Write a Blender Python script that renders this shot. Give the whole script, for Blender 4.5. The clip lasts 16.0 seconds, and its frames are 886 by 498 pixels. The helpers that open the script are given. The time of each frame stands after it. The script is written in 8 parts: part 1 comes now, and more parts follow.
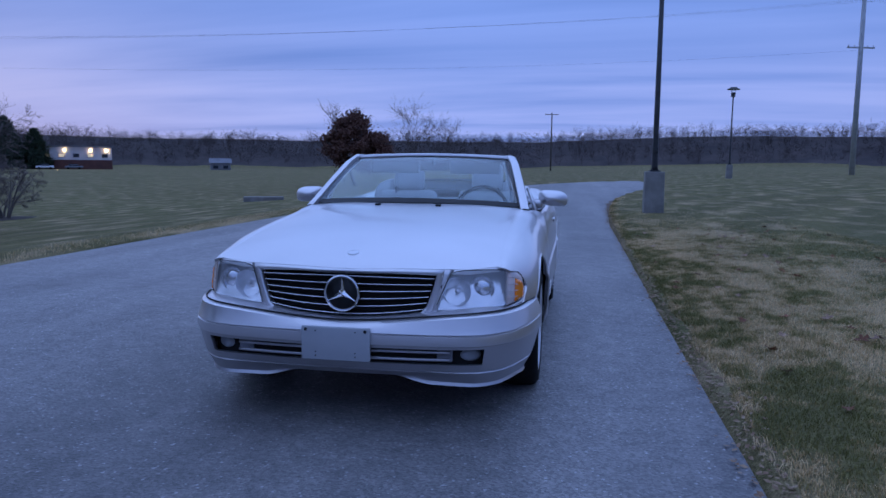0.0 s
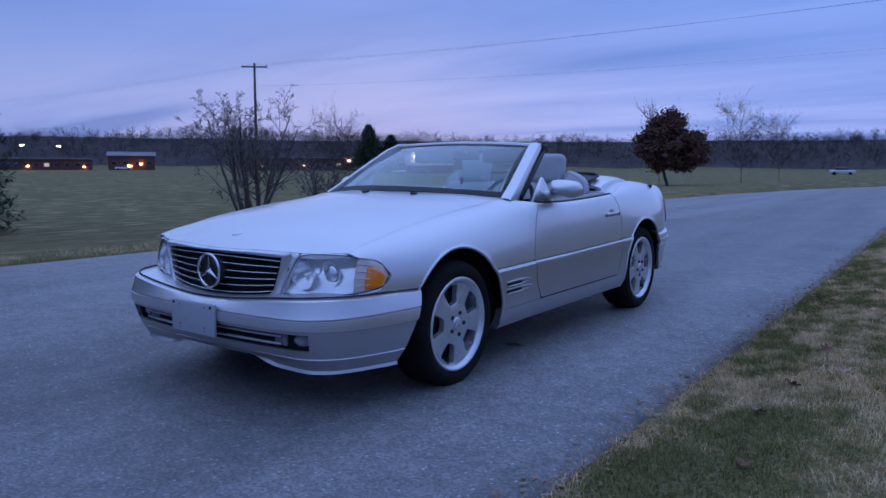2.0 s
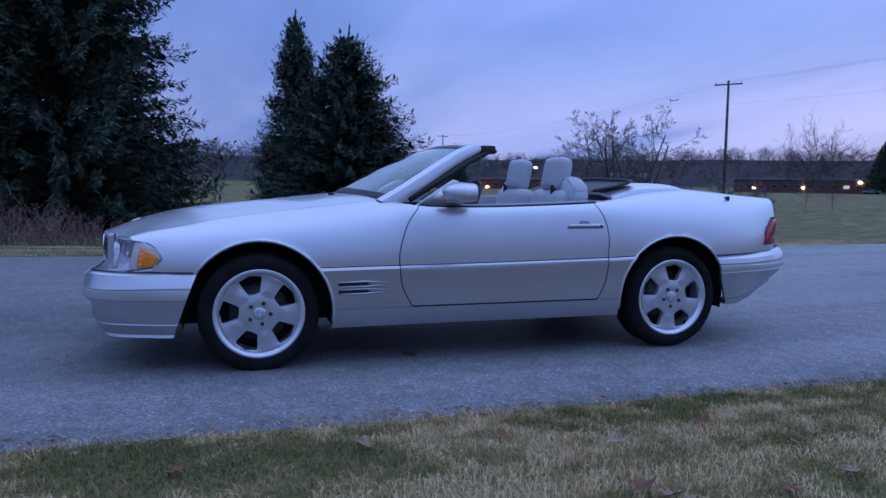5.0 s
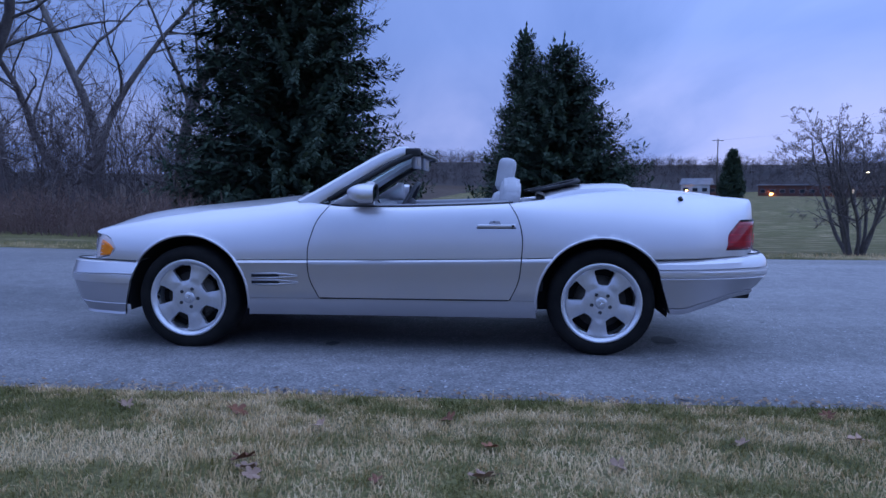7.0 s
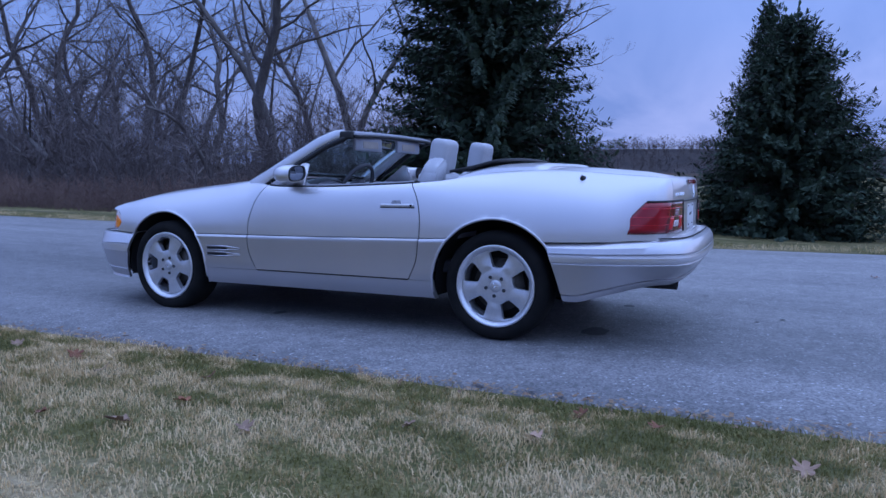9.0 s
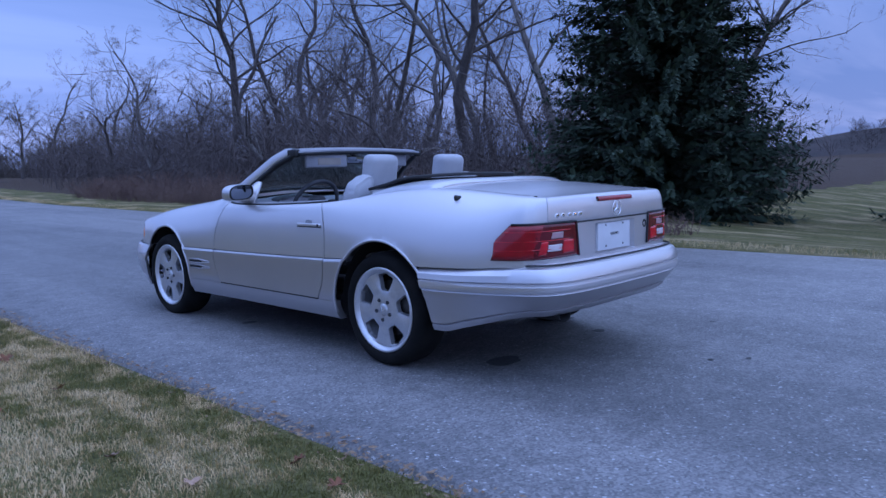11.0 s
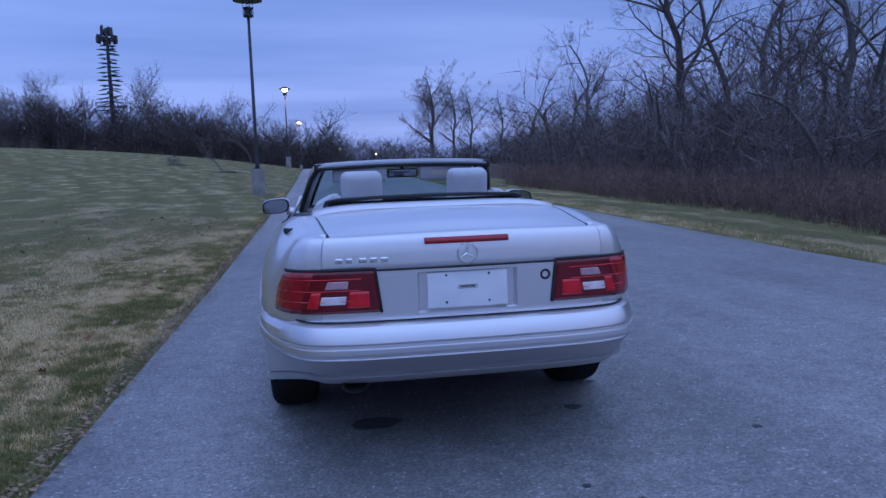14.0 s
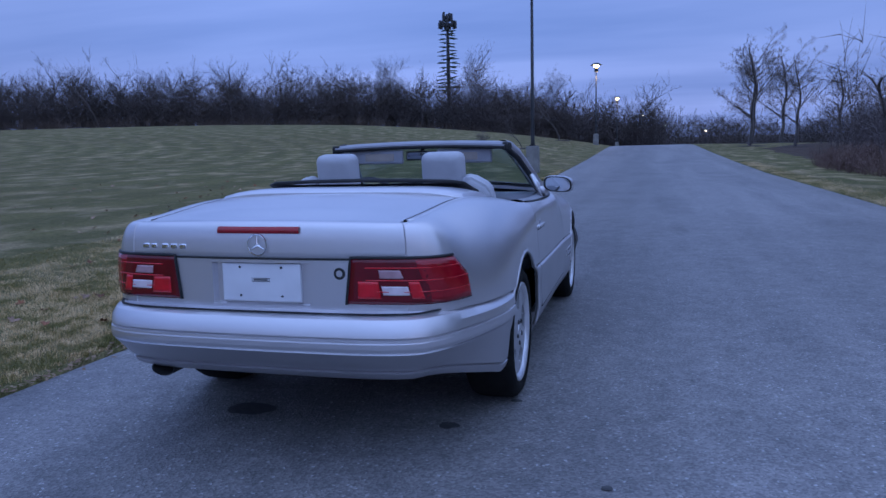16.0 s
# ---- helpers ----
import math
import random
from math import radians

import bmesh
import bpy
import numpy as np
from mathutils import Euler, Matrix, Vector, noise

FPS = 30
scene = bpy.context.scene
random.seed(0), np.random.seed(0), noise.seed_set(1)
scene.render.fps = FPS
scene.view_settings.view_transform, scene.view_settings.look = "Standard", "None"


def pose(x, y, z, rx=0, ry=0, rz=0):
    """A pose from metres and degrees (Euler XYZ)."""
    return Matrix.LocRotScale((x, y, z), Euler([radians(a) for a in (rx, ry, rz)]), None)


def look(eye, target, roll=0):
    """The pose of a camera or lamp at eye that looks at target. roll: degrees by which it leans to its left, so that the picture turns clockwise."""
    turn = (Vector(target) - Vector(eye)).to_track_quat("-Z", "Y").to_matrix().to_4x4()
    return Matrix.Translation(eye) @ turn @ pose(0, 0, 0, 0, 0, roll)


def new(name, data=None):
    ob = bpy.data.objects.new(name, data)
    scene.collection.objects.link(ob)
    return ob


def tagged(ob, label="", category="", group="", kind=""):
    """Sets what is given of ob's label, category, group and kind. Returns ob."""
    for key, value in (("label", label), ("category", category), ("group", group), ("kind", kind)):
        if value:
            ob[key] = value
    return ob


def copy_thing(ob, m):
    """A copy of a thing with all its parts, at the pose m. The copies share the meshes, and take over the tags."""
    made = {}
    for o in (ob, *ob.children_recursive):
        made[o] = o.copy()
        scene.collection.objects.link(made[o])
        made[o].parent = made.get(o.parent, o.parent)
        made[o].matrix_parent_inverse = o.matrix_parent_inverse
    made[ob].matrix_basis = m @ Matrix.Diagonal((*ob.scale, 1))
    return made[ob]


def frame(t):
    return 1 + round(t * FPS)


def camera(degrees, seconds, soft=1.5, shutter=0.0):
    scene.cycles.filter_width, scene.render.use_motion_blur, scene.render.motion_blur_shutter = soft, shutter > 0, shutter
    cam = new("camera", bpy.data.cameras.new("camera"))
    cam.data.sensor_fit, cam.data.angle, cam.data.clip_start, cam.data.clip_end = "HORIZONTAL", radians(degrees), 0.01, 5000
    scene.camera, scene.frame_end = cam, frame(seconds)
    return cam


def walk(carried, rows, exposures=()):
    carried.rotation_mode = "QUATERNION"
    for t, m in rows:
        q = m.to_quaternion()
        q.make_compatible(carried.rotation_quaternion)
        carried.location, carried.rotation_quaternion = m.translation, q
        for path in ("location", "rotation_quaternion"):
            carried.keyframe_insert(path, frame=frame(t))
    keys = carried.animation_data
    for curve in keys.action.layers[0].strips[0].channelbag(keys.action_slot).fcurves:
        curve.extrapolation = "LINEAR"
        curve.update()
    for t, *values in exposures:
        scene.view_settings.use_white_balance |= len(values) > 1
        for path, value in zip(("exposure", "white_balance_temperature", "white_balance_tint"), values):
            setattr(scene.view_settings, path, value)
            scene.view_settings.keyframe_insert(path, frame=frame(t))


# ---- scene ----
cam = camera(62.3, 16.0, 1.5, 0.1)
PATH = [
    (0, (1.004, -5.202, 1.193), (0.658, -3.246, 0.961), 0.6),
    (0.5, (1.461, -5.064, 1.16), (0.915, -3.155, 0.921), 0.4),
    (1, (1.922, -4.827, 1.151), (1.18, -2.986, 0.903), 0.4),
    (1.5, (2.425, -4.593, 1.119), (1.476, -2.849, 0.876), 0.2),
    (2, (2.865, -4.235, 1.12), (1.713, -2.618, 0.886), 0.3),
    (2.5, (3.294, -3.872, 1.107), (1.962, -2.397, 0.887), 0.6),
    (3, (3.61, -3.458, 1.087), (2.13, -2.13, 0.876), 0.8),
    (3.5, (3.941, -2.996, 1.073), (2.323, -1.839, 0.865), 1.0),
    (3.7, (4.049, -2.806, 1.076), (2.385, -1.716, 0.871), 0.9),
    (5.8, (5.031, -0.626, 1.011), (3.061, -0.339, 0.82), 0.5),
    (6, (5.053, -0.434, 1.018), (3.075, -0.209, 0.825), 0.4),
    (6.5, (5.123, 0.122, 1.02), (3.131, 0.149, 0.841), 0.2),
    (7, (5.179, 0.642, 1.001), (3.192, 0.493, 0.832), 0.1),
    (7.5, (5.127, 1.139, 0.994), (3.159, 0.821, 0.834), 0.1),
    (8, (5.09, 1.699, 0.972), (3.162, 1.19, 0.812), 0.1),
    (8.5, (4.937, 2.207, 0.948), (3.061, 1.537, 0.775), 0.1),
    (9, (4.718, 2.746, 0.941), (2.916, 1.901, 0.745), -0.2),
    (9.5, (4.444, 3.175, 0.953), (2.712, 2.195, 0.748), -0.7),
    (9.7, (4.336, 3.344, 0.99), (2.641, 2.301, 0.781), -1.0),
    (11.8, (2.771, 4.675, 1.126), (1.56, 3.094, 0.945), -1.7),
    (12, (2.564, 4.768, 1.153), (1.43, 3.129, 0.986), -1.8),
    (12.5, (2.158, 4.982, 1.17), (1.204, 3.231, 1.017), -2.1),
    (13, (1.643, 5.052, 1.168), (0.876, 3.214, 0.985), -2.3),
    (13.5, (1.098, 5.139, 1.194), (0.556, 3.225, 0.989), -2.2),
    (14, (0.583, 5.088, 1.193), (0.252, 3.128, 0.973), -1.9),
    (14.5, (0.062, 5.034, 1.18), (-0.055, 3.051, 0.95), -1.6),
    (15, (-0.391, 4.942, 1.174), (-0.309, 2.959, 0.932), -1.4),
    (15.5, (-0.888, 4.823, 1.181), (-0.584, 2.863, 0.93), -1.2),
    (16, (-1.417, 4.694, 1.178), (-0.886, 2.783, 0.92), -1.3),
]
LIGHT = [(0.0, -0.12, 5680), (1.5, -0.11, 5680), (3.5, 0.01, 5700), (5.5, 0.24, 5780), (7.0, 0.42, 5850), (9.0, 0.60, 6000), (11.0, 0.54, 5950), (12.5, 0.42, 5780), (14.5, 0.18, 5950), (16.0, 0.10, 5900)]
walk(cam, [(t, look(eye, target, roll)) for t, eye, target, roll in PATH], [(t, stops, kelvin, 10) for t, stops, kelvin in LIGHT])

# ---- world, sun, exposure ----
SUN_EL, SUN_AZ = 50.0, 130.0
world = bpy.data.worlds.new("dusk_sky")
scene.world = world
world.use_nodes = True


def world_nodes():
    nt = world.node_tree
    nt.nodes.clear()
    N, L = nt.nodes, nt.links

    def math_node(op, a, b=None, clamp=False):
        n = N.new("ShaderNodeMath")
        n.operation, n.use_clamp = op, clamp
        for i, v in enumerate((a, b)):
            if v is None:
                continue
            if isinstance(v, (int, float)):
                n.inputs[i].default_value = v
            else:
                L.new(v, n.inputs[i])
        return n.outputs[0]

    def ramp(fac, stops):
        n = N.new("ShaderNodeValToRGB")
        e = n.color_ramp.elements
        while len(e) < len(stops):
            e.new(0.5)
        for el, (p, c) in zip(e, stops):
            el.position, el.color = p, (*c, 1)
        L.new(fac, n.inputs[0])
        return n.outputs[0]

    def mix(fac, a, b, blend="MIX"):
        n = N.new("ShaderNodeMix")
        n.data_type, n.blend_type = "RGBA", blend
        if isinstance(fac, (int, float)):
            n.inputs[0].default_value = fac
        else:
            L.new(fac, n.inputs[0])
        for s, v in ((n.inputs[6], a), (n.inputs[7], b)):
            if isinstance(v, tuple):
                s.default_value = (*v, 1)
            else:
                L.new(v, s)
        return n.outputs[2]

    sky = N.new("ShaderNodeTexSky")
    sky.sky_type, sky.sun_disc = "NISHITA", False
    sky.sun_elevation, sky.sun_rotation = radians(4), radians(90 - SUN_AZ)
    tc = N.new("ShaderNodeTexCoord")
    sep = N.new("ShaderNodeSeparateXYZ")
    L.new(tc.outputs["Generated"], sep.inputs[0])
    z = math_node("MAXIMUM", sep.outputs[2], 0.0)
    # overcast deck: blue grey overhead, paler and warmer close to the horizon
    deck = ramp(z, [(0.0, (0.262, 0.335, 0.67)), (0.05, (0.255, 0.335, 0.69)), (0.14, (0.185, 0.29, 0.66)),
                    (0.32, (0.20, 0.32, 0.72)), (0.6, (0.42, 0.62, 1.24)), (1.0, (0.53, 0.74, 1.42))])
    # long cloud bands, flattened by dividing through the height
    den = math_node("ADD", z, 0.10)
    cx = math_node("DIVIDE", sep.outputs[0], den)
    cy = math_node("DIVIDE", sep.outputs[1], den)
    com = N.new("ShaderNodeCombineXYZ")
    L.new(cx, com.inputs[0]), L.new(cy, com.inputs[1])
    mp = N.new("ShaderNodeMapping")
    mp.inputs["Rotation"].default_value = (0, 0, radians(38))
    mp.inputs["Scale"].default_value = (0.28, 0.95, 1)
    L.new(com.outputs[0], mp.inputs[0])
    no = N.new("ShaderNodeTexNoise")
    no.inputs["Scale"].default_value, no.inputs["Detail"].default_value, no.inputs["Roughness"].default_value = 0.75, 6, 0.52
    no.inputs["Distortion"].default_value = 0.35
    L.new(mp.outputs[0], no.inputs["Vector"])
    band = ramp(no.outputs[0], [(0.36, (0, 0, 0)), (0.62, (1, 1, 1))])
    dark = mix(0.5, deck, (0.125, 0.195, 0.47))
    light = mix(0.30, deck, (0.40, 0.47, 0.86))
    cloudy = mix(band, dark, light)
    # the west still glows pink under the deck
    dot = N.new("ShaderNodeVectorMath")
    dot.operation = "DOT_PRODUCT"
    L.new(tc.outputs["Generated"], dot.inputs[0])
    dot.inputs[1].default_value = (math.cos(radians(SUN_AZ)), math.sin(radians(SUN_AZ)), 0)
    west = math_node("MULTIPLY", math_node("ADD", dot.outputs["Value"], 0.25, True), 0.9, True)
    low = ramp(z, [(0.0, (1, 1, 1)), (0.085, (0.9, 0.9, 0.9)), (0.19, (0, 0, 0))])
    glow = mix(math_node("MULTIPLY", math_node("MULTIPLY", west, low), band), cloudy, (0.385, 0.42, 0.73))
    # the deck is darkest over the woods, away from the open side of the sky
    d2 = N.new("ShaderNodeVectorMath")
    d2.operation = "DOT_PRODUCT"
    L.new(tc.outputs["Generated"], d2.inputs[0])
    d2.inputs[1].default_value = (math.cos(radians(20)), math.sin(radians(20)), 0)
    half = math_node("MULTIPLY_ADD", d2.outputs["Value"], 0.5)
    half.node.inputs[2].default_value = 0.5
    shade = ramp(half, [(0.0, (0.80, 0.80, 0.80)), (0.06, (0.87, 0.87, 0.87)), (0.13, (0.94, 0.94, 0.94)), (0.30, (0.94, 0.94, 0.94)), (0.6, (1.1, 1.1, 1.1)), (0.78, (1.05, 1.05, 1.05)), (1.0, (0.9, 0.9, 0.9))])
    glow = mix(1.0, glow, shade, "MULTIPLY")
    # and paler again down the valley than over the rising field
    side = math_node("MULTIPLY_ADD", sep.outputs[1], 0.5)
    side.node.inputs[2].default_value = 0.5
    glow = mix(1.0, glow, ramp(side, [(0.0, (1.04, 1.04, 1.04)), (0.14, (0.88, 0.88, 0.88)), (0.5, (1, 1, 1)), (0.95, (1.15, 1.14, 1.13))]), "MULTIPLY")
    full = mix(0.003, glow, sky.outputs[0], "ADD")
    bg = N.new("ShaderNodeBackground")
    bg.inputs["Strength"].default_value = 1.0
    L.new(full, bg.inputs[0])
    out = N.new("ShaderNodeOutputWorld")
    L.new(bg.outputs[0], out.inputs[0])


world_nodes()
sun = new("sun", bpy.data.lights.new("sun", "SUN"))
sun.data.energy, sun.data.angle, sun.data.color = 0.5, radians(140), (0.62, 0.78, 1.0)
sun.matrix_world = look((0, 0, 30), (-math.cos(radians(SUN_AZ)) * 30 / math.tan(radians(SUN_EL)), -math.sin(radians(SUN_AZ)) * 30 / math.tan(radians(SUN_EL)), 0))

# ---- materials ----
MATS = {}


def material(name, base, rough=0.6, metal=0.0, var=None, scale=4.0, fine=0.0, fine_scale=60.0, bump=0.0, bump_scale=80.0,
             coat=0.0, random_tint=0.0, emit=None, strength=0.0, transmission=0.0, alpha=1.0, rough_var=0.0, stretch=(1, 1, 1), ior=1.45, spec=0.5):
    """Principled surface: base colour drifting to var over a large noise, a finer grain, and relief."""
    if name in MATS:
        return MATS[name]
    m = bpy.data.materials.new(name)
    m.use_nodes = True
    nt = m.node_tree
    N, L = nt.nodes, nt.links
    p = N["Principled BSDF"]
    p.inputs["Roughness"].default_value, p.inputs["Metallic"].default_value, p.inputs["Specular IOR Level"].default_value = rough, metal, spec
    p.inputs["Coat Weight"].default_value, p.inputs["Coat Roughness"].default_value = coat, 0.06
    p.inputs["Transmission Weight"].default_value, p.inputs["IOR"].default_value, p.inputs["Alpha"].default_value = transmission, ior, alpha
    tc = N.new("ShaderNodeTexCoord")
    mp = N.new("ShaderNodeMapping")
    mp.inputs["Scale"].default_value = stretch
    L.new(tc.outputs["Object"], mp.inputs[0])

    def noise_node(s, detail=4):
        n = N.new("ShaderNodeTexNoise")
        n.inputs["Scale"].default_value, n.inputs["Detail"].default_value = s, detail
        L.new(mp.outputs[0], n.inputs["Vector"])
        return n.outputs[0]

    def mixer(fac, a, b, blend="MIX"):
        n = N.new("ShaderNodeMix")
        n.data_type, n.blend_type = "RGBA", blend
        if isinstance(fac, float):
            n.inputs[0].default_value = fac
        else:
            L.new(fac, n.inputs[0])
        for s, v in ((n.inputs[6], a), (n.inputs[7], b)):
            if isinstance(v, tuple):
                s.default_value = (*v, 1)
            else:
                L.new(v, s)
        return n.outputs[2]

    def span(fac, lo, hi):
        n = N.new("ShaderNodeMapRange")
        n.inputs[1].default_value, n.inputs[2].default_value = lo, hi
        L.new(fac, n.inputs[0])
        return n.outputs[0]

    col = base
    if var:
        col = mixer(span(noise_node(scale), 0.36, 0.64), base, var)
    if fine:
        g = span(noise_node(fine_scale, 2), 0.3, 0.7)
        hi, lo = 1 + fine, 1 - fine
        c = mixer(g, (lo, lo, lo), (hi, hi, hi))
        col = mixer(1.0, col, c, "MULTIPLY")
    if random_tint:
        oi = N.new("ShaderNodeObjectInfo")
        c = mixer(oi.outputs["Random"], (1 - random_tint,) * 3, (1 + random_tint,) * 3)
        col = mixer(1.0, col, c, "MULTIPLY")
    if isinstance(col, tuple):
        p.inputs["Base Color"].default_value = (*col, 1)
    else:
        L.new(col, p.inputs["Base Color"])
    if rough_var:
        n = N.new("ShaderNodeMapRange")
        n.inputs[3].default_value, n.inputs[4].default_value = max(rough - rough_var, 0.02), min(rough + rough_var, 1)
        L.new(noise_node(scale * 2.3), n.inputs[0])
        L.new(n.outputs[0], p.inputs["Roughness"])
    if bump:
        b = N.new("ShaderNodeBump")
        b.inputs["Strength"].default_value, b.inputs["Distance"].default_value = bump, 0.01
        L.new(noise_node(bump_scale, 3), b.inputs["Height"])
        L.new(b.outputs[0], p.inputs["Normal"])
    if emit:
        p.inputs["Emission Color"].default_value, p.inputs["Emission Strength"].default_value = (*emit, 1), strength
    MATS[name] = m
    return m


def field_material(name, stripes, straw):
    """Winter turf: green and straw patches, mower lanes, blotches, fine blade grain."""
    m = bpy.data.materials.new(name)
    m.use_nodes = True
    nt = m.node_tree
    N, L = nt.nodes, nt.links
    p = N["Principled BSDF"]
    p.inputs["Roughness"].default_value = 0.95
    p.inputs["Specular IOR Level"].default_value = 0.15
    tc = N.new("ShaderNodeTexCoord")

    def noise_node(s, d=4, rough=0.55):
        n = N.new("ShaderNodeTexNoise")
        n.inputs["Scale"].default_value, n.inputs["Detail"].default_value, n.inputs["Roughness"].default_value = s, d, rough
        L.new(tc.outputs["Object"], n.inputs["Vector"])
        return n.outputs[0]

    def mixer(fac, a, b, blend="MIX"):
        n = N.new("ShaderNodeMix")
        n.data_type, n.blend_type = "RGBA", blend
        if isinstance(fac, float):
            n.inputs[0].default_value = fac
        else:
            L.new(fac, n.inputs[0])
        for s, v in ((n.inputs[6], a), (n.inputs[7], b)):
            if isinstance(v, tuple):
                s.default_value = (*v, 1)
            else:
                L.new(v, s)
        return n.outputs[2]

    def span(fac, lo, hi):
        n = N.new("ShaderNodeMapRange")
        n.inputs[1].default_value, n.inputs[2].default_value = lo, hi
        L.new(fac, n.inputs[0])
        return n.outputs[0]

    green = mixer(span(noise_node(9, 3), 0.35, 0.65), (0.105, 0.102, 0.036), (0.165, 0.147, 0.060))
    dry = mixer(span(noise_node(14, 3), 0.35, 0.65), (0.31, 0.235, 0.128), (0.46, 0.36, 0.21))
    mp0 = N.new("ShaderNodeMapping")
    mp0.inputs["Scale"].default_value = (1.7, 0.8, 1)
    L.new(tc.outputs["Object"], mp0.inputs[0])
    patch = N.new("ShaderNodeTexNoise")
    patch.inputs["Scale"].default_value, patch.inputs["Detail"].default_value, patch.inputs["Roughness"].default_value = 0.9, 4, 0.6
    L.new(mp0.outputs[0], patch.inputs["Vector"])
    big = span(patch.outputs[0], 0.62 - straw, 0.80 - straw)
    col = mixer(big, green, dry)
    far = mixer(span(noise_node(0.06, 3), 0.35, 0.65), col, (0.140, 0.112, 0.052))
    col = mixer(0.45, col, far)
    if stripes:
        w = N.new("ShaderNodeTexWave")
        w.wave_type, w.rings_direction = "RINGS", "Z"
        w.inputs["Scale"].default_value, w.inputs["Distortion"].default_value = 0.16, 0.7
        w.inputs["Detail"].default_value, w.inputs["Detail Scale"].default_value = 3, 0.35
        mp = N.new("ShaderNodeMapping")
        mp.inputs["Location"].default_value = (-62, 10, 0)
        L.new(tc.outputs["Object"], mp.inputs[0])
        L.new(mp.outputs[0], w.inputs[0])
        lane = span(w.outputs[1], 0.25, 0.85)
        lane2 = mixer(lane, (0.78, 0.80, 0.74), (1.24, 1.20, 1.14))
        col = mixer(float(stripes), col, lane2, "MULTIPLY")
    g = mixer(span(noise_node(55, 2), 0.3, 0.7), (0.6, 0.6, 0.6), (1.4, 1.4, 1.4))
    col = mixer(1.0, col, g, "MULTIPLY")
    # leaf litter instead of turf under the woods
    sp = N.new("ShaderNodeSeparateXYZ")
    L.new(tc.outputs["Object"], sp.inputs[0])

    def m2(op, a, b):
        n = N.new("ShaderNodeMath")
        n.operation = op
        for i, v in enumerate((a, b)):
            if isinstance(v, (int, float)):
                n.inputs[i].default_value = v
            else:
                L.new(v, n.inputs[i])
        return n.outputs[0]

    wob = m2("MULTIPLY", noise_node(0.5, 2), 2.0)
    near = m2("MULTIPLY", m2("LESS_THAN", m2("ADD", sp.outputs[0], wob), -7.9), m2("LESS_THAN", m2("ADD", sp.outputs[1], wob), -5.5))
    near = m2("MULTIPLY", near, m2("GREATER_THAN", m2("SUBTRACT", sp.outputs[1], m2("MULTIPLY", sp.outputs[0], 2.2)), -30.0))
    ln = N.new("ShaderNodeVectorMath")
    ln.operation = "LENGTH"
    L.new(tc.outputs["Object"], ln.inputs[0])
    litter = mixer(span(noise_node(6, 4), 0.35, 0.65), (0.060, 0.042, 0.032), (0.11, 0.078, 0.056))
    col = mixer(near, col, litter)
    slope = mixer(span(noise_node(0.11, 5, 0.7), 0.35, 0.65), (0.050, 0.043, 0.043), (0.088, 0.072, 0.066))
    col = mixer(m2("GREATER_THAN", ln.outputs["Value"], 280.0), col, slope)
    L.new(col, p.inputs["Base Color"])
    b = N.new("ShaderNodeBump")
    b.inputs["Strength"].default_value, b.inputs["Distance"].default_value = 0.8, 0.03
    L.new(noise_node(40, 3), b.inputs["Height"])
    L.new(b.outputs[0], p.inputs["Normal"])
    return m


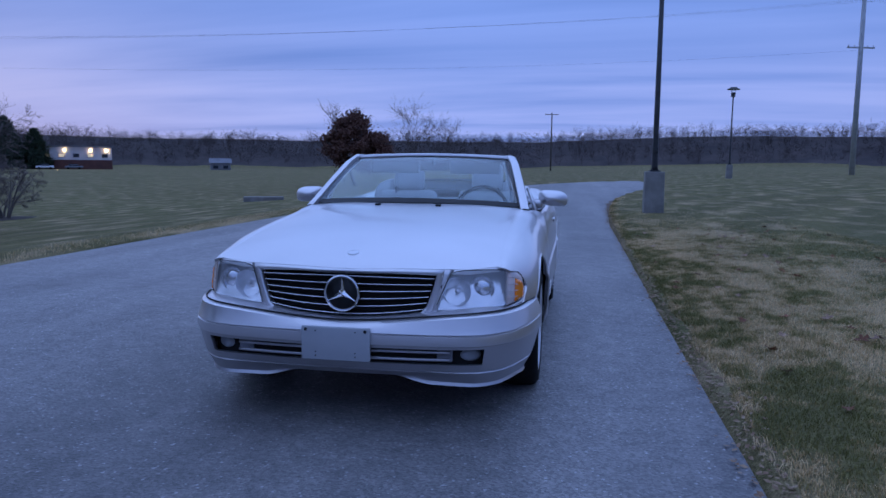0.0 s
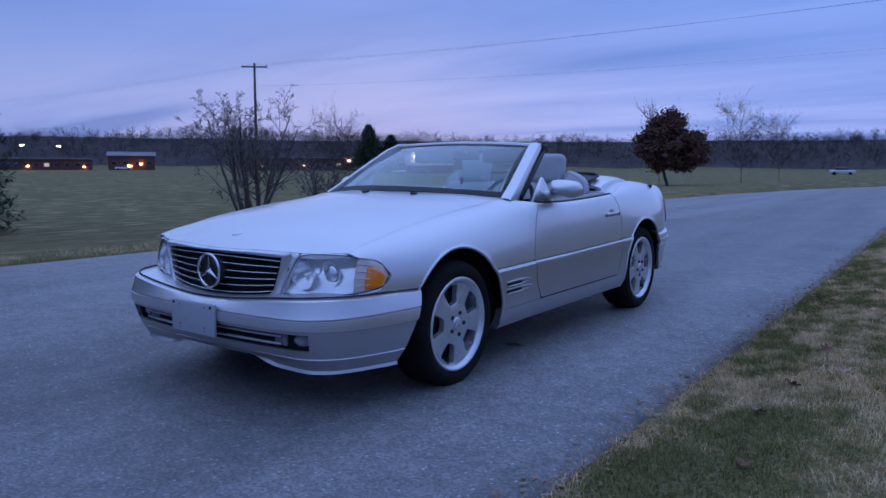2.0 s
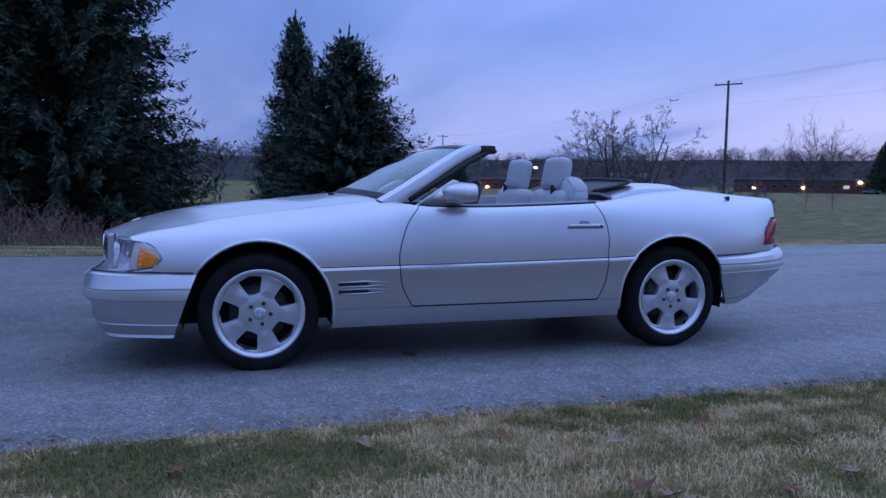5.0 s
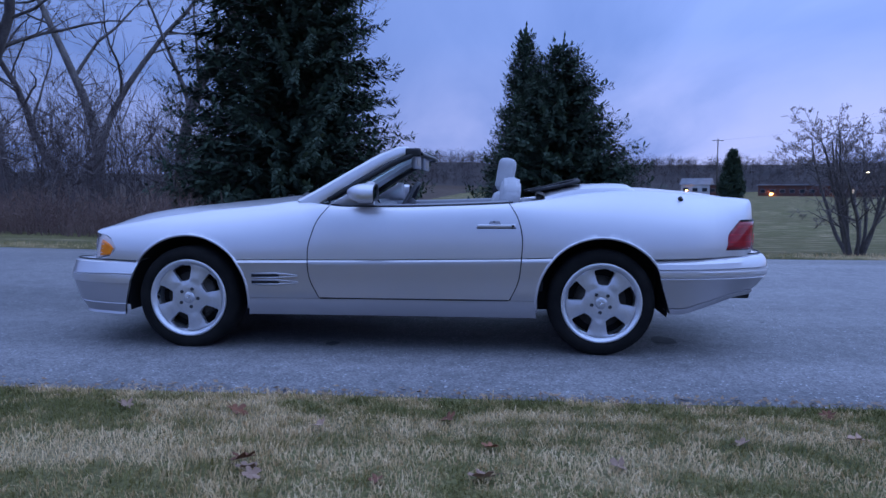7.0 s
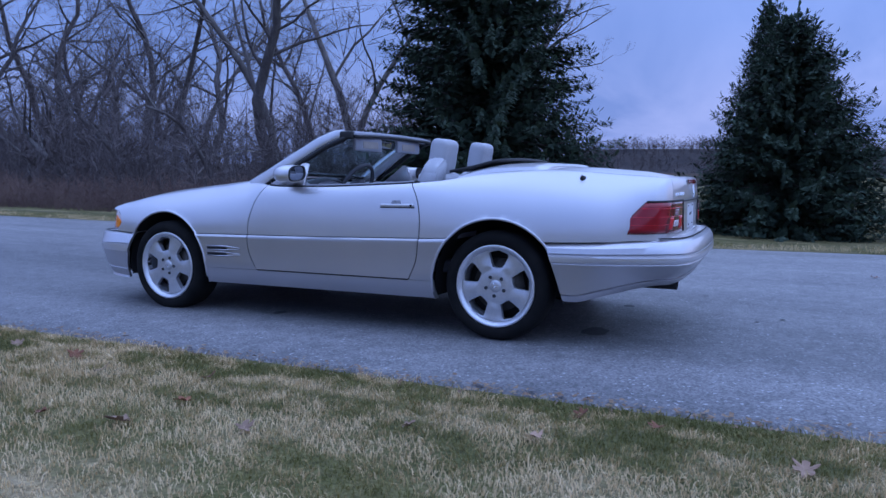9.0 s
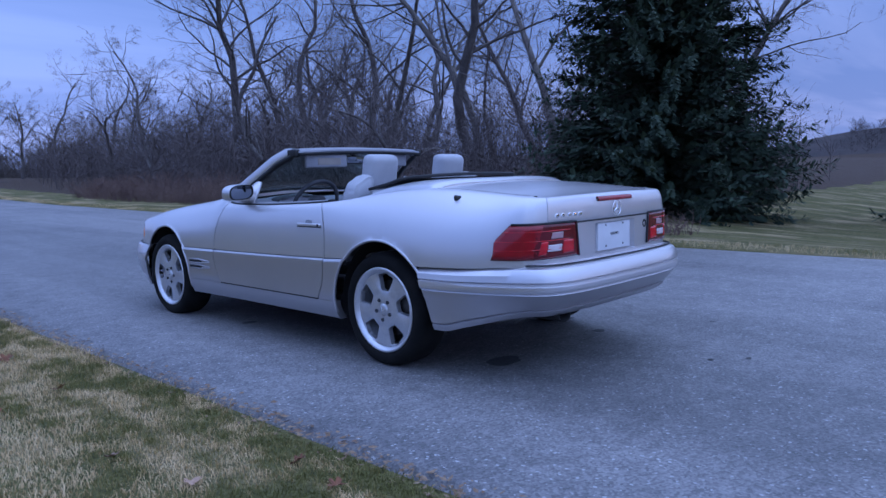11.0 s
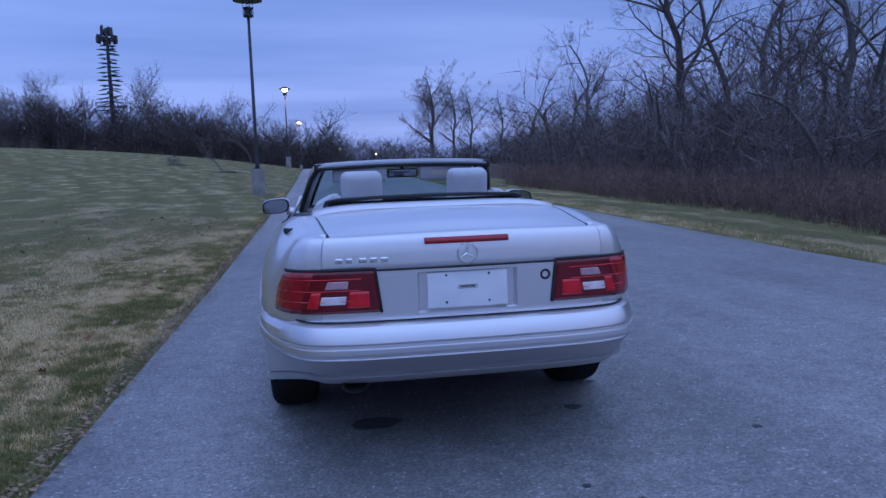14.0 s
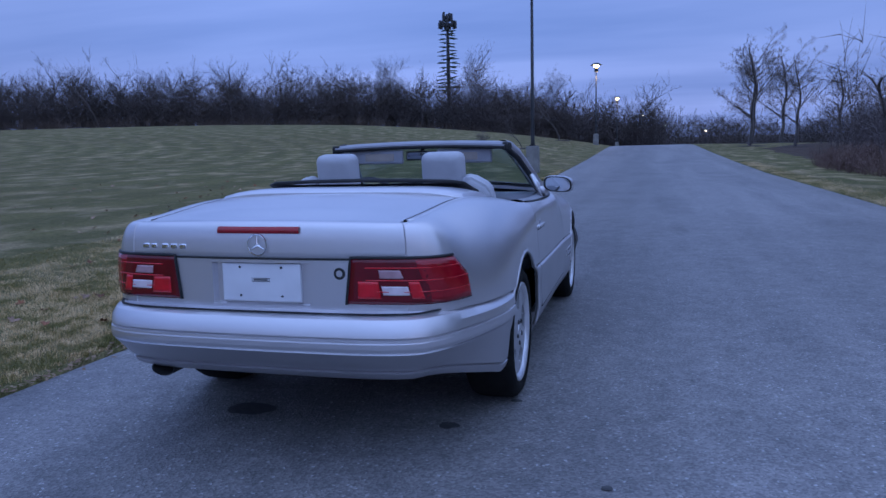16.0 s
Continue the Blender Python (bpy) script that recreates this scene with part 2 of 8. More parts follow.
def asphalt_material():
    """Worn grey asphalt: pale aggregate specks, soft darker lanes, faint stains."""
    m = bpy.data.materials.new("asphalt")
    m.use_nodes = True
    nt = m.node_tree
    N, L = nt.nodes, nt.links
    p = N["Principled BSDF"]
    p.inputs["Roughness"].default_value = 0.58
    tc = N.new("ShaderNodeTexCoord")

    def noise_node(s, d=4, rough=0.55, stretch=None):
        n = N.new("ShaderNodeTexNoise")
        n.inputs["Scale"].default_value, n.inputs["Detail"].default_value, n.inputs["Roughness"].default_value = s, d, rough
        src = tc.outputs["Object"]
        if stretch:
            mp = N.new("ShaderNodeMapping")
            mp.inputs["Scale"].default_value = stretch
            L.new(src, mp.inputs[0])
            src = mp.outputs[0]
        L.new(src, n.inputs["Vector"])
        return n.outputs[0]

    def mixer(fac, a, b, blend="MIX"):
        n = N.new("ShaderNodeMix")
        n.data_type, n.blend_type = "RGBA", blend
        if isinstance(fac, float):
            n.inputs[0].default_value = fac
        else:
            L.new(fac, n.inputs[0])
        for s, v in ((n.inputs[6], a), (n.inputs[7], b)):
            if isinstance(v, tuple):
                s.default_value = (*v, 1)
            else:
                L.new(v, s)
        return n.outputs[2]

    def span(fac, lo, hi):
        n = N.new("ShaderNodeMapRange")
        n.inputs[1].default_value, n.inputs[2].default_value = lo, hi
        L.new(fac, n.inputs[0])
        return n.outputs[0]

    col = mixer(span(noise_node(0.7, 5, 0.6), 0.35, 0.65), (0.100, 0.098, 0.096), (0.148, 0.145, 0.140))
    col = mixer(span(noise_node(1.0, 3, 0.5, (1.4, 0.10, 1)), 0.4, 0.66), col, (0.165, 0.160, 0.155))
    v = N.new("ShaderNodeTexVoronoi")
    v.inputs["Scale"].default_value = 95
    L.new(tc.outputs["Object"], v.inputs["Vector"])
    sepc = N.new("ShaderNodeSeparateColor")
    L.new(v.outputs["Color"], sepc.inputs[0])
    stone = span(sepc.outputs[0], 0.0, 1.0)
    tint = mixer(stone, (0.66, 0.66, 0.67), (1.36, 1.35, 1.33))
    col = mixer(1.0, col, tint, "MULTIPLY")
    bright = span(sepc.outputs[1], 0.965, 0.99)
    col = mixer(bright, col, (0.30, 0.30, 0.30))
    col = mixer(1.0, col, mixer(span(noise_node(7, 5, 0.7), 0.32, 0.68), (0.80, 0.80, 0.81), (1.22, 1.21, 1.20)), "MULTIPLY")
    spots = span(noise_node(5, 4, 0.7), 0.66, 0.74)
    col = mixer(spots, col, (0.075, 0.073, 0.072))
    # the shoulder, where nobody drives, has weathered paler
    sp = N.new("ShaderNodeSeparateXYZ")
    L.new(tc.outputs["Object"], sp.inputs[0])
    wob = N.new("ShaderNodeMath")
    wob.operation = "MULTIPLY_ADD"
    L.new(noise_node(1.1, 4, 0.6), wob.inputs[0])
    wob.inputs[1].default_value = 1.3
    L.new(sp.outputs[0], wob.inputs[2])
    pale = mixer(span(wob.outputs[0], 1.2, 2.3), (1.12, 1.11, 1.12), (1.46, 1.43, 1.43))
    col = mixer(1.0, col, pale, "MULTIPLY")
    # darker along the road by the car's nose, paler just past its tail
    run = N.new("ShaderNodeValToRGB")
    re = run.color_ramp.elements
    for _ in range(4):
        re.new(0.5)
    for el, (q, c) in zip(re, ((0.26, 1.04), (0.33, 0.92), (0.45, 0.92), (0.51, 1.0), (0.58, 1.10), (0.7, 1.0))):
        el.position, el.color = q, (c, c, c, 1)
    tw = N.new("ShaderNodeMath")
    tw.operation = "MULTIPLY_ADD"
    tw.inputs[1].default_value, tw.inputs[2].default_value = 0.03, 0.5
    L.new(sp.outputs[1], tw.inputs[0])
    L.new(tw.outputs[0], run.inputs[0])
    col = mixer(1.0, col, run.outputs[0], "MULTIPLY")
    # the far lane is a little paler
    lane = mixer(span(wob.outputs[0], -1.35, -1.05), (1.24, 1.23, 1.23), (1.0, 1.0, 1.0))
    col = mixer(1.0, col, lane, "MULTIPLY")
    L.new(col, p.inputs["Base Color"])
    b = N.new("ShaderNodeBump")
    b.inputs["Strength"].default_value, b.inputs["Distance"].default_value = 0.45, 0.006
    L.new(v.outputs["Distance"], b.inputs["Height"])
    L.new(b.outputs[0], p.inputs["Normal"])
    return m


ASPHALT = asphalt_material()
TURF = field_material("mown_turf", 0.45, 0.12)
BARK = material("bark", (0.092, 0.078, 0.074), 0.9, var=(0.155, 0.134, 0.124), scale=3, fine=0.3, fine_scale=40, bump=0.5, bump_scale=30, stretch=(1, 1, 0.25))
PALE_BARK = material("pale_bark", (0.165, 0.145, 0.13), 0.9, var=(0.105, 0.09, 0.08), scale=3, fine=0.3, fine_scale=40, bump=0.4, bump_scale=30, stretch=(1, 1, 0.25))
TWIG = material("twig", (0.132, 0.108, 0.102), 0.9, var=(0.20, 0.162, 0.150), scale=1.5)
SCRUB = material("scrub", (0.075, 0.053, 0.045), 0.95, var=(0.185, 0.135, 0.100), scale=0.25)
WEED = material("dead_weeds", (0.135, 0.085, 0.072), 0.95, var=(0.205, 0.136, 0.108), scale=0.9)
DARK_TWIG = material("shaded_twigs", (0.092, 0.074, 0.071), 0.95, var=(0.155, 0.124, 0.115), scale=0.7)
NEEDLE = material("spruce_needles", (0.038, 0.060, 0.040), 0.95, var=(0.068, 0.100, 0.062), scale=1.8, fine=0.3, fine_scale=12)
WOODS = material("far_branches", (0.068, 0.056, 0.053), 0.95, var=(0.102, 0.081, 0.074), scale=0.08)
RUST_LEAF = material("rust_leaves", (0.078, 0.036, 0.026), 0.85, var=(0.125, 0.056, 0.036), scale=1.5)
MULCH = material("mulch", (0.035, 0.025, 0.020), 0.95, var=(0.06, 0.045, 0.035), scale=6, bump=0.8, bump_scale=25)
CONCRETE = material("weathered_concrete", (0.27, 0.26, 0.24), 0.85, var=(0.19, 0.18, 0.165), scale=3, fine=0.15, fine_scale=70, bump=0.3, bump_scale=60)
POLE_PAINT = material("dark_bronze_paint", (0.022, 0.022, 0.024), 0.45, var=(0.04, 0.04, 0.042), scale=6, fine=0.1)

# ---- helpers for building ----
def mesh_object(name, verts, faces, mat, parent=None, smooth=False):
    me = bpy.data.meshes.new(name)
    me.from_pydata([tuple(v) for v in verts], [], faces)
    me.materials.append(mat)
    if smooth:
        me.polygons.foreach_set("use_smooth", [True] * len(me.polygons))
    me.update()
    ob = new(name, me)
    if parent:
        ob.parent = parent
    return ob


def part(name, bm, mat, parent=None, label="", smooth=True):
    """Links a bmesh as one mesh object under a thing or a part."""
    me = bpy.data.meshes.new(name)
    bm.to_mesh(me)
    bm.free()
    me.materials.append(mat)
    if smooth:
        me.polygons.foreach_set("use_smooth", [True] * len(me.polygons))
    ob = new(name, me)
    if parent:
        ob.parent = parent
    if label:
        ob["label"] = label
    return ob


def smoothstep(a, b, t):
    t = min(max((t - a) / (b - a), 0.0), 1.0)
    return t * t * (3 - 2 * t)


def table(rows, t):
    """Smooth lookup in rows of (place, value)."""
    if t <= rows[0][0]:
        return rows[0][1]
    for (a, va), (b, vb) in zip(rows, rows[1:]):
        if t <= b:
            return va + (vb - va) * (t - a) / (b - a)
    return rows[-1][1]


# ---- lie of the land ----
RISE = [(-400, -4.0), (-235, -0.9), (-185, -0.1), (-145, 0.55), (-105, 1.22), (-85, 1.50), (-72, 1.56), (-62, 1.47), (-45, 0.93), (-32, 0.54), (-22, 0.29), (-10, 0.13), (-3, 0.02), (2, 0.0)]
HILL = [(-400, 4.0), (-110, 2.4), (-62, 1.52), (-45, 0.96), (-32, 0.56), (-22, 0.30), (-10, 0.13), (-3, 0.02), (2, 0.0)]
# the middle line of the road
LINE = [(-1.8, -400), (-1.8, -120), (-1.8, -60), (-1.8, -20), (-1.8, 6), (-1.75, 12), (-1.45, 18), (-0.7, 25), (0.9, 33), (3.6, 42), (8.0, 52), (15, 63), (26, 74), (45, 84), (75, 91), (130, 95), (260, 92)]
HALF = 3.58


def spline(points, step):
    """Catmull-Rom through the points, at about even steps."""
    out = []
    P = [Vector((*p, 0)) for p in points]
    P = [P[0] * 2 - P[1]] + P + [P[-1] * 2 - P[-2]]
    for i in range(1, len(P) - 2):
        n = max(1, int((P[i + 1] - P[i]).length / step))
        for k in range(n):
            t = k / n
            a, b, c, d = P[i - 1:i + 3]
            out.append(0.5 * (2 * b + (c - a) * t + (2 * a - 5 * b + 4 * c - d) * t * t + (3 * b - a - 3 * c + d) * t ** 3))
    out.append(P[-2])
    return out


ROAD_LINE = spline(LINE, 1.0)
RL = np.array([(p.x, p.y) for p in ROAD_LINE])


def off_road(x, y):
    """Distance from the middle line."""
    d = np.hypot(RL[:, 0] - x, RL[:, 1] - y)
    return float(d.min())


def land(x, y):
    """Height of the ground."""
    side = smoothstep(3, 40, x)
    z = table(RISE, y) * (1 - side) + table(HILL, y) * side
    up = smoothstep(8, 85, -y)
    if x > 2:
        z += (4.0 * up + 1.1 * (1 - up)) * (1 - math.exp(-(x - 2) / (22 if y < 0 else 34)))
    if x < -5.8:
        fall = smoothstep(-9, 3, y)
        z -= (1.5 * fall + 0.25 * (1 - fall)) * (1 - math.exp((x + 5.8) / 13))
    r = math.hypot(x, y)
    if r > 260:
        z += (r - 260) * 0.028
        # wooded slope that closes the valley
        z += (9.3 + 2.5 * noise.noise((x * 0.008, y * 0.008, 5))) * smoothstep(278, 318, r) * smoothstep(-140, -60, y)
    return z


def turf(x, y):
    """Height of the lawn's surface, with its small unevenness."""
    d = abs(x + 1.8) if y < 8 else off_road(x, y)
    return land(x, y) + 0.025 * smoothstep(HALF, HALF + 0.5, d) + 0.035 * noise.noise((x * 0.35, y * 0.35, 0)) * smoothstep(HALF, HALF + 2, d)


def axis(near, far):
    v, s, out = 0.0, near, [0.0]
    while v < far:
        s *= 1.07
        v += s
        out.append(v)
    return [-a for a in reversed(out[1:])] + out


def build_ground():
    # one sheet, fine close to the car and the verge, reaching the horizon
    xs = sorted(set([round(v, 3) for v in axis(0.5, 900)] + [1.80, 1.84, 2.0, 2.2, 2.4, 2.65, 2.9, 3.2, 3.5, 3.8, -5.4, -5.45, -5.6]))
    ys = axis(0.6, 900)
    verts, faces = [], []
    nx = len(xs)
    for y in ys:
        for x in xs:
            d = off_road(x, y) if abs(x) < 300 and abs(y) < 400 else 99
            z = land(x, y)
            if d < HALF + 0.02:
                z -= 0.12
            else:
                z += 0.025 * smoothstep(HALF, HALF + 0.5, d) + 0.035 * noise.noise((x * 0.35, y * 0.35, 0)) * smoothstep(HALF, HALF + 2, d)
            verts.append((x, y, z))
    for j in range(len(ys) - 1):
        for i in range(nx - 1):
            a = j * nx + i
            faces.append((a, a + 1, a + nx + 1, a + nx))
    g = mesh_object("ground", verts, faces, TURF, smooth=True)
    tagged(g, "mown winter lawn, green with straw patches and mower stripes", "lawn", kind="structure")
    # the road, a strip of its own with slightly ragged edges
    verts, faces = [], []
    cols = [-HALF, -HALF + 0.06, -2.4, -1.2, 0, 1.2, 2.4, HALF - 0.06, HALF]
    n = len(cols)
    for k, p in enumerate(ROAD_LINE):
        q = ROAD_LINE[min(k + 1, len(ROAD_LINE) - 1)] - ROAD_LINE[max(k - 1, 0)]
        nrm = Vector((q.y, -q.x, 0)).normalized()
        for i, c in enumerate(cols):
            w = c + (0.05 * noise.noise((p.x * 0.8, p.y * 0.8, c)) + 0.03 * noise.noise((p.x * 3, p.y * 3, c)) if abs(c) == HALF else 0)
            v = p + nrm * w
            verts.append((v.x, v.y, table(RISE, v.y) - (0.10 if i in (0, n - 1) else 0)))
    for k in range(len(ROAD_LINE) - 1):
        for i in range(n - 1):
            a = k * n + i
            faces.append((a, a + 1, a + n + 1, a + n))
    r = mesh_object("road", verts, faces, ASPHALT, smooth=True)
    tagged(r, "worn grey asphalt access road with pale aggregate", "road", kind="structure")


build_ground()


# ---- the car: front towards -y, its left side towards +x ----
PAINT = material("silver_paint", (0.695, 0.675, 0.69), 0.36, 0.80, var=(0.67, 0.65, 0.665), scale=2, coat=0.7, fine=0.04, fine_scale=900, rough_var=0.04)
CLAD = material("silver_cladding_paint", (0.54, 0.523, 0.536), 0.35, 0.80, var=(0.515, 0.498, 0.511), scale=2, coat=0.5, fine=0.04, fine_scale=900, rough_var=0.05)
BLACK = material("black_plastic", (0.012, 0.012, 0.013), 0.55, var=(0.02, 0.02, 0.021), scale=8)
RUBBER = material("tyre_rubber", (0.007, 0.007, 0.007), 0.9, var=(0.013, 0.0125, 0.012), scale=10, bump=0.15, bump_scale=120, spec=0.22)
UNDER = material("underbody", (0.010, 0.010, 0.010), 0.9)
CHROME = material("chrome", (0.78, 0.78, 0.80), 0.12, 1.0)
SPOKE = material("spoke_alloy", (0.58, 0.58, 0.60), 0.34, 0.65, var=(0.53, 0.53, 0.55), scale=9, coat=0.3, fine=0.05, fine_scale=60)
ALLOY = material("wheel_alloy", (0.74, 0.74, 0.76), 0.30, 0.60, var=(0.68, 0.68, 0.70), scale=9, coat=0.3, fine=0.05, fine_scale=60)
LEATHER = material("grey_leather", (0.50, 0.50, 0.53), 0.55, var=(0.44, 0.44, 0.47), scale=7, bump=0.25, bump_scale=160)
TRIM_GREY = material("grey_interior_trim", (0.30, 0.30, 0.33), 0.6, var=(0.26, 0.26, 0.285), scale=6, bump=0.15, bump_scale=200)
DARK_TRIM = material("dark_interior_trim", (0.035, 0.036, 0.042), 0.6, var=(0.05, 0.05, 0.056), scale=6)
GLASS = material("windscreen_glass", (0.66, 0.80, 0.80), 0.0, transmission=1.0, ior=1.5)
LENS = material("clear_lens", (0.95, 0.96, 0.98), 0.03, transmission=0.88, ior=1.12, coat=1.0)
AMBER = material("amber_lens", (0.98, 0.27, 0.010), 0.14, var=(0.92, 0.22, 0.008), scale=30, coat=0.8)
PINK_LENS = material("ribbed_clear_lens", (0.78, 0.62, 0.56), 0.18, var=(0.66, 0.58, 0.56), scale=20, coat=0.8)
RED_DEEP = material("red_lens", (0.15, 0.003, 0.010), 0.12, var=(0.115, 0.0025, 0.008), scale=14, coat=0.35)
RED_BRIGHT = material("bright_red_lens", (0.68, 0.010, 0.024), 0.14, var=(0.55, 0.008, 0.018), scale=20, coat=0.35)
RED_SIDE = material("side_red_lens", (0.34, 0.005, 0.015), 0.13, var=(0.27, 0.004, 0.012), scale=16, coat=0.35)
WHITE_LENS = material("white_lens", (0.80, 0.68, 0.70), 0.15, var=(0.68, 0.56, 0.58), scale=25, coat=0.9)
PINK_REAR = material("pink_lens", (0.50, 0.30, 0.32), 0.15, var=(0.42, 0.24, 0.26), scale=25, coat=0.9)
REFLECTOR = material("lamp_reflector", (0.93, 0.93, 0.95), 0.20, 0.7, var=(0.82, 0.83, 0.86), scale=18)
PLATE_GREY = material("blank_plate_plastic", (0.40, 0.41, 0.43), 0.5, var=(0.36, 0.37, 0.39), scale=8)
PLATE_WHITE = material("blank_plate_white", (0.74, 0.74, 0.76), 0.4, var=(0.68, 0.68, 0.70), scale=8)
MIRROR = material("mirror_glass", (0.36, 0.38, 0.42), 0.02, 1.0)

WIDE = [(-2.0, 0.735), (-1.9, 0.765), (-1.76, 0.797), (-1.6, 0.835), (-1.4, 0.862), (-1.25, 0.868), (-0.9, 0.866), (-0.5, 0.860), (0.0, 0.862), (0.75, 0.868), (1.25, 0.878), (1.55, 0.870), (1.8, 0.834), (2.0, 0.768), (2.2, 0.70)]
TOP_X = [(-1.95, 0.69), (-1.5, 0.675), (-0.8, 0.66), (-0.56, 0.68), (-0.40, 0.775), (0.0, 0.792), (0.72, 0.792), (0.9, 0.76), (1.1, 0.70), (1.45, 0.63), (1.8, 0.60), (2.1, 0.582)]
TOP_Z = [(-1.95, 0.684), (-1.835, 0.723), (-1.66, 0.758), (-1.49, 0.791), (-1.15, 0.837), (-0.8, 0.872), (-0.6, 0.897), (-0.45, 0.880), (-0.3, 0.864), (0.0, 0.861), (0.3, 0.868), (0.72, 0.886), (0.9, 0.903), (1.1, 0.935), (1.3, 0.955), (1.45, 0.961), (1.63, 0.955), (1.81, 0.940), (1.98, 0.925), (2.14, 0.914)]
WAIST = [(-2.0, 0.53), (-1.5, 0.530), (-0.95, 0.542), (-0.1, 0.549), (0.78, 0.564), (1.0, 0.571), (1.57, 0.566), (2.15, 0.578)]


def soft(rows):
    """A smooth curve through a table: Catmull-Rom on uneven steps."""
    def f(t):
        if t <= rows[0][0]:
            return rows[0][1]
        if t >= rows[-1][0]:
            return rows[-1][1]
        for i in range(len(rows) - 1):
            a, b = rows[i], rows[i + 1]
            if t <= b[0]:
                h = b[0] - a[0]
                ma = (b[1] - rows[i - 1][1]) / (b[0] - rows[i - 1][0]) if i > 0 else (b[1] - a[1]) / h
                mb = (rows[i + 2][1] - a[1]) / (rows[i + 2][0] - a[0]) if i + 2 < len(rows) else (b[1] - a[1]) / h
                u = (t - a[0]) / h
                return (2 * u ** 3 - 3 * u * u + 1) * a[1] + (u ** 3 - 2 * u * u + u) * h * ma + (3 * u * u - 2 * u ** 3) * b[1] + (u ** 3 - u * u) * h * mb
        return rows[-1][1]
    return f


wide, top_x, top_z, waist = soft(WIDE), soft(TOP_X), soft(TOP_Z), soft(WAIST)
AXLES, HUB_Z, ARCH = (-1.254, 1.254), 0.300, 0.392


def flank(y, a):
    """The body side above the waist: a runs from the waist (0) to the shoulder (1)."""
    w, tx, tz, zr, n = wide(y), top_x(y), top_z(y), waist(y), 2.15
    c, s = math.cos(a * math.pi / 2), math.sin(a * math.pi / 2)
    return Vector((tx + (w - tx) * max(c, 0) ** (2 / n), y, zr + (tz - zr) * max(s, 0) ** (2 / n)))


def skirt(y, z):
    """The cladding below the waist."""
    zr = waist(y)
    d = max(zr - z, 0)
    x = wide(y) - 0.003 + 0.017 * min(d / 0.016, 1) - 0.045 * min(max(d - 0.016, 0), 0.12)
    if z < 0.315:
        x -= 0.006 + 1.6 * (0.315 - z) ** 1.7
    return Vector((x, y, z))


def add_grid(bm, rows, drop=None):
    """Rows of points as quads; drop(i, j) leaves a quad out."""
    vs = [[bm.verts.new(p) for p in r] for r in rows]
    for i in range(len(vs) - 1):
        for j in range(len(vs[i]) - 1):
            if drop and drop(i, j):
                continue
            q = (vs[i][j], vs[i][j + 1], vs[i + 1][j + 1], vs[i + 1][j])
            bm.faces.new(q)
    return vs


def cut_arches(bm, arches):
    """Opens round wheel arches in a side panel and draws its edge onto the circle."""
    for cy in arches:
        dist = {v: math.hypot(v.co.y - cy, v.co.z - HUB_Z) for v in bm.verts}
        inside = {v for v, d in dist.items() if d < ARCH}
        bmesh.ops.delete(bm, geom=[f for f in bm.faces if all(v in inside for v in f.verts)], context="FACES")
        for v in bm.verts:
            if v.is_valid and v in inside:
                d = max(dist[v], 1e-4)
                k = ARCH / d
                v.co.y, v.co.z = cy + (v.co.y - cy) * k, HUB_Z + (v.co.z - HUB_Z) * k


def flange(bm, depth, way=None):
    """Turns the open edges of a panel inwards, so that joints have depth."""
    edges = [e for e in bm.edges if e.is_boundary]
    r = bmesh.ops.extrude_edge_only(bm, edges=edges)
    for v in [g for g in r["geom"] if isinstance(g, bmesh.types.BMVert)]:
        v.co += (way(v.co) if way else Vector((-math.copysign(1, v.co.x), 0, 0))) * depth


def tidy(bm):
    bmesh.ops.remove_doubles(bm, verts=bm.verts, dist=0.0004)
    bmesh.ops.recalc_face_normals(bm, faces=bm.faces)


def box(bm, lo, hi, bevel=0.0, seg=2):
    """A block between two corners, with rounded edges."""
    lo, hi = Vector(lo), Vector(hi)
    m = Matrix.Translation((lo + hi) / 2) @ Matrix.Diagonal((*(hi - lo), 1))
    r = bmesh.ops.create_cube(bm, size=1, matrix=m)
    if bevel:
        es = list({e for v in r["verts"] for e in v.link_edges})
        bmesh.ops.bevel(bm, geom=es, offset=bevel, segments=seg, profile=0.6, affect="EDGES", clamp_overlap=True)
    return bm


def tube(bm, pts, r, sides=8, close=False):
    """A round bar through points; r is one radius or one a point."""
    pts = [Vector(p) for p in pts]
    n = len(pts)
    rings = []
    up = None
    for k, p in enumerate(pts):
        a = pts[(k + 1) % n] if close or k + 1 < n else pts[k]
        b = pts[k - 1] if close or k else pts[k]
        d = (a - b).normalized()
        if up is None:
            up = d.orthogonal().normalized()
        up = (up - d * up.dot(d)).normalized()
        w = d.cross(up)
        rr = r[k] if isinstance(r, (list, tuple)) else r
        rings.append([bm.verts.new(p + (up * math.cos(2 * math.pi * s / sides) + w * math.sin(2 * math.pi * s / sides)) * rr) for s in range(sides)])
    for k in range(n if close else n - 1):
        A, B = rings[k], rings[(k + 1) % n]
        for s in range(sides):
            bm.faces.new((A[s], A[(s + 1) % sides], B[(s + 1) % sides], B[s]))
    if not close:
        bm.faces.new(rings[0][::-1])
        bm.faces.new(rings[-1])
    return bm


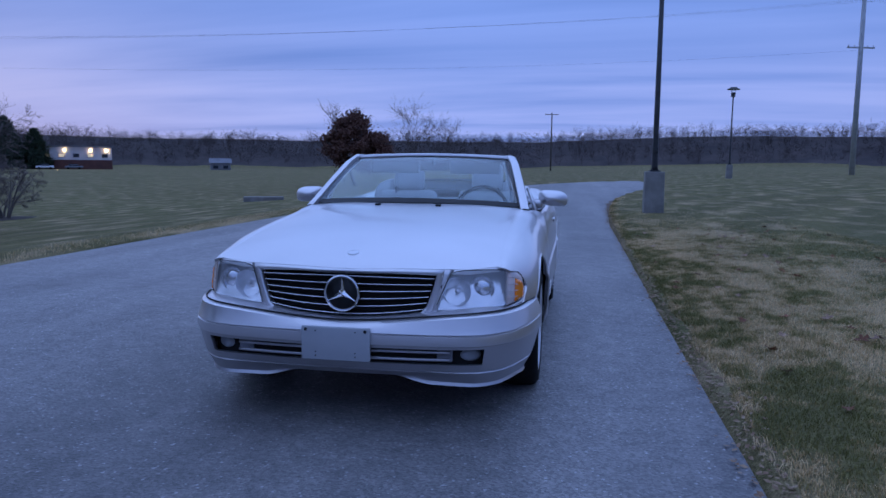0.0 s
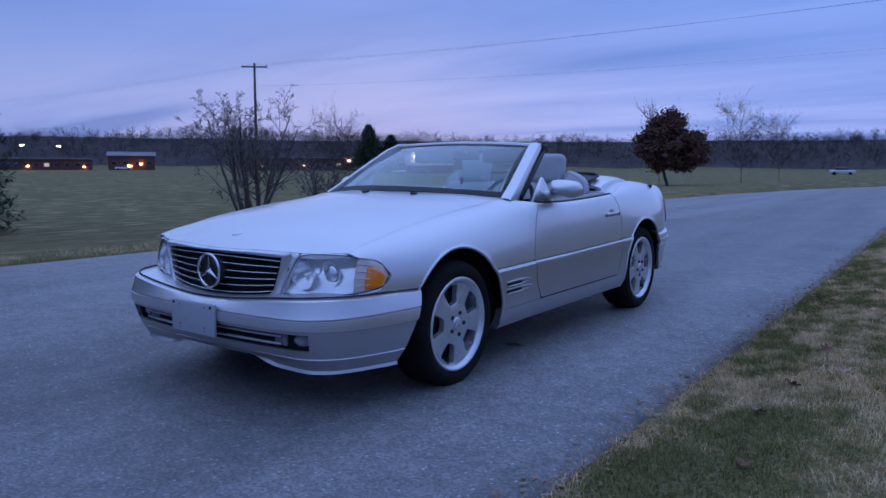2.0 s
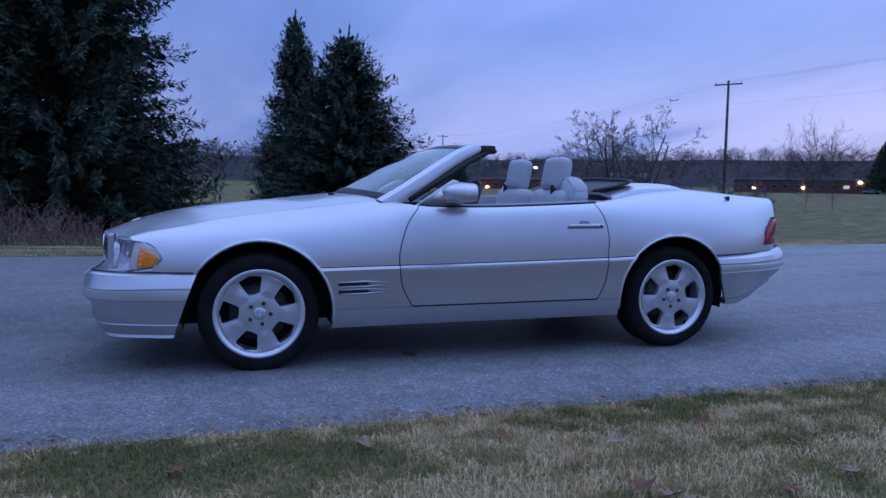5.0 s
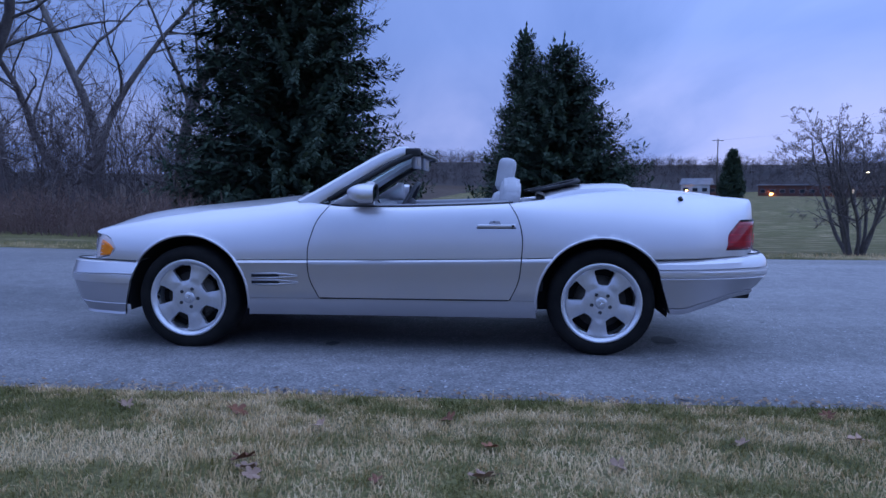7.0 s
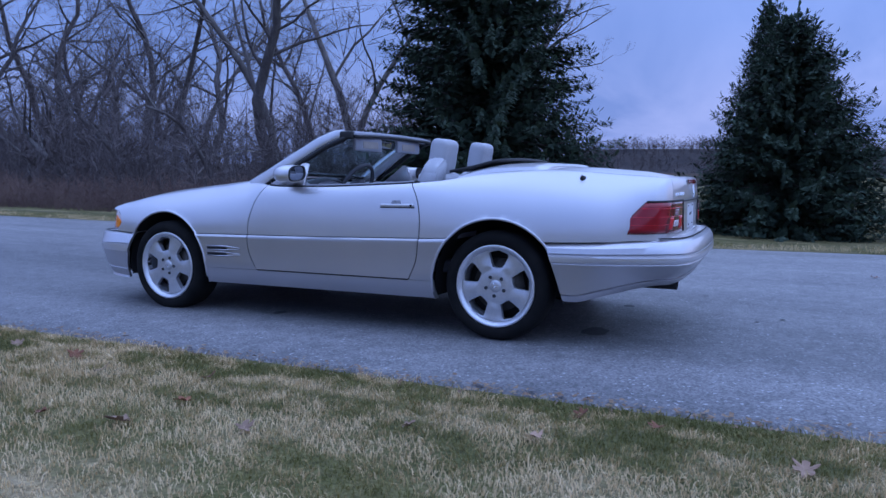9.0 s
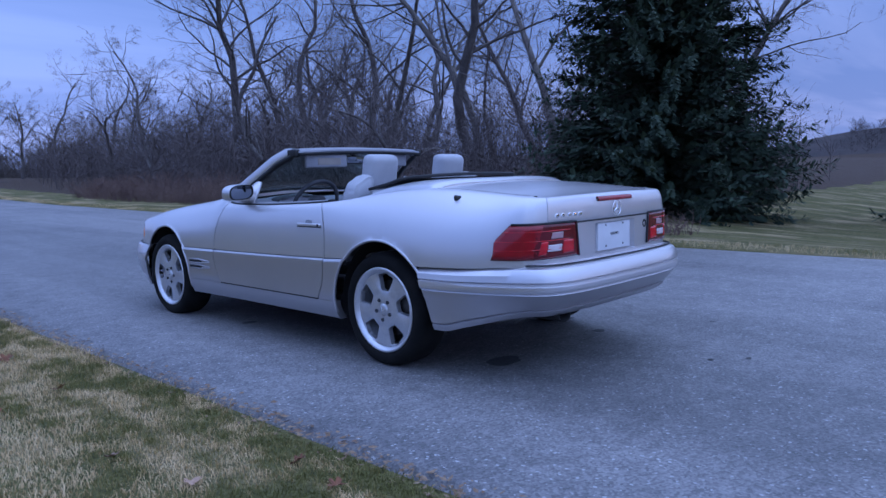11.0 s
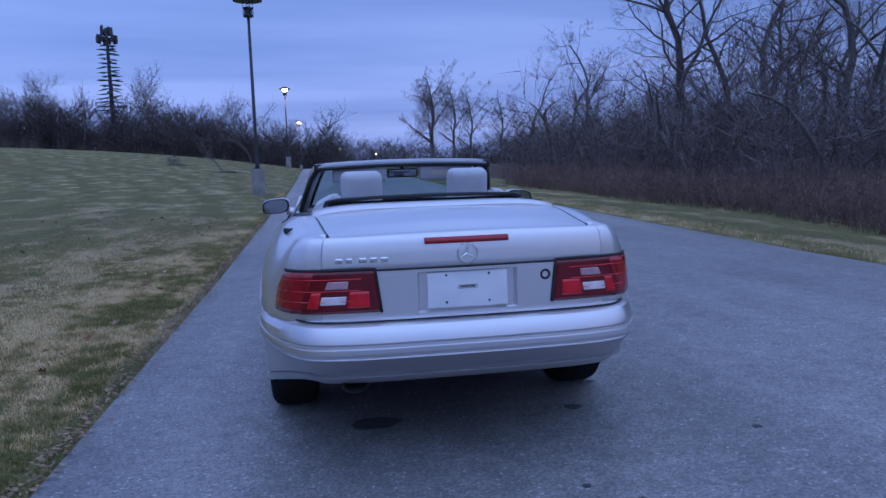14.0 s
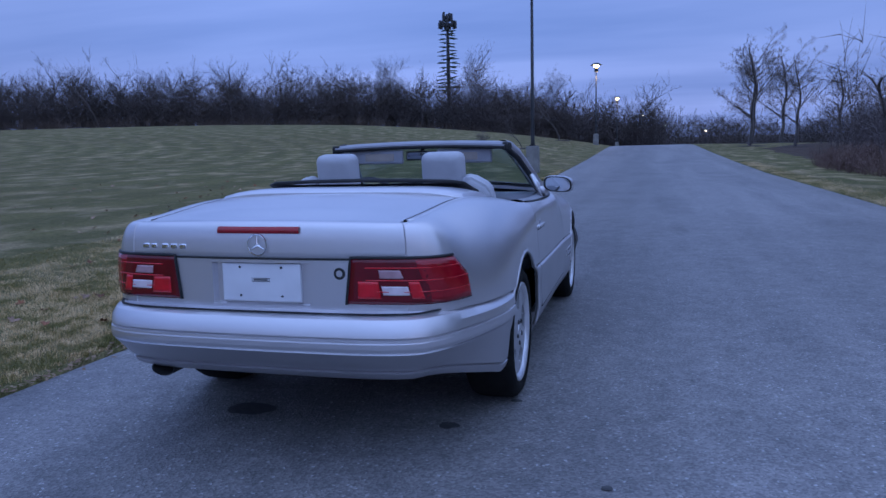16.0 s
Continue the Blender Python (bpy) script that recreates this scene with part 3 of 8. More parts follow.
def lathe(bm, profile, steps, m=Matrix.Identity(4), angle=2 * math.pi, start=0.0):
    """Turns (radius, along) pairs about the x axis, then places them with m."""
    full = abs(angle - 2 * math.pi) < 1e-6
    rings = []
    for k in range(steps if full else steps + 1):
        a = start + angle * k / steps
        rings.append([bm.verts.new(m @ Vector((x, r * math.cos(a), r * math.sin(a)))) for r, x in profile])
    for k in range(steps):
        A, B = rings[k], rings[(k + 1) % len(rings)]
        for i in range(len(profile) - 1):
            bm.faces.new((A[i], A[i + 1], B[i + 1], B[i]))
    return bm


def flipped(bm):
    """The same piece for the other side of the car."""
    c = bm.copy()
    for v in c.verts:
        v.co.x = -v.co.x
    bmesh.ops.reverse_faces(c, faces=c.faces)
    return c


car = tagged(new("car"), "silver two-seat convertible with its top down, parked on the asphalt", "car")
car.location.z = 0.018


def pair(name, bm, mat, parent=None, label="", smooth=True):
    """A part on the left side and its counterpart on the right."""
    o = flipped(bm)
    p, q = parent if isinstance(parent, tuple) else (parent or car,) * 2
    return part(name, bm, mat, p, label, smooth), part(name, o, mat, q, label, smooth)


def creased(obs, degrees=32):
    for ob in obs if isinstance(obs, (tuple, list)) else (obs,):
        me = ob.data
        me.set_sharp_from_angle(angle=radians(degrees))
    return obs


# door cut lines, y over z
DOOR_F = soft([(0.31, -0.428), (0.421, -0.485), (0.521, -0.500), (0.62, -0.499), (0.752, -0.459), (0.80, -0.432), (0.87, -0.375)])
DOOR_R = soft([(0.31, 0.711), (0.423, 0.763), (0.556, 0.781), (0.689, 0.785), (0.804, 0.757), (0.89, 0.706)])
LAMP_R = soft([(0.53, -1.800), (0.552, -1.778), (0.595, -1.734), (0.626, -1.748), (0.656, -1.776), (0.685, -1.834), (0.705, -1.885), (0.76, -1.93)])
GAP = 0.0034


def side_upper(y0, y1, n, m, arches=()):
    bm = bmesh.new()
    rows = []
    for i in range(m + 1):
        a = i / m
        row = []
        for j in range(n + 1):
            y = y0(0.55) + (y1(0.55) - y0(0.55)) * j / n
            for _ in range(3):
                z = flank(y, a).z
                y = y0(z) + GAP + (y1(z) - y0(z) - 2 * GAP) * j / n
            row.append(flank(y, a))
        rows.append(row)
    add_grid(bm, rows)
    cut_arches(bm, arches)
    return bm


def side_lower(y0, y1, z0, z1, n, m, arches=()):
    bm = bmesh.new()
    rows = []
    for i in range(m + 1):
        row = []
        for j in range(n + 1):
            y = y0(0.43) + (y1(0.43) - y0(0.43)) * j / n
            zt = z1 if z1 < 0.5 else waist(y) - 0.005
            z = z0 + (zt - z0) * (1 - (1 - i / m) ** 1.8)
            y = y0(z) + GAP + (y1(z) - y0(z) - 2 * GAP) * j / n
            row.append(skirt(y, z))
        rows.append(row)
    add_grid(bm, rows)
    cut_arches(bm, arches)
    return bm


def const(v):
    return lambda z: v


# rear outline: waist point, shoulder point and squareness, from the flank round to the middle of the tail
TAIL = [((0.768, 2.00), (0.588, 1.985, 0.925), 2.3), ((0.738, 2.070), (0.583, 2.06, 0.920), 2.8), ((0.702, 2.124), (0.580, 2.105, 0.916), 3.4), ((0.650, 2.165), (0.570, 2.128, 0.913), 4.2), ((0.582, 2.188), (0.545, 2.140, 0.912), 5.0),
        ((0.45, 2.203), (0.45, 2.150, 0.914), 5.5), ((0.30, 2.213), (0.30, 2.158, 0.917), 5.5), ((0.15, 2.219), (0.15, 2.162, 0.919), 5.5), ((0.0, 2.221), (0.0, 2.164, 0.920), 5.5)]


def tail_at(s):
    """Interpolates the tail table at s from 0 to len - 1."""
    i = min(int(s), len(TAIL) - 2)
    u = s - i
    o0, t0, n0 = TAIL[i]
    o1, t1, n1 = TAIL[i + 1]
    return Vector((*o0, 0)).lerp(Vector((*o1, 0)), u), Vector(t0).lerp(Vector(t1), u), n0 + (n1 - n0) * u


def tail_surface(s, a, out=0.0):
    """A point of the tail: s along the outline, a from waist (0) to shoulder (1); out lifts it off the skin."""
    o, t, n = tail_at(s)
    c, q = max(math.cos(a * math.pi / 2), 0) ** (2 / n), max(math.sin(a * math.pi / 2), 0) ** (2 / n)
    zr = 0.578
    h = Vector((t.x, t.y, 0)).lerp(Vector((o.x, o.y, 0)), c)
    o2, _, _ = tail_at(min(s + 0.05, len(TAIL) - 1.001))
    o1, _, _ = tail_at(max(s - 0.05, 0))
    d = o2 - o1
    nrm = Vector((-d.y, d.x, 0)) if d.length < 1e-6 else Vector((d.y, -d.x, 0)).normalized()
    if nrm.y < 0:
        nrm = -nrm
    return h + nrm * out + Vector((0, 0, zr + (t.z - zr) * q))


def tail_a(s, z):
    """The a that brings the tail surface to height z."""
    _, t, n = tail_at(s)
    q = min(max((z - 0.578) / (t.z - 0.578), 0), 1)
    return math.asin(min(q ** (n / 2), 1)) / (math.pi / 2)


def tail_point(s, z, out=0.0):
    return tail_surface(s, tail_a(s, z), out)


def tail_s(x):
    """The outline place whose waist point has this x."""
    for i in range(len(TAIL) - 1):
        a, b = TAIL[i][0][0], TAIL[i + 1][0][0]
        if b <= x <= a:
            return i + (a - x) / (a - b)
    return 0.0 if x > TAIL[0][0][0] else len(TAIL) - 1.0


def body_sides():
    bm = side_upper(LAMP_R, DOOR_F, 64, 26, (AXLES[0],))
    flange(bm, 0.02)
    creased(pair("front_fender", bm, PAINT))
    bm = side_upper(DOOR_F, DOOR_R, 40, 20)
    flange(bm, 0.02)
    doors = pair("door", bm, PAINT)
    creased(doors)
    # rear quarter: the flank from the door to the corner, then on round the tail to the boot lid
    bm = bmesh.new()
    rows = []
    for i in range(27):
        a = i / 26
        row = []
        for j in range(61):
            y = 0.78 + (1.93 - 0.78) * j / 60
            for _ in range(3):
                z = flank(y, a).z
                y0 = DOOR_R(z) + GAP
                y = y0 + (1.93 - y0) * j / 60
            row.append(flank(y, a))
        for k in range(17):
            row.append(tail_surface(3.97 * k / 16, a))
        rows.append(row)
    add_grid(bm, rows)
    cut_arches(bm, (AXLES[1],))
    flange(bm, 0.02, lambda c: Vector((-0.8, -0.5 if c.y > 2 else 0, -0.2)))
    creased(pair("rear_quarter_panel", bm, PAINT))
    # cladding below the waist
    bm = side_lower(const(-1.2), DOOR_F, 0.312, 0.53, 44, 14, (AXLES[0],))
    flange(bm, 0.02)
    creased(pair("front_cladding", bm, CLAD))
    bm = side_lower(DOOR_F, DOOR_R, 0.318, 0.53, 30, 12)
    flange(bm, 0.02)
    creased(pair("door_cladding", bm, CLAD, doors))
    bm = side_lower(DOOR_R, const(1.2), 0.312, 0.53, 30, 14, (AXLES[1],))
    flange(bm, 0.02)
    creased(pair("rear_cladding", bm, CLAD))
    bm = side_lower(const(-0.99), const(0.99), 0.205, 0.310, 60, 6, AXLES)
    flange(bm, 0.05)
    creased(pair("sill", bm, CLAD))
    # rubber behind the door gaps, so that they read dark
    for line in (DOOR_F, DOOR_R):
        bm = bmesh.new()
        pts = []
        for k in range(25):
            z = 0.315 + 0.53 * k / 24
            y = line(z)
            if z < waist(y):
                x = skirt(y, z).x
            else:
                lo, hi = 0.0, 1.0
                for _ in range(20):
                    m = (lo + hi) / 2
                    lo, hi = (m, hi) if flank(y, m).z < z else (lo, m)
                x = flank(y, lo).x
            pts.append((x - 0.010, y, z))
        tube(bm, pts, 0.007, 6)
        pair("door_seal", bm, BLACK, doors)
    bm = bmesh.new()
    tube(bm, [(skirt(y, 0.316).x - 0.005, y, 0.314) for y in [-0.425 + 1.13 * k / 16 for k in range(17)]], 0.0055, 6)
    pair("sill_seal", bm, BLACK)
    # rolled lips and dark liners of the wheel arches
    for cy in AXLES:
        bm = bmesh.new()
        pts = []
        for k in range(41):
            a = radians(-8 + 196 * k / 40)
            y, z = cy + (ARCH - 0.004) * math.cos(a), HUB_Z + (ARCH - 0.004) * math.sin(a)
            if z > waist(y):
                lo, hi = 0.0, 1.0
                for _ in range(24):
                    m = (lo + hi) / 2
                    lo, hi = (m, hi) if flank(y, m).z < z else (lo, m)
                x = flank(y, lo).x
            else:
                x = skirt(y, max(z, 0.24)).x
                if cy < 0 and y < cy:
                    x = wide(y) - 0.004
                if cy > 0 and y > cy:
                    x = wide(y) - 0.004
            if z < 0.50 and abs(y) > abs(cy):
                continue
            pts.append((x - 0.004, y, z))
        tube(bm, pts, 0.009, 6)
        pair("wheel_arch_lip", bm, PAINT)
        bm = bmesh.new()
        lathe(bm, [(ARCH + 0.004, 0.80), (ARCH + 0.004, 0.45), (0.05, 0.45)], 30, Matrix.Translation((0, cy, HUB_Z)), radians(205), radians(-12.5))
        pair("wheel_arch_liner", bm, UNDER)
    # vent blades behind the front wheels
    bm = bmesh.new()
    for z in (0.447, 0.407):
        for (ya, yb, dz, r, w) in ((-0.845, -0.560, 0.012, 0.0045, 0.010), ):
            tube(bm, [(skirt(ya, z).x + 0.002, ya, z + dz), (skirt(-0.7, z).x + 0.008, -0.7, z + dz + 0.003), (skirt(yb, z).x + 0.004, yb, z + 0.004)], [0.004, 0.006, 0.003], 6)
            tube(bm, [(skirt(ya, z).x + 0.002, ya + 0.004, z - dz), (skirt(-0.7, z).x + 0.008, -0.7, z - dz), (skirt(yb, z).x + 0.004, yb, z - 0.002)], [0.004, 0.006, 0.003], 6)
    pair("fender_vent_trim", bm, CLAD)
    for z in (0.447, 0.407):
        bm = bmesh.new()
        rows = []
        for i in range(5):
            v = i / 4
            rows.append([skirt(-0.842 + (0.175 - 0.06 * abs(v - 0.5)) * j / 8, z - 0.0125 + 0.025 * v) + Vector((0.0035, 0, 0)) for j in range(9)])
        add_grid(bm, rows)
        flange(bm, 0.01)
        pair("fender_vent", bm, BLACK)
    # door handles: recess, bar and lock
    bm = bmesh.new()
    rows = []
    for i in range(6):
        v = i / 5
        rows.append([])
        for j in range(9):
            u = j / 8
            y = 0.585 + 0.078 * u + (0.012 if u < 0.5 else -0.012) * v
            z = 0.757 + 0.026 * v
            lo, hi = 0.0, 1.0
            for _ in range(20):
                m = (lo + hi) / 2
                lo, hi = (m, hi) if flank(y, m).z < z else (lo, m)
            rows[-1].append(flank(y, lo) + Vector((0.0025, 0, 0)))
    add_grid(bm, rows)
    flange(bm, 0.006)
    pair("handle_recess", bm, TRIM_GREY, doors)
    bm = bmesh.new()
    xh = 0.8515
    box(bm, (xh - 0.012, 0.520, 0.744), (xh + 0.016, 0.745, 0.763), 0.006)
    handles = pair("door_handle", bm, PAINT, doors)
    bm = bmesh.new()
    box(bm, (xh, 0.722, 0.747), (xh + 0.018, 0.738, 0.760), 0.003)
    pair("door_lock", bm, BLACK, handles)
    bm = bmesh.new()
    box(bm, (xh - 0.012, 0.516, 0.738), (xh + 0.010, 0.749, 0.7445), 0.002)
    pair("handle_seal", bm, BLACK, handles)
    # belt trim along the top of the doors
    bm = bmesh.new()
    tube(bm, [(top_x(y) - 0.006, y, top_z(y) + 0.002) for y in [-0.37 + 1.10 * k / 14 for k in range(15)]], 0.0085, 6)
    pair("belt_trim", bm, BLACK, doors, "dark maroon-black belt trim")
    bm = bmesh.new()
    rows = [[(top_x(y) - 0.012 - 0.105 * i / 3, y, top_z(y) + 0.004 + (0.012 if i in (1, 2) else 0.0) - (0.40 if i == 4 else 0)) for y in [-0.36 + 1.06 * k / 10 for k in range(11)]] for i in range(5)]
    add_grid(bm, rows)
    pair("door_lining", bm, TRIM_GREY, doors, "grey padded door lining")
    # aerial on the left rear wing
    bm = bmesh.new()
    lathe(bm, [(0.0, 0.034), (0.006, 0.032), (0.013, 0.016), (0.020, 0.004), (0.022, -0.006)], 14, Matrix.Translation((0.712, 1.722, 0.905)) @ pose(0, 0, 0, 0, -38, 0) @ Matrix.Diagonal((1, 1.0, 1.25, 1)))
    part("aerial_base", bm, BLACK, car, "black aerial base")


def hood_height(x, y):
    zc = soft([(-2.06, 0.703), (-2.037, 0.716), (-1.974, 0.742), (-1.844, 0.783), (-1.603, 0.832), (-1.234, 0.871), (-0.865, 0.909), (-0.66, 0.930)])(y)
    t = min(abs(x) / top_x(y), 1)
    front = 1 - smoothstep(-1.97, -1.70, y)
    droop = 0.012 * smoothstep(0.35, 0.70, t) * (1 - smoothstep(0.80, 1.0, t)) * front
    return zc - (zc - top_z(y)) * t ** (2.6 - 0.7 * front) - droop


NOSE_EDGE = soft([(0, -2.067), (0.4, -2.043), (0.58, -2.010), (0.68, -1.978), (0.85, -1.930), (0.957, -1.898), (1.0, -1.884)])


def hood():
    bm = bmesh.new()
    rows = []
    N, M = 36, 30
    for i in range(N + 1):
        v = i / N
        row = []
        for j in range(M + 1):
            u = -1 + 2 * j / M
            yf = NOSE_EDGE(abs(u))
            yb = -0.665 + 0.085 * abs(u) ** 2
            y = yf + (yb - yf) * v ** 1.15
            x = u * (top_x(y) - GAP)
            z = hood_height(x, y)
            row.append((x, y, z))
        rows.append(row)
    add_grid(bm, rows)
    flange(bm, 0.025, lambda c: Vector((0, 0.25 if c.y < -1.7 else 0, -1)))
    creased(part("hood", bm, PAINT, car), 40)
    bm = bmesh.new()
    lathe(bm, [(0.0, 0.004), (0.024, 0.004), (0.028, 0.0), (0.028, -0.01)], 20, Matrix.Translation((0, -1.930, hood_height(0, -1.930))) @ pose(0, 0, 0, 17, 0, 0) @ pose(0, 0, 0, 0, -90, 0))
    part("hood_badge", bm, ALLOY, car, "small round badge")
    for x in (-0.19, 0.19):
        bm = bmesh.new()
        box(bm, (x - 0.016, -0.80, hood_height(x, -0.79) - 0.004), (x + 0.016, -0.765, hood_height(x, -0.78) + 0.010), 0.004)
        part("washer_nozzle", bm, BLACK, car)
    # scuttle below the windscreen, with the wiper
    bm = bmesh.new()
    rows = [[(0.70 * u, -0.665 + 0.085 * u * u + 0.10 * v, 0.905 - 0.035 * abs(u) ** 2 - 0.012 * math.sin(v * math.pi)) for u in [-1 + k / 10 for k in range(21)]] for v in (0, 0.5, 1, 1.4)]
    add_grid(bm, rows)
    part("scuttle", bm, BLACK, car)
    bm = bmesh.new()
    tube(bm, [(-0.20, -0.63, 0.935), (0.1, -0.615, 0.945), (0.44, -0.55, 0.925)], [0.008, 0.007, 0.004], 6)
    tube(bm, [(-0.42, -0.575, 0.930), (0.0, -0.622, 0.950), (0.42, -0.565, 0.936)], 0.005, 5)
    part("wiper", bm, BLACK, car)


def nose_y(x):
    """Plan curve of grille and lamps."""
    return soft([(0, -2.085), (0.2, -2.072), (0.42, -2.025), (0.55, -1.988), (0.66, -1.945), (0.72, -1.900), (0.76, -1.850), (0.785, -1.790), (0.79, -1.765)])(abs(x))


def grille_edge(t, grow=0.0):
    """Outline of the grille opening, t from 0 to 1 round from top left."""
    pts = [(-0.412, 0.676), (-0.2, 0.685), (0, 0.688), (0.2, 0.685), (0.412, 0.676), (0.398, 0.620), (0.368, 0.535), (0.345, 0.513), (0.2, 0.493), (0, 0.484), (-0.2, 0.493), (-0.345, 0.513), (-0.368, 0.535), (-0.398, 0.620)]
    k = t * len(pts)
    i = int(k) % len(pts)
    a, b = pts[i], pts[(i + 1) % len(pts)]
    u = k - int(k)
    x, z = a[0] + (b[0] - a[0]) * u, a[1] + (b[1] - a[1]) * u
    return x * (1 + grow / 0.40), 0.585 + (z - 0.585) * (1 + grow / 0.095)


def front_end():
    grille = tagged(new("grille"), "black slatted radiator grille with chrome trims")
    grille.parent = car
    del grille["label"]
    bm = bmesh.new()
    ring = [[], [], [], [], []]
    K = 56
    for k in range(K):
        for r, (g, dy) in zip(ring, ((0.0, 0.030), (0.002, 0.0), (0.010, -0.010), (0.026, -0.006), (0.036, 0.02))):
            x, z = grille_edge(k / K, g)
            r.append((x, nose_y(x) + dy, min(z, hood_height(x, NOSE_EDGE(abs(x) / 0.69)) - (0.001 if g > 0.03 else 0.006))))
    add_grid(bm, [r + r[:1] for r in ring])
    tidy(bm)
    part("grille_surround", bm, PAINT, grille, "silver rim")
    bm = bmesh.new()
    tube(bm, [(x, nose_y(x) + 0.016, z) for x, z in [grille_edge((5 + 8 * k / 40) / 14, 0.038) for k in range(41)]], 0.003, 6)
    part("grille_seal", bm, BLACK, grille)
    bm = bmesh.new()
    rows = [[(x, nose_y(x) + 0.035, 0.47 + 0.22 * i) for x in [-0.42 + 0.84 * j / 12 for j in range(13)]] for i in range(2)]
    add_grid(bm, rows)
    part("grille_backing", bm, UNDER, grille)
    for i in range(6):
        v = (i + 0.5) / 6
        bm = bmesh.new()
        sec = []
        for j in range(21):
            u = -1 + j / 10
            zt, zb = 0.688 - 0.012 * u * u, 0.484 + 0.029 * u * u
            half = 0.36 + 0.05 * (1 - v)
            z = zt + (zb - zt) * v
            x = u * half
            y = nose_y(x)
            sec.append([(x, y + 0.004, z + 0.0024), (x, y - 0.001, z + 0.0013), (x, y - 0.001, z - 0.0013), (x, y + 0.004, z - 0.0024)])
        add_grid(bm, [list(r) for r in zip(*sec)])
        slat = part("chrome_strip", bm, CHROME, grille)
        bm = bmesh.new()
        add_grid(bm, [[Vector(s[3]) + Vector((0, 0.001, 0)) for s in sec], [Vector(s[3]) + Vector((0, 0.026, -0.018)) for s in sec]])
        part("slat", bm, BLACK, grille)
    # round emblem in the grille: a chrome ring with three spokes over black
    bm = bmesh.new()
    c = Vector((0, -2.104, 0.596))
    tube(bm, [c + Vector((0.077 * math.cos(2 * math.pi * k / 40), 0, 0.077 * math.sin(2 * math.pi * k / 40))) for k in range(40)], 0.0065, 8, True)
    for a in (90, 210, 330):
        d = Vector((math.cos(radians(a)), 0, math.sin(radians(a))))
        w = Vector((-d.z, 0, d.x))
        q = [c + w * 0.013, c + d * 0.076, c - w * 0.013, c + Vector((0, -0.010, 0)), c - d * 0.02]
        vs = [bm.verts.new(p) for p in q]
        bm.faces.new((vs[0], vs[1], vs[3]))
        bm.faces.new((vs[1], vs[2], vs[3]))
        bm.faces.new((vs[0], vs[3], vs[4]))
        bm.faces.new((vs[3], vs[2], vs[4]))
    part("grille_emblem", bm, CHROME, grille, "chrome ring emblem with three spokes", smooth=False)
    bm = bmesh.new()
    lathe(bm, [(0.0, 0.0), (0.074, 0.0), (0.074, -0.05)], 32, Matrix.Translation((0, -2.094, 0.596)) @ pose(0, 0, 0, 0, 0, -90))
    part("emblem_backing", bm, BLACK, grille)

    # headlamps: a bowl of reflectors behind a clear cover, and the turn lamp at the corner
    def lamp_point(u, v, sink=0.0):
        # u from the grille (0) round to the wing (1); v from the sill (0) to the top (1)
        path = [(0.415, -2.022), (0.50, -2.003), (0.58, -1.975), (0.66, -1.942), (0.715, -1.900), (0.752, -1.853), (0.776, -1.803), (0.786, -1.766)]
        k = u * (len(path) - 1)
        i = min(int(k), len(path) - 2)
        p = Vector((*path[i], 0)).lerp(Vector((*path[i + 1], 0)), k - i)
        zb = soft([(0, 0.518), (0.3, 0.520), (0.6, 0.533), (0.85, 0.548), (1, 0.558)])(u)
        zt = soft([(0, 0.676), (0.06, 0.689), (0.3, 0.696), (0.55, 0.692), (0.68, 0.685), (0.84, 0.656), (0.94, 0.626), (1, 0.596)])(u)
        x, y = p.x, p.y
        if u < 0.2:
            x += (v - 0.15) * 0.065 * (1 - u / 0.2)
        y += 0.035 * v * v + sink
        return Vector((x - 0.25 * sink * (1 if u > 0.6 else 0), y, zb + (zt - zb) * v))

    lamps = (tagged(new("headlamp"), ""), tagged(new("headlamp"), ""))
    for l in lamps:
        l.parent = car
    bm = bmesh.new()
    add_grid(bm, [[lamp_point(0.58 * j / 16, i / 8) for j in range(17)] for i in range(9)])
    flange(bm, 0.03, lambda c: Vector((0, 1, 0)))
    for cover in pair("lamp_cover", bm, LENS, lamps, "clear headlamp cover"):
        cover.visible_shadow = False
    bm = bmesh.new()
    add_grid(bm, [[lamp_point(0.60 * j / 16, i / 8, 0.012 + 0.085 * i / 8) for j in range(17)] for i in range(9)])
    pair("reflector", bm, REFLECTOR, lamps)
    bm = bmesh.new()
    lathe(bm, [(0.058, 0.030), (0.056, 0.020), (0.046, 0.004), (0.042, 0.018), (0.030, 0.028), (0.0, 0.033)], 26, Matrix.Translation((0.606, -1.895, 0.610)) @ pose(0, 0, 0, 0, 0, -90))
    pair("projector", bm, CHROME, lamps, "round projector lens")
    bm = bmesh.new()
    lathe(bm, [(0.066, 0.030), (0.052, 0.000), (0.030, -0.012), (0.012, -0.014), (0.010, 0.016), (0.0, 0.018)], 24, Matrix.Translation((0.500, -1.955, 0.602)) @ pose(0, 0, 0, 0, 0, -90))
    pair("high_beam_bowl", bm, REFLECTOR, lamps)
    bm = bmesh.new()
    add_grid(bm, [[lamp_point(0.588 + 0.412 * j / 12, i / 8) for j in range(13)] for i in range(9)])
    flange(bm, 0.02, lambda c: Vector((-0.6, 0.6, 0)))
    pair("turn_lamp_clear", bm, PINK_LENS, lamps, "ribbed clear turn lamp")
    bm = bmesh.new()
    for k in range(4):
        v = 0.2 + 0.2 * k
        tube(bm, [lamp_point(0.59 + 0.18 * j / 8, v) + Vector((0.002, -0.001, 0)) for j in range(9)], 0.0022, 5)
    pair("lens_rib", bm, PINK_LENS, lamps)
    bm = bmesh.new()
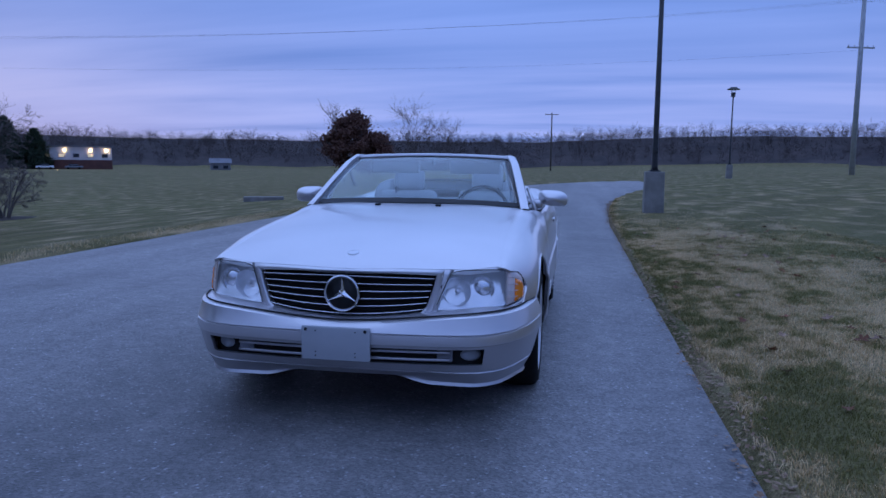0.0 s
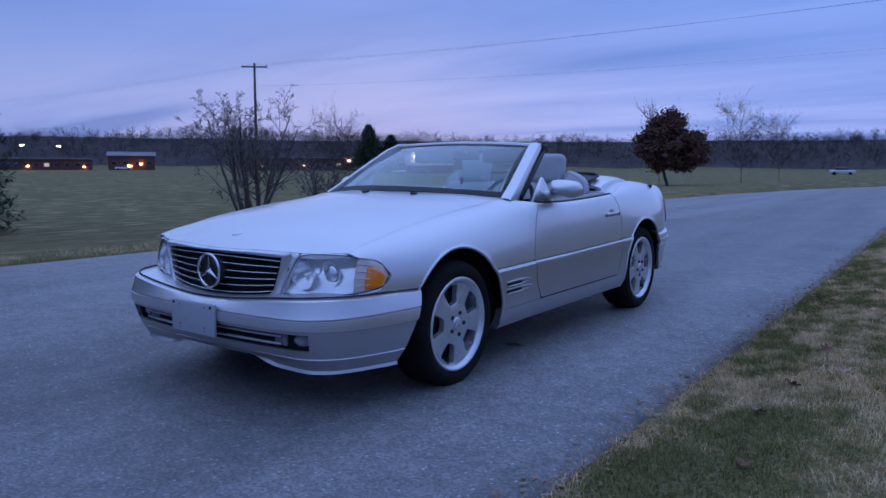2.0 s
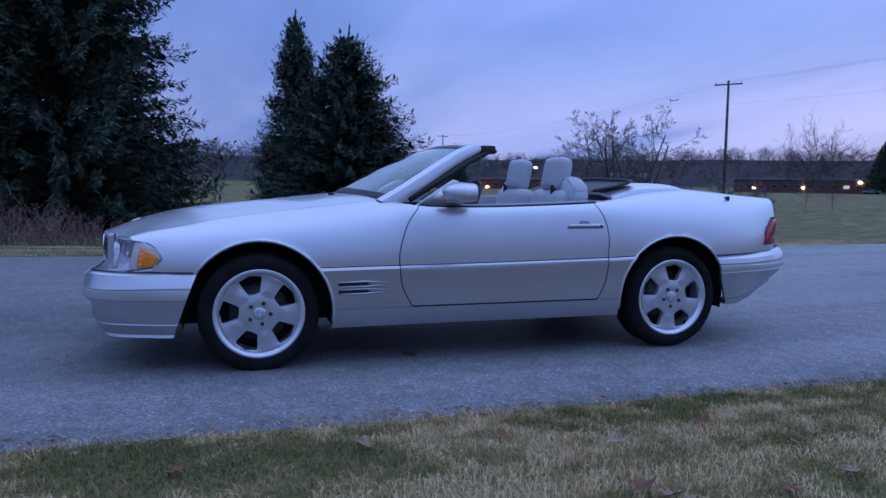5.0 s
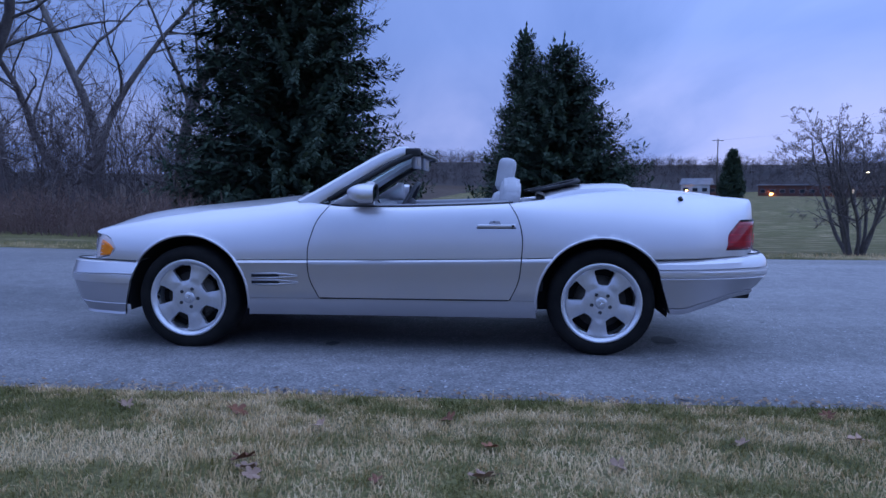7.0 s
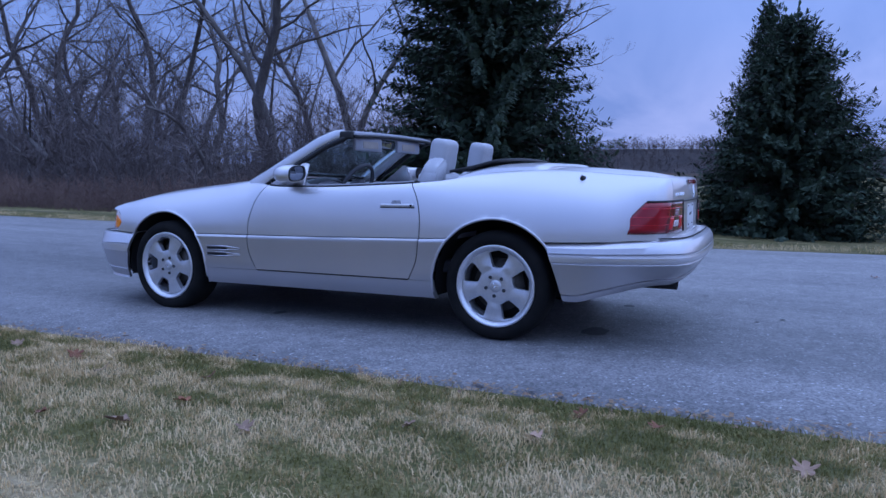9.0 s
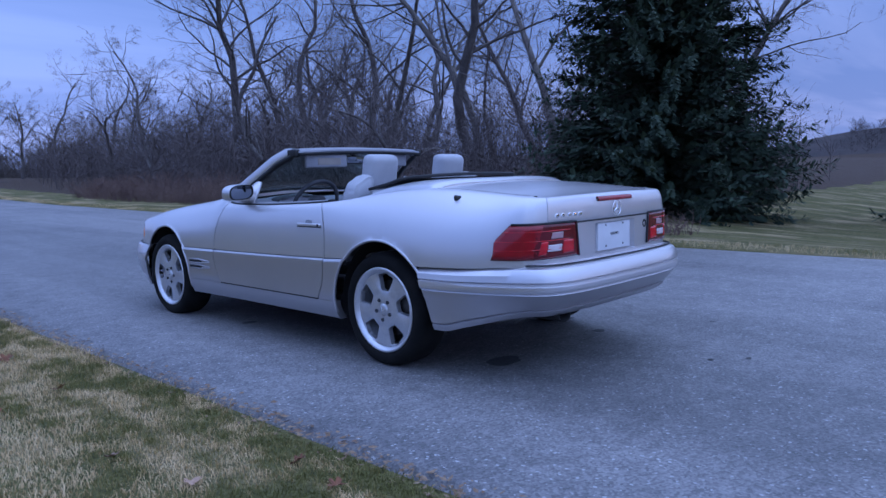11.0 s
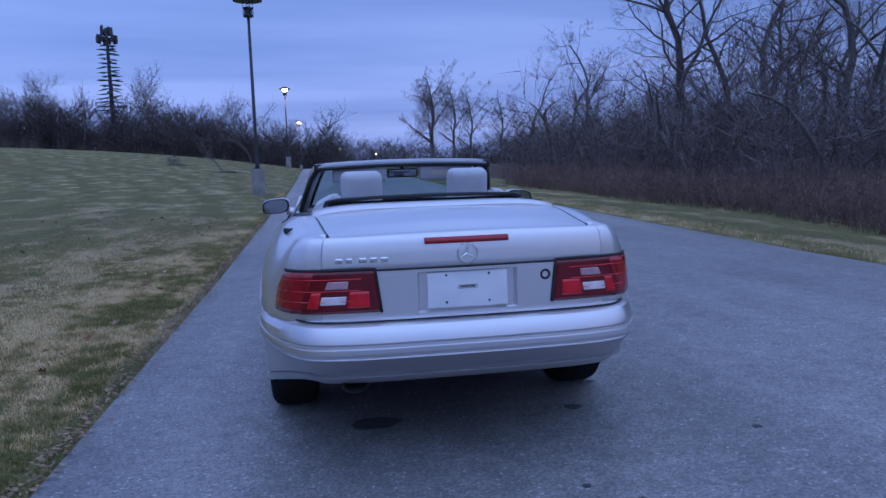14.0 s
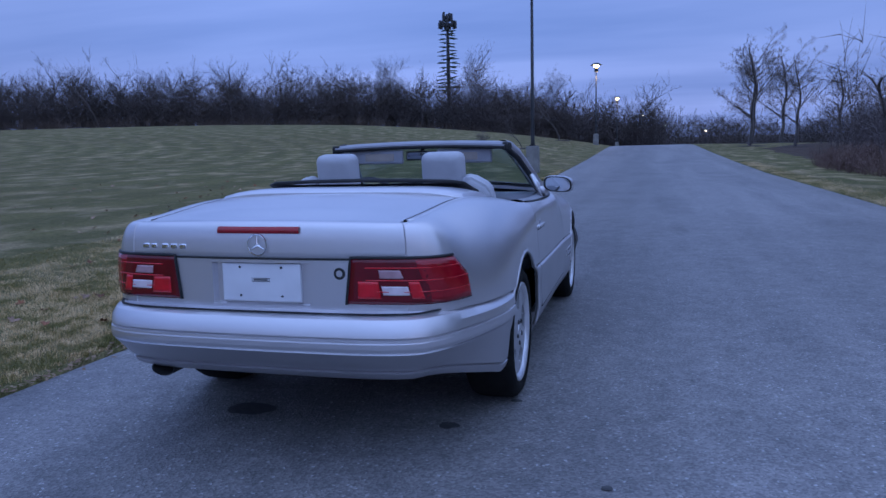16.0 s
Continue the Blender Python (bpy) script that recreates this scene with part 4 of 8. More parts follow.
    add_grid(bm, [[lamp_point(0.705 + 0.28 * j / 6, 0.05 + 0.72 * i / 8) + Vector((0.003, -0.002, 0)) for j in range(7)] for i in range(9)])
    flange(bm, 0.02, lambda c: Vector((-0.6, 0.6, 0)))
    pair("turn_lamp_amber", bm, AMBER, lamps, "amber corner lens")
    bm = bmesh.new()
    edge = [lamp_point(0, v / 6) for v in range(7)] + [lamp_point(u / 20, 1) for u in range(1, 21)] + [lamp_point(1, 1 - v / 4) for v in range(1, 5)] + [lamp_point(1 - u / 20, 0) for u in range(1, 20)]
    tube(bm, [p + Vector((0, 0.004, 0)) for p in edge], 0.0028, 6, True)
    pair("lamp_seal", bm, BLACK, lamps)
    # painted brow between the lamp and the hood
    bm = bmesh.new()
    rows = [[], [], []]
    for j in range(25):
        p = lamp_point(0.04 + 0.58 * j / 24, 1)
        ye = NOSE_EDGE(min(p.x / 0.688, 1.0))
        edge = Vector((p.x, ye + 0.001, hood_height(p.x, ye) - 0.0015)) if p.x < 0.68 else Vector((p.x - 0.006, p.y + 0.011, 0.700 - 0.25 * (p.x - 0.68)))
        for i in range(3):
            rows[i].append((p + Vector((0, 0.004, 0.001))).lerp(edge, i / 2))
    add_grid(bm, rows)
    pair("lamp_brow", bm, PAINT)
    # painted panel that fills the nose between grille, lamps and hood
    bm = bmesh.new()
    rows = []
    for i in range(7):
        v = i / 6
        row = []
        for j in range(33):
            x = -0.66 + 1.32 * j / 32
            zt = soft([(0, 0.690), (0.45, 0.682), (0.66, 0.686)])(abs(x))
            row.append((x, nose_y(x) + 0.10 + 0.06 * max(abs(x) - 0.4, 0) / 0.26, 0.47 + (zt - 0.47) * v))
        rows.append(row)
    add_grid(bm, rows)
    part("nose_panel", bm, BLACK, car)
    # painted web between the grille and each lamp
    bm = bmesh.new()
    rows = []
    for i in range(9):
        v = i / 8
        x0, x1 = 0.392 + 0.046 * v, 0.412 + 0.062 * v
        row = []
        for x in [x0 + (x1 - x0) * j / 4 for j in range(5)]:
            ye = NOSE_EDGE(x / 0.688)
            row.append((x, nose_y(x) + 0.006 + (ye - nose_y(x) - 0.005) * v * v, 0.500 + (hood_height(x, ye) - 0.5015) * v))
        rows.append(row)
    add_grid(bm, rows)
    flange(bm, 0.02, lambda c: Vector((0, 1, 0)))
    pair("lamp_web", bm, PAINT)
    bm = bmesh.new()
    add_grid(bm, [[lamp_point(u, 0) + Vector((0, -0.004 + 0.03 * i, -0.006 - 0.012 * i)) for u in [k / 16 for k in range(17)]] for i in range(2)])
    flange(bm, 0.01, lambda c: Vector((0, 0.5, -1)))
    pair("lamp_sill", bm, PAINT)


FRONT = [(0.864, -1.562), (0.848, -1.70), (0.825, -1.83), (0.790, -1.93), (0.740, -2.02), (0.662, -2.095), (0.57, -2.138), (0.40, -2.166), (0.20, -2.180), (0.0, -2.185)]
REAR = [(0.873, 1.553), (0.864, 1.70), (0.838, 1.85), (0.793, 2.0), (0.754, 2.10), (0.706, 2.19), (0.638, 2.262), (0.50, 2.303), (0.30, 2.318), (0.0, 2.323)]


def along(path, n):
    """Evenly stepped points of a smooth path given as (x, y) pairs, from the right side round to the left."""
    pts = [(-x, y) for x, y in path] + [(x, y) for x, y in reversed(path[:-1])]
    dense = spline(pts, 0.01)
    L = [0.0]
    for a, b in zip(dense, dense[1:]):
        L.append(L[-1] + (b - a).length)
    out, k = [], 0
    for i in range(n + 1):
        t = L[-1] * i / n
        while k < len(L) - 2 and L[k + 1] < t:
            k += 1
        u = (t - L[k]) / max(L[k + 1] - L[k], 1e-9)
        p = dense[k].lerp(dense[k + 1], u)
        d = (dense[min(k + 3, len(dense) - 1)] - dense[max(k - 3, 0)]).normalized()
        nrm = Vector((d.y, -d.x, 0))
        if nrm.dot(Vector((p.x, p.y * 0.6, 0))) < 0:
            nrm = -nrm
        out.append((p, nrm))
    return out


def bumper(path, profile, slant, n=96):
    """profile(p) gives rows of (z, inset) for the outline point p."""
    pts = along(path, n)
    cols = []
    for p, nrm in pts:
        # the ends follow the wheel arch
        near = 1 - smoothstep(1.56, 1.86, abs(p.y))
        rows = profile(p)
        ztop = rows[0][0]
        cols.append([p - nrm * d + Vector((0, math.copysign(slant * near * min(ztop - z, 0.34) / 0.30, p.y), z)) for z, d in rows])
    return pts, [list(r) for r in zip(*cols)]


def front_profile(p):
    f = smoothstep(1.70, 2.17, -p.y)
    top = 0.528 - 0.044 * (1 - smoothstep(0.0, 0.72, abs(p.x)))
    low = 0.184 + 0.042 * (1 - smoothstep(0.20, 0.42, abs(p.x)))
    k = 1 - 0.42 * smoothstep(0.35, 0.75, abs(p.x))
    return [(top + 0.004, 0.125), (top - 0.003, 0.042), (top - 0.014, 0.022), (0.478 - 0.02 * f, 0.008), (0.449 - 0.01 * f, 0.0), (0.445 - 0.01 * f, 0.007), (0.440 - 0.01 * f, 0.0), (0.405, -0.003), (0.388, 0.0), (0.384, 0.008), (0.372, 0.010),
            (0.352, 0.023 * k), (0.320, 0.038 * k), (0.296, 0.048 * k), (0.285, 0.055 * k), (0.264, 0.066 * k), (0.260, 0.077 * k), (0.254, 0.072 * k), (0.230, 0.096 * k), (low + 0.014, 0.128 * k), (low, 0.120 * k)]


def rear_profile(p):
    f = smoothstep(1.75, 2.2, p.y)
    top = 0.570 + 0.018 * f
    low = 0.240 + 0.088 * smoothstep(1.62, 2.2, p.y)
    k = 0.32 + 0.68 * smoothstep(1.80, 2.22, p.y)
    return [(top, 0.085), (top - 0.003, 0.044), (top - 0.016, 0.020), (0.535 + 0.01 * f, 0.003), (0.506 + 0.004 * f, -0.002), (0.502 + 0.004 * f, 0.007), (0.497 + 0.004 * f, -0.004), (0.475, -0.006), (0.458, -0.003), (0.453, 0.009), (0.446, 0.006),
            (0.42, 0.028 * k), (0.39, 0.052 * k), (low + 0.040, 0.074 * k), (low + 0.035, 0.074 * k + 0.011), (low + 0.030, 0.072 * k), (low + 0.012, 0.086 * k), (low, 0.105 * k), (low + 0.01, 0.16)]


def seal_line(rows, parent):
    """Black joint between a bumper and the body above it."""
    bm = bmesh.new()
    tube(bm, [Vector(p) + Vector((0, 0, 0.004)) for p in rows[1]], 0.0035, 5)
    part("bumper_seal", bm, BLACK, parent)


def bumpers():
    pts, rows = bumper(FRONT, front_profile, 0.115)
    # the air inlet between the fog lamps stays open
    bm = bmesh.new()
    open_cols = [j for j, (p, _) in enumerate(pts) if abs(p.x) < 0.665 and p.y < -2.0]
    lo, hi = min(open_cols), max(open_cols)
    add_grid(bm, rows, lambda i, j: 10 <= i < 13 and lo <= j < hi)
    flange(bm, 0.02, lambda c: Vector((-0.15 * c.x, 1, 0)) if c.y < -1.85 else Vector((-math.copysign(1, c.x), 0, 0)))
    fb = part("front_bumper", bm, PAINT, car)
    creased(fb, 25)
    fb.data.materials.append(CLAD)
    for f in fb.data.polygons:
        if f.center.z < 0.386:
            f.material_index = 1
    seal_line(rows, fb)
    bm = bmesh.new()
    cols = [(p, nrm) for p, nrm in pts if abs(p.x) < 0.72 and p.y < -1.98]
    add_grid(bm, [[p - nrm * 0.075 + Vector((0, 0, z)) for p, nrm in cols] for z in (0.275, 0.38)])
    part("inlet_backing", bm, UNDER, fb)
    for z in (0.352, 0.318):
        bm = bmesh.new()
        c2 = [(p, nrm) for p, nrm in pts if abs(p.x) < 0.50 and p.y < -2.0]
        tube(bm, [p - nrm * 0.045 + Vector((0, 0, z)) for p, nrm in c2], 0.0075, 6)
        part("inlet_slat", bm, CLAD, fb)
    bm = bmesh.new()
    box(bm, (0.43, -2.092, 0.304), (0.50, -2.05, 0.366), 0.006)
    pair("inlet_block", bm, TRIM_GREY, fb)
    bm = bmesh.new()
    box(bm, (0.535, -2.026, 0.300), (0.628, -1.95, 0.366), 0.008)
    pair("fog_lamp_housing", bm, BLACK, fb)
    bm = bmesh.new()
    lathe(bm, [(0.0, 0.012), (0.022, 0.009), (0.034, 0.002), (0.038, -0.02)], 22, Matrix.Translation((0.580, -2.056, 0.335)) @ pose(0, 0, 0, 0, 0, -62) @ Matrix.Diagonal((1, 1.35, 0.8, 1)))
    pair("fog_lamp", bm, PLATE_GREY, fb, "oval glass fog lamp")
    # front plate holder without a plate
    bm = bmesh.new()
    box(bm, (-0.156, -2.204, 0.312), (0.156, -2.186, 0.462), 0.006)
    pl = part("plate_holder", bm, PLATE_GREY, car, "blank grey plate holder with screw holes")
    for x, z in ((-0.135, 0.448), (0.135, 0.448), (-0.09, 0.443), (0.09, 0.443), (-0.09, 0.350), (0.09, 0.350), (-0.09, 0.333), (0.09, 0.333)):
        bm = bmesh.new()
        r = 0.007 if z > 0.445 else 0.003
        lathe(bm, [(0, 0.002), (r, 0.0015), (r, -0.002)], 10, Matrix.Translation((x, -2.205, z)) @ pose(0, 0, 0, 0, 0, -90))
        part("screw", bm, BLACK, pl)
    # rear bumper
    pts, rows = bumper(REAR, rear_profile, 0.092)
    bm = bmesh.new()
    add_grid(bm, rows)
    flange(bm, 0.02, lambda c: Vector((-0.15 * c.x, -1, 0)) if c.y > 1.95 else Vector((-math.copysign(1, c.x), 0, 0)))
    rb = part("rear_bumper", bm, PAINT, car)
    creased(rb, 25)
    rb.data.materials.append(CLAD)
    for f in rb.data.polygons:
        if f.center.z < 0.452:
            f.material_index = 1
    seal_line(rows, rb)
    bm = bmesh.new()
    strip = [(p, nrm) for p, nrm in pts if p.y > 1.68]
    add_grid(bm, [[p + nrm * d + Vector((0, 0, z)) for p, nrm in strip] for z, d in ((0.458, 0.0), (0.463, 0.005), (0.492, 0.005), (0.499, 0.0))])
    flange(bm, 0.006, lambda c: Vector((-c.x, -c.y, 0)).normalized())
    part("rub_strip", bm, PAINT, rb)
    # tail pipe
    for x in (0.47,):
        bm = bmesh.new()
        lathe(bm, [(0.034, -0.25), (0.036, 0.0), (0.031, 0.0), (0.029, -0.2)], 18, Matrix.Translation((x, 2.205, 0.318)) @ pose(0, 0, 0, 0, 0, 90) @ Matrix.Diagonal((1, 1.5, 0.85, 1)))
        part("tail_pipe", bm, UNDER, car, "sooty dark tail pipe")
    bm = bmesh.new()
    box(bm, (0.33, 1.66, 0.30), (0.62, 1.98, 0.40), 0.04)
    part("silencer", bm, UNDER, car)
    # the dark underside
    bm = bmesh.new()
    box(bm, (-0.60, -1.98, 0.21), (0.60, 1.62, 0.50), 0.05)
    box(bm, (-0.55, 1.5, 0.36), (0.55, 2.14, 0.56), 0.05)
    part("underbody", bm, UNDER, car)
    bm = bmesh.new()
    box(bm, (-0.80, -0.84, 0.20), (0.80, 0.84, 0.33), 0.03)
    part("floor_pan", bm, UNDER, car)


def tail_end():
    # boot lid: up the tail and forward over the deck to the top cover
    bm = bmesh.new()
    rows = []
    S = [tail_s(0.578 * (1 - k / 14)) for k in range(15)]
    cols = []
    for k in range(29):
        u = 1 - k / 14
        s = S[k] if k < 15 else S[28 - k]
        sign = 1 if k < 15 else -1
        col = []
        a0 = tail_a(s, 0.782)
        for i in range(15):
            p = tail_surface(s, a0 + (1 - a0) * i / 14)
            col.append(Vector((p.x * sign, p.y, p.z)))
        t = tail_at(s)[1]
        for i in range(1, 25):
            v = i / 24
            y = t.y + (1.475 - t.y) * v
            x0 = t.x * sign
            xx = x0 + (u * 0.60 - x0) * v
            base = top_z(y) + (0.024 * (1 - u * u)) * smoothstep(0, 0.35, v)
            z = t.z + (base - t.z) * smoothstep(0, 0.12, v) if v < 0.12 else base
            col.append(Vector((xx, y, z)))
        cols.append(col)
    add_grid(bm, cols)
    flange(bm, 0.02, lambda c: Vector((0, -0.6 if c.y > 2.1 else 0, -0.8)))
    lid = part("boot_lid", bm, PAINT, car)
    creased(lid, 40)
    # shoulder strips between boot lid and flanks
    bm = bmesh.new()
    rows = []
    for i in range(24):
        y = 1.44 + (2.09 - 1.44) * i / 23
        v = (2.14 - y) / (2.14 - 1.475)
        xi = 0.545 + 0.055 * min(max(v, 0), 1) + 0.005
        xo = top_x(y) + 0.004
        rows.append([(xi + (xo - xi) * k / 3, y, top_z(y) + (0.001 if k < 3 else -0.001)) for k in range(4)])
    add_grid(bm, rows)
    flange(bm, 0.02, lambda c: Vector((0, 0, -1)))
    pair("deck_shoulder", bm, PAINT)
    bm = bmesh.new()
    tube(bm, [(0.545 + 0.055 * min(max((2.14 - y) / 0.665, 0), 1), y, top_z(y) - 0.004) for y in [1.47 + 0.63 * k / 14 for k in range(15)]], 0.006, 6)
    pair("lid_gutter", bm, BLACK)
    # panel under the lid with the recess for the plate
    bm = bmesh.new()
    rows = []
    zs = [0.572, 0.60, 0.606, 0.64, 0.68, 0.72, 0.760, 0.764, 0.776]
    xs = [0.60, 0.5, 0.4, 0.3, 0.235, 0.205, 0.195, 0.1, 0, -0.1, -0.195, -0.205, -0.235, -0.3, -0.4, -0.5, -0.60]
    for z in zs:
        row = []
        for x in xs:
            p = tail_point(tail_s(abs(x)), z)
            deep = 0.022 if abs(x) < 0.2 and 0.603 < z < 0.762 else 0.0
            row.append((x, p.y - deep, z))
        rows.append(row)
    add_grid(bm, rows)
    flange(bm, 0.02, lambda c: Vector((0, -1, 0)))
    tp = part("tail_panel", bm, PAINT, car)
    creased(tp, 30)
    bm = bmesh.new()
    add_grid(bm, [[Vector((x, tail_point(tail_s(abs(x)), z).y + d, z)) for x in [0.60 - 1.2 * k / 24 for k in range(25)]] for z, d in ((0.785, -0.012), (0.784, 0.004), (0.777, 0.004), (0.776, -0.012))])
    part("lid_seal", bm, BLACK, car)
    bm = bmesh.new()
    box(bm, (-0.166, 2.192, 0.612), (0.166, 2.210, 0.760), 0.005)
    pl = part("blank_plate", bm, PLATE_WHITE, car, "blank white rear plate")
    for x, z in ((-0.088, 0.634), (0.088, 0.634), (-0.088, 0.745), (0.088, 0.745)):
        bm = bmesh.new()
        lathe(bm, [(0, 0.003), (0.0045, 0.002), (0.0045, -0.002)], 10, Matrix.Translation((x, 2.211, z)) @ pose(0, 0, 0, 0, 0, 90))
        part("screw", bm, BLACK, pl)
    bm = bmesh.new()
    tube(bm, [(x, 2.2115, z) for x, z in ((-0.038, 0.690), (0.038, 0.690), (0.038, 0.702), (-0.038, 0.702))], 0.0012, 4, True)
    part("plate_frame_line", bm, BLACK, pl)
    bm = bmesh.new()
    box(bm, (-0.030, 2.209, 0.694), (0.030, 2.2115, 0.698))
    part("printed_bar", bm, BLACK, pl)
    # lock beside the right tail lamp
    bm = bmesh.new()
    m = Matrix.Translation((-0.326, 2.207, 0.727)) @ pose(0, 0, 0, 0, 0, 90)
    lathe(bm, [(0.0, 0.0), (0.012, 0.001), (0.013, 0.006), (0.022, 0.006), (0.024, 0.0), (0.024, -0.02)], 20, m)
    lk = part("boot_lock", bm, BLACK, car)
    bm = bmesh.new()
    lathe(bm, [(0.0, 0.004), (0.010, 0.003), (0.011, -0.004)], 16, m)
    part("lock_barrel", bm, CHROME, lk)
    # third brake lamp on the lid
    bm = bmesh.new()
    add_grid(bm, [[Vector((x, tail_point(tail_s(abs(x)), z).y + d, z)) for x in [0.172 - 0.344 * k / 12 for k in range(13)]] for z, d in ((0.874, -0.004), (0.876, 0.007), (0.888, 0.010), (0.900, 0.007), (0.902, -0.010))])
    part("brake_lamp", bm, RED_SIDE, lid, "long red brake lamp")
    # emblem: chrome ring with three spokes
    bm = bmesh.new()
    c = Vector((0, 2.226, 0.833))
    tube(bm, [c + Vector((0.040 * math.cos(2 * math.pi * k / 32), 0, 0.040 * math.sin(2 * math.pi * k / 32))) for k in range(32)], 0.0028, 6, True)
    for a in (90, 210, 330):
        d = Vector((math.cos(radians(a)), 0, math.sin(radians(a))))
        w = Vector((-d.z, 0, d.x))
        vs = [bm.verts.new(p) for p in (c + w * 0.006, c + d * 0.040, c - w * 0.006, c + Vector((0, 0.006, 0)), c - d * 0.01)]
        for f in ((0, 1, 3), (1, 2, 3), (0, 3, 4), (3, 2, 4)):
            bm.faces.new([vs[i] for i in f])
    part("boot_emblem", bm, CHROME, lid, "chrome ring emblem", smooth=False)
    # the model badge as plain chrome bars
    for k, (x, w) in enumerate(((0.512, 0.030), (0.472, 0.026), (0.418, 0.030), (0.376, 0.030), (0.334, 0.030))):
        bm = bmesh.new()
        y = tail_point(tail_s(x), 0.822).y
        box(bm, (x - w / 2, y - 0.003, 0.812), (x + w / 2, y + 0.004, 0.832), 0.004)
        part("badge_bar", bm, CHROME, lid)

    # tail lamps wrap round the corners
    def lamp(u, z, out):
        # u 0 at the boot, 1 at the wing tip
        zr = (z - 0.615) / 0.17
        s_in = tail_s(0.352 + 0.020 * zr)
        if u <= 0.80:
            v = u / 0.80
            return tail_point(s_in * (1 - v), z, out)
        v = (u - 0.80) / 0.20
        y1 = 1.985 + 0.078 * zr
        y = 2.0 * (1 - v) + min(y1, 1.999) * v
        lo, hi = 0.0, 1.0
        for _ in range(18):
            m = (lo + hi) / 2
            lo, hi = (m, hi) if flank(y, m).z < z else (lo, m)
        p = flank(y, lo)
        return p + Vector((out, 0, 0))

    lamps = (tagged(new("tail_lamp"), ""), tagged(new("tail_lamp"), ""))
    for l in lamps:
        l.parent = car

    def umax(z):
        zr = (z - 0.615) / 0.17
        return 0.98 - 0.325 * zr

    def patch(name, u0, u1, z0, z1, out, mat, nu=10, nz=6, label=""):
        bm = bmesh.new()
        rows = []
        for i in range(nz + 1):
            z = z0 + (z1 - z0) * i / nz
            rows.append([lamp((u0 + (u1 - u0) * j / nu) * umax(z), z, out + 0.003 * math.sin(math.pi * j / nu)) for j in range(nu + 1)])
        add_grid(bm, rows)
        flange(bm, 0.012, lambda c: Vector((-0.5, -0.8, 0)))
        return pair(name, bm, mat, lamps, label)

    patch("lamp_body", 0.0, 1.0, 0.614, 0.785, 0.006, RED_DEEP, 30, 10, "dark red tail lamp lens")
    bm = bmesh.new()
    edge = [lamp(0, 0.612 + 0.175 * k / 6, 0.004) for k in range(7)] + [lamp(umax(0.787) * k / 20, 0.787, 0.005) for k in range(1, 21)]
    tube(bm, edge, 0.006, 6)
    pair("lamp_seal", bm, BLACK, lamps)
    patch("reverse_lamp", 0.150, 0.270, 0.712, 0.742, 0.0095, PINK_REAR)
    patch("reverse_lamp", 0.150, 0.275, 0.650, 0.682, 0.0095, WHITE_LENS)
    patch("brake_segment", 0.045, 0.138, 0.636, 0.700, 0.0095, RED_BRIGHT)
    patch("brake_segment", 0.288, 0.385, 0.636, 0.700, 0.0095, RED_BRIGHT)
    patch("side_segment", 0.40, 0.98, 0.622, 0.778, 0.0085, RED_SIDE, 10, 8, "lighter red side lens")
    for z in (0.750, 0.704, 0.662):
        bm = bmesh.new()
        add_grid(bm, [[lamp(umax(z) * (0.08 + 0.90 * k / 20), z + dz, o) for k in range(21)] for dz, o in ((-0.0025, 0.008), (-0.001, 0.0115), (0.001, 0.0115), (0.0025, 0.008))])
        pair("lens_rib", bm, RED_BRIGHT, lamps)


